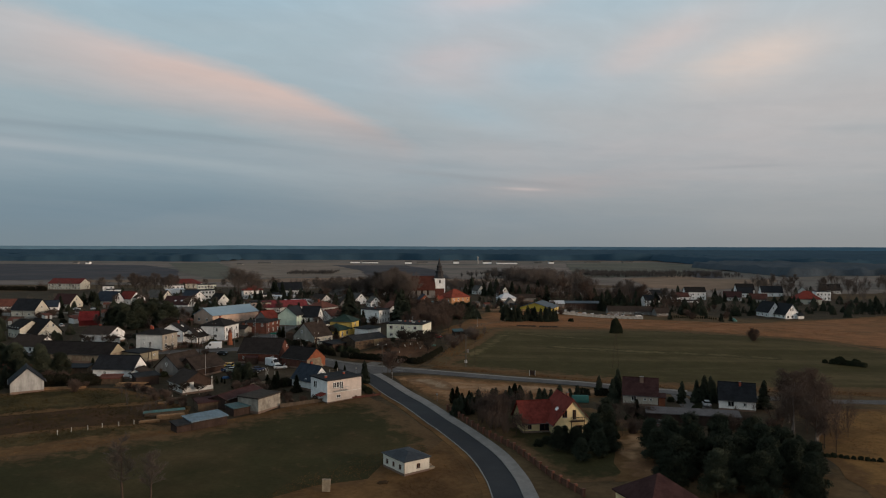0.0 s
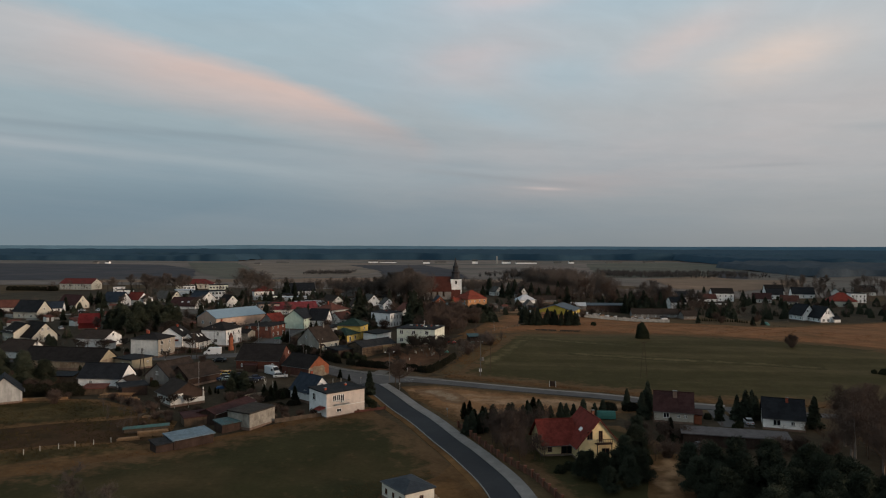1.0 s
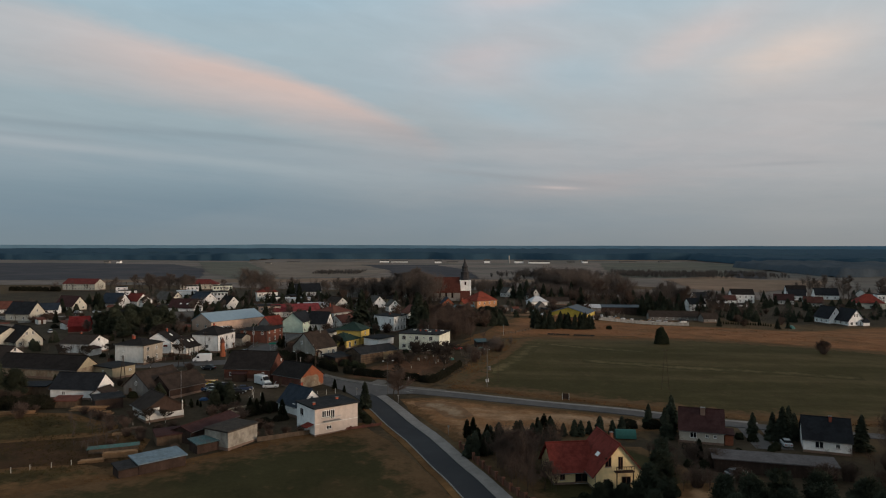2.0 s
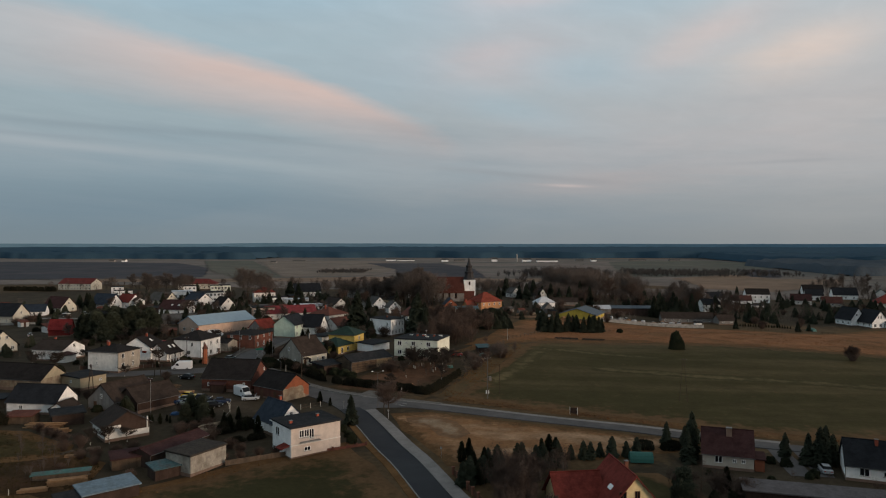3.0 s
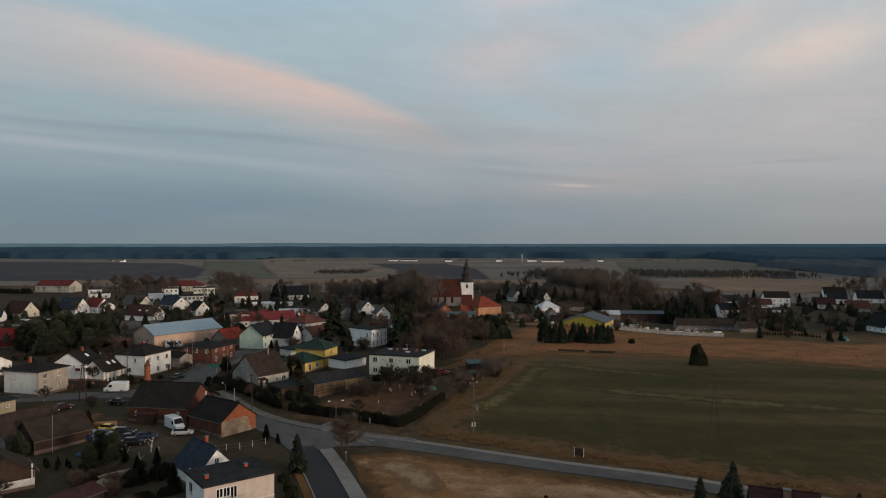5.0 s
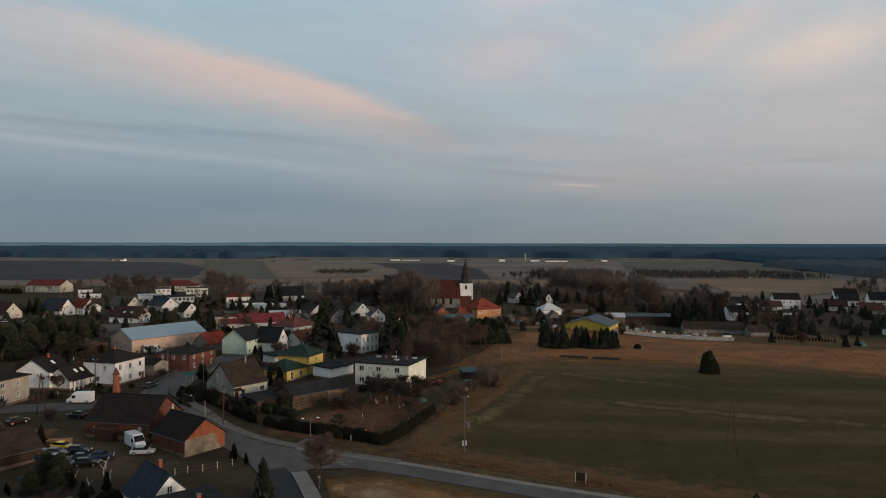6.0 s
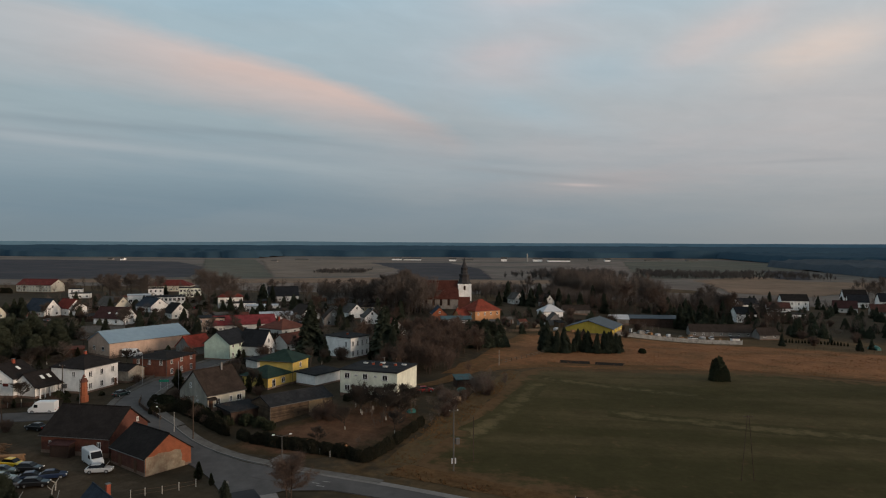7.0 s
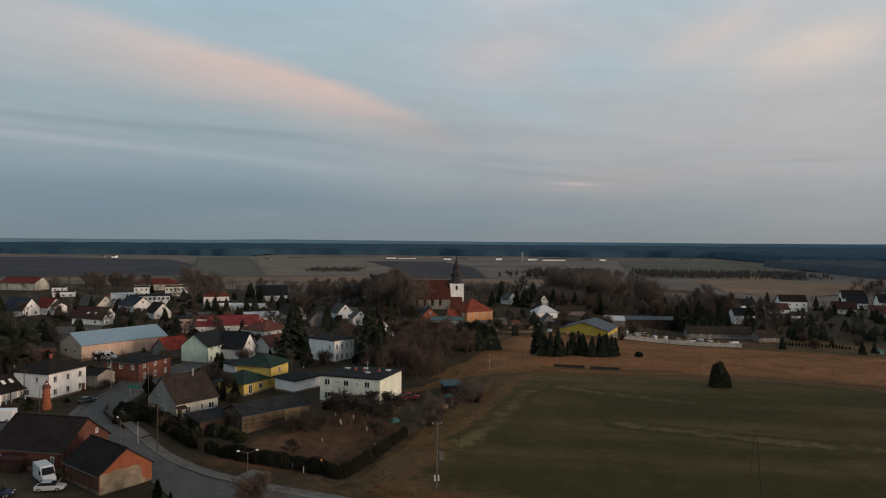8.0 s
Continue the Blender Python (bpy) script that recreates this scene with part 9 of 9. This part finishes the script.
FOOT.extend([(-49.0, 210.5, 7.0), (-62.0, 213.0, 7.0), (-91, 241, 9.0), (-84, 250, 8.0), (-80, 226, 6.0), (-172, 298, 8.0), (-92, 186, 9.0), (-75, 178, 8.0), (-100, 236, 6.0)])
scatter(TWIGGY, 36, -150, -42, 175, 300, 0.6, 1.1)
scatter(SHRUBS, 40, -150, -42, 175, 300, 0.5, 1.0)
scatter(FRUIT, 16, -150, -42, 235, 300, 0.6, 1.0)
scatter(THUJAS, 24, -160, -30, 180, 340, 0.5, 1.0)
scatter(BARE, 14, -170, -40, 290, 420, 0.5, 0.85)
scatter(TWIGGY, 30, -120, 0, 290, 440, 0.8, 1.5)
scatter(RUSSET, 12, -110, -5, 330, 460, 0.6, 1.0)
scatter(SPRUCES, 14, -120, -20, 330, 470, 0.5, 0.9)
scatter(SPRUCES, 18, -270, -120, 330, 560, 0.4, 0.8)
scatter(TWIGGY, 30, 0, 200, 400, 560, 0.9, 1.7)
scatter(SPRUCES, 20, 90, 330, 440, 640, 0.5, 0.9)


# ---------------------------------------------------------------- far leafless woods, too many to count
def wood(name, seed, n, place, h0, h1, mat, label, twigs=420, thick=1.0):
    """Crowns of thin twigs that fan out from upright limbs, one mesh for a whole stand."""
    rs = np.random.RandomState(seed)
    out = []
    for _ in range(n):
        x, y = place(rs)
        if not clear_of(x, y, 2.0):
            continue
        z, h = gz(x, y), rs.uniform(h0, h1)
        r = h * rs.uniform(0.22, 0.36)
        base = np.array([x, y, z])
        limbs = 16
        a = rs.uniform(0, 2 * math.pi, limbs)
        f = rs.uniform(0.25, 1.0, limbs)
        tip = base + np.stack([np.cos(a) * r * f, np.sin(a) * r * f, h * (0.96 - 0.42 * f ** 2) * rs.uniform(0.85, 1.02, limbs)], 1)
        root = base + np.stack([np.zeros(limbs), np.zeros(limbs), h * rs.uniform(0.15, 0.45, limbs)], 1)
        s = np.stack([-np.sin(a), np.cos(a), np.zeros(limbs)], 1) * h * 0.006 * thick
        out.append(np.stack([root - s, root + s, tip], 1))
        k = rs.randint(0, limbs, twigs)
        p = root[k] + (tip - root)[k] * rs.uniform(0.3, 1.0, (twigs, 1)) + rs.normal(scale=0.035 * h, size=(twigs, 3))
        d = (tip - root)[k] / np.linalg.norm((tip - root)[k], axis=1)[:, None] + rs.normal(scale=0.5, size=(twigs, 3))
        d /= np.linalg.norm(d, axis=1)[:, None]
        s = np.cross(d, rs.normal(size=(twigs, 3)))
        s *= rs.uniform(0.0018, 0.0034, (twigs, 1)) * h * thick / np.linalg.norm(s, axis=1)[:, None]
        out.append(np.stack([p - s, p + s, p + d * rs.uniform(0.07, 0.16, (twigs, 1)) * h], 1))
        t = 0.011 * h
        top = base + np.array([0, 0, h * 0.7])
        for u, v in (((-t, 0, -0.5), (t, 0, -0.5)), ((0, -t, -0.5), (0, t, -0.5))):
            out.append(np.array([[base + u, base + v, top]]))
    return tagged(tri_soup(name, np.concatenate(out), mat), label, "woods", kind="stuff")


def area(x0, x1, y0, y1):
    return lambda rs: (rs.uniform(x0, x1), rs.uniform(y0, y1))


def groves(seed, x0, x1, y0, y1, n, s):
    c = np.random.RandomState(seed).uniform((x0, y0), (x1, y1), (n, 2))
    return lambda rs: tuple(c[rs.randint(n)] + rs.normal(size=2) * s)


def clump(x, y, sx, sy):
    return lambda rs: (x + rs.normal() * sx, y + rs.normal() * sy)


wood("leafless_wood", 1, 260, groves(5, -5, 140, 495, 600, 26, 6), 5, 12, TWIGS, "dense brown leafless wood behind the village", 800, 1.1)
wood("leafless_wood", 27, 60, groves(21, 48, 118, 545, 610, 9, 6), 17, 24, TWIGS, "tall dense leafless wood behind the village", 1300, 0.9)
wood("leafless_wood", 2, 150, groves(6, 20, 160, 468, 515, 20, 5), 4, 11, TWIGSRED, "russet leafless thicket behind gardens", 500, 0.8)
wood("leafless_wood", 3, 120, groves(7, -140, -10, 505, 600, 18, 7), 5, 13, TWIGS, "brown leafless wood north of the village", 500, 0.8)
wood("leafless_wood", 4, 140, groves(8, -350, -140, 540, 640, 26, 7), 4, 11, TWIGS, "leafless trees behind western gardens", 450, 0.8)
wood("leafless_wood", 5, 44, clump(-44, 460, 6, 8), 15, 21, TWIGS, "tall dark leafless trees beside the church", 1300)
wood("leafless_wood", 28, 40, clump(-72, 478, 12, 8), 11, 16, TWIGS, "dark leafless trees beside the churchyard", 1000)
wood("leafless_wood", 6, 120, groves(10, -27, -9, 291, 336, 16, 3.5), 4, 9.5, TWIGSRED, "dense russet thicket beside a meadow", 900, 1.0)
wood("leafless_wood", 7, 230, groves(9, 290, 560, 560, 800, 26, 9), 6, 15, TWIGS, "leafless wood east of the village", 520, 1.3)
wood("leafless_wood", 8, 200, area(120, 350, 450, 640), 4, 9, TWIGS, "leafless trees between eastern gardens", 420, 1.1)
wood("leafless_wood", 9, 150, area(-270, -90, 340, 540), 4, 9, TWIGS, "leafless trees between western gardens", 300)
wood("leafless_wood", 10, 260, lambda rs: (rs.uniform(-256, -188), 1040 + rs.normal() * 18), 3, 7, FARTWIGS, "dark strip of bushes on the plain", 420, 2.2)
wood("leafless_wood", 11, 260, lambda rs: (86 + rs.normal() * 30, 915 + rs.normal() * 16), 5, 15, FARTWIGS, "dark wood on the plain", 380, 3.0)
wood("leafless_wood", 29, 560, lambda rs: (185 + 215 * rs.uniform() ** 1.3, rs.uniform(965, 1110)), 4, 10, FARTWIGS, "dark leafless wood on a far rise", 340, 3.0)
wood("leafless_wood", 12, 110, lambda rs: (rs.choice((-90, -62, -20, 15, 60, 85)) + rs.normal() * 9, 640 + rs.normal() * 22), 3, 8, TWIGS, "clumps of leafless trees along a brook", 260, 1.4)
wood("leafless_wood", 13, 40, clump(-5.5, 258, 2.2, 5), 2.0, 3.8, TWIGS, "bare hedge of bushes beside a field", 420)
wood("leafless_wood", 14, 16, clump(73, 150, 4, 9), 7, 12, TWIGSRED, "tangled leafless thicket beside bungalows", 600, 0.7)
wood("leafless_wood", 21, 40, clump(-13, 302, 5, 5), 4, 7, TWIGSRED, "russet bushes behind a block of flats", 420)
wood("leafless_wood", 22, 34, clump(1.5, 273.5, 1.5, 1.9), 3.5, 5.6, TWIGS, "large dark leafless bush at a field corner", 900)
wood("leafless_wood", 15, 70, clump(5, 157, 3.2, 6), 3.5, 7.5, TWIGSRED, "tangled bare garden trees by a house", 700, 0.8)
wood("leafless_wood", 16, 130, area(-120, -20, 290, 450), 3.5, 8, TWIGS, "bare garden trees behind the main street", 350)
wood("leafless_wood", 17, 60, area(-170, -95, 192, 300), 2.5, 6, TWIGS, "bare garden bushes between western yards", 350)
wood("leafless_wood", 18, 22, lambda rs: (-80 + rs.normal() * 7, 168 + rs.normal() * 6), 2, 4.5, TWIGS, "bare bushes in an overgrown garden", 350)
wood("leafless_wood", 19, 30, clump(34, 152, 5, 6), 2, 4.5, TWIGSRED, "bare bushes between gardens and a shed", 350)
wood("leafless_wood", 20, 40, clump(-19, 250, 5, 6), 2, 4, TWIGS, "bare fruit bushes in a garden", 300)


def tufts(name, seed, n, poly, h0, h1, mat, label):
    """Clumps of dry stalks scattered over a patch of ground."""
    rs = np.random.RandomState(seed)
    px, py = np.array([p[0] for p in poly]), np.array([p[1] for p in poly])
    x, y = rs.uniform(px.min(), px.max(), n * 4), rs.uniform(py.min(), py.max(), n * 4)
    inside = np.zeros(len(x), bool)
    for i in range(len(px)):
        j = i - 1
        if py[i] != py[j]:
            inside ^= ((py[i] > y) != (py[j] > y)) & (x < (px[j] - px[i]) * (y - py[i]) / (py[j] - py[i]) + px[i])
    keep = inside & (np.sin(x * 0.31 + seed) * np.cos(y * 0.27) + rs.normal(scale=0.6, size=len(x)) > 0.1)
    x, y = x[keep][:n], y[keep][:n]
    m = len(x)
    z = ground(x, y) + 0.05
    out = []
    for _ in range(6):
        h = rs.uniform(h0, h1, m)
        a = rs.uniform(0, 2 * math.pi, m)
        lean = rs.uniform(0.1, 0.7, m) * h
        bx, by = x + rs.normal(scale=0.12, size=m), y + rs.normal(scale=0.12, size=m)
        w = h * 0.14
        out.append(np.stack([np.stack([bx - np.sin(a) * w, by + np.cos(a) * w, z], 1), np.stack([bx + np.sin(a) * w, by - np.cos(a) * w, z], 1), np.stack([bx + np.cos(a) * lean, by + np.sin(a) * lean, z + h], 1)], 1))
    return tagged(tri_soup(name, np.concatenate(out), mat), label, "grass", kind="stuff")


tufts("dry_grass_tufts", 1, 3520, [(-12, 218), (8, 211), (38, 200.5), (62, 193.5), (122, 183), (124, 187), (62, 196), (38, 203), (8, 214), (-10, 222)], 0.15, 0.40, REDVERGE, "rough reddish grass tufts along a lane")
tufts("dry_grass_tufts", 2, 1600, [(-22, 203), (2, 200), (38, 191), (37, 184), (24, 178), (10, 178), (0, 172), (-7, 172), (-15, 187)], 0.06, 0.18, LOTMAT, "dry grass tufts on a vacant lot")
tufts("dry_grass_tufts", 3, 3840, [(-110, 112), (-79, 138), (-66, 150), (-47, 169), (-28, 185), (-27, 181), (-47, 164), (-66, 144), (-79, 131), (-110, 104)], 0.10, 0.30, DRYGRASS, "dry grass tufts along a field edge")
tufts("dry_grass_tufts", 4, 3840, [(-128, 172), (-103, 181), (-82, 176), (-70, 166), (-66, 152), (-80, 141), (-120, 120)], 0.10, 0.35, ROUGHGRASS, "rough dry grass in a garden")
tufts("dry_grass_tufts", 5, 2560, [(-30, 128), (-12, 142), (-5, 136), (-1, 122), (1, 105), (-8, 96), (-40, 98)], 0.07, 0.20, DRYGRASS, "trodden grass on a building plot")
tufts("dry_grass_tufts", 6, 3520, [(4, 300), (20, 312), (79, 314), (150, 293), (190, 330), (120, 396), (50, 392), (26, 352)], 0.15, 0.35, REDDISH, "reddish grass tufts on a dry meadow")
tufts("dry_grass_tufts", 7, 2400, [(-14, 222), (-4, 262), (8, 303), (12, 302), (3, 262), (-8, 224)], 0.15, 0.35, DRYGRASS, "dry grass along a field margin")
tufts("dry_grass_tufts", 8, 2560, [(80, 172), (150, 168), (130, 100), (90, 100), (74, 130)], 0.10, 0.25, DRYGRASS, "dry tufts on a yellowish field")

# sheds, fences and cars between the village houses
PALETTE = [("silver", (0.40, 0.41, 0.42)), ("grey", (0.12, 0.12, 0.125)), ("dark_blue", (0.015, 0.025, 0.055)), ("white", (0.6, 0.6, 0.6)), ("red", (0.30, 0.02, 0.018)), ("black", (0.012, 0.012, 0.013))]
k = 0
for _ in range(400):
    x, y = R.uniform(-260, -40), R.uniform(285, 540)
    if k < 34 and clear_of(x, y, 3.5):
        w, d = R.uniform(3, 7), R.uniform(2.6, 4.5)
        house(("small grey shed between village gardens", "low dark timber shed in a garden", "small pale garage with a felt roof")[k % 3], x, y, R.choice((15, 30, 50, 60)), w, d, R.uniform(2.0, 2.6), R.uniform(2.7, 3.6), ("gable", "shed", "flat")[k % 3], "x",
              (GREYWALL, DARKBOARDS, OFFWHITE)[k % 3], (ETERNIT, FELT, OLDRED)[R.randrange(3)], doors=[("f", 0, 0)], category="shed", name="shed", plinth=False, over=0.2)
        k += 1
k = 0
for _ in range(400):
    x, y = R.uniform(-240, -34), R.uniform(285, 500)
    if k < 26 and clear_of(x, y, 2.5):
        c, rgb = PALETTE[k % 6]
        car(x, y, R.uniform(0, 180), c, rgb, c.replace("_", " ") + " car parked between village houses", 0.04, estate=float(k % 2))
        k += 1
k = 0
for _ in range(500):
    x, y, a = R.uniform(-250, -40), R.uniform(290, 520), radians(R.choice((20, 35, 60, 110, 150)))
    L = R.uniform(8, 18)
    ends = [(x, y), (x + L * math.cos(a), y + L * math.sin(a))]
    if k < 26 and all(clear_of(px, py, 1.0) for px, py in ends + [((ends[0][0] + ends[1][0]) / 2, (ends[0][1] + ends[1][1]) / 2)]):
        pale = k % 3 == 0
        fence(ends, "pale concrete garden fence between houses" if pale else "dark wooden garden fence between houses", 2.5, R.uniform(1.0, 1.5), CONCRETE if pale else BOARDS, CONCRETE if pale else DARKBOARDS)
        k += 1
scatter(TALLHEDGE, 26, -260, -30, 300, 520, 0.6, 1.0, "", "hedges")
scatter(DARKTREES, 90, -260, -30, 290, 540, 0.5, 1.1, "dark evergreen between village houses")
scatter(TWIGGY, 40, -260, -60, 300, 540, 0.9, 1.6)
scatter(DARKTREES, 60, 80, 330, 440, 620, 0.6, 1.2, "dark evergreen between eastern gardens")
wood("leafless_wood", 23, 26, lambda rs: (rs.uniform(-4, 14), 170 + rs.normal() * 2.5), 1.5, 3.2, TWIGS, "bare bushes among young spruces", 350)
wood("leafless_wood", 24, 22, lambda rs: (rs.uniform(33, 72), 166 + rs.normal() * 5), 1.8, 4.0, TWIGSRED, "bare bushes round two bungalows", 350)
scatter(SHRUBS, 12, 32, 72, 158, 182, 0.5, 0.9)
scatter(DARKTREES, 26, -175, -120, 330, 470, 0.5, 0.9, "dark evergreen between village houses")
wood("leafless_wood", 25, 60, groves(12, -60, 40, 400, 470, 16, 4), 3, 8, TWIGS, "bare trees in gardens below the church", 400)
wood("leafless_wood", 26, 70, groves(13, 60, 330, 415, 470, 24, 4), 2.5, 6, TWIGS, "bare bushes behind a dry meadow", 300)
for i, (x, y) in enumerate(((12, 398), (20, 404), (28, 399), (35, 396), (6, 392), (24, 412), (16, 414))):
    stack("timber_stack", x, y, R.uniform(0, 90), R.uniform(2, 5), R.uniform(1, 1.6), R.uniform(0.5, 1.1), (LUMBER, OLDPLASTER, WHITEROOF)[i % 3], "stack of boards and scrap in an allotment")
for i, (x, y) in enumerate(((2, 402), (14, 406), (30, 408), (8, 412))):
    house("small patched garden shed on an allotment", x, y, 20 * i, R.uniform(3, 5), 3.2, 2.1, 2.9, ("shed", "gable")[i % 2], "x", (BOARDS, GREYWALL)[i % 2], (ETERNIT, OLDRED, FELT)[i % 3], doors=[("f", 0, 0)], category="shed", name="shed", plinth=False, over=0.2)
scatter(DARKTREES, 26, -14, 60, 382, 470, 0.4, 0.9, "dark evergreen in an allotment")
scatter(TWIGGY, 26, -14, 60, 378, 430, 0.7, 1.3)
fence([(-6, 384), (8, 388), (24, 394)], "patchy wooden fence along a meadow", 2.6, 1.2, BOARDS, GREYBOARDS)
# piles and pallets in the builder's yard behind the wall
for i in range(16):
    x, y = 62 + (i % 8) * 5.2 + R.uniform(-1.5, 1.5), 412 + (i // 8) * 8 + R.uniform(-2, 2)
    if clear_of(x, y, 0.5):
        stack("material_stack", x, y, R.uniform(0, 90), R.uniform(1.6, 3.2), R.uniform(1.0, 1.8), R.uniform(0.8, 1.8), (CONCRETE, LUMBER, WHITEROOF)[i % 3], "stack of building material in a store yard")
for x, y in ((88, 414), (97, 418), (71, 425)):
    car(x, y, R.uniform(0, 180), "white", (0.6, 0.6, 0.6), "white car parked in a store yard", 0.04)

# vents and a mast on the flats, a pale flue on the boarded house
flats = bpy.data.objects["block_of_flats"]
for px, py in ((-4.5, 2.0), (-0.5, 3.2), (2.0, -1.0), (5.2, 3.0)):
    bm = bmesh.new()
    box(bm, px - 0.5, px + 0.5, py - 0.25, py + 0.25, 5.9, 6.3)
    box(bm, px - 0.6, px + 0.6, py - 0.35, py + 0.35, 6.3, 6.37)
    part("roof_vent", bm, OFFWHITE, flats, "pale rendered roof vent")
bm = bmesh.new()
tube(bm, (1.0, 1.0, 6.0), (1.0, 1.0, 8.2), 0.04, 0.03, 6)
tube(bm, (0.5, 1.0, 7.9), (1.5, 1.0, 7.9), 0.025, 0.025, 5)
part("aerial", bm, METAL, flats)
boarded = [o for o in bpy.data.objects if o.get("label", "").startswith("house with white walls, brown boarded")][0]
bm = bmesh.new()
tube(bm, (3.9, -4.3, 1.6), (3.9, -4.3, 3.9), 0.14, 0.14, 10)
part("flue", bm, OFFWHITE, boarded, "pale metal flue")

# weathered planks on the old timber barn
plank_barn = [o for o in bpy.data.objects if o.get("label", "").startswith("old timber barn with plank")][0]
rnd = random.Random(7)
for k in range(11):
    z = 0.1 + 0.25 * k
    for a, b in ((-7.6, rnd.uniform(-3.4, -1.6)), (rnd.uniform(-1.4, 0.6), 3.85), (5.15, 7.6)):
        bm = bmesh.new()
        o = rnd.uniform(0.03, 0.07)
        box(bm, a, b, -3.75 - o, -3.74, z, z + rnd.uniform(0.2, 0.24))
        part("plank", bm, OLDWOOD, plank_barn)
    bm = bmesh.new()
    box(bm, -7.6 - rnd.uniform(0.03, 0.07), -7.59, -3.74, 3.74, z, z + rnd.uniform(0.2, 0.24))
    part("plank", bm, OLDWOOD, plank_barn)
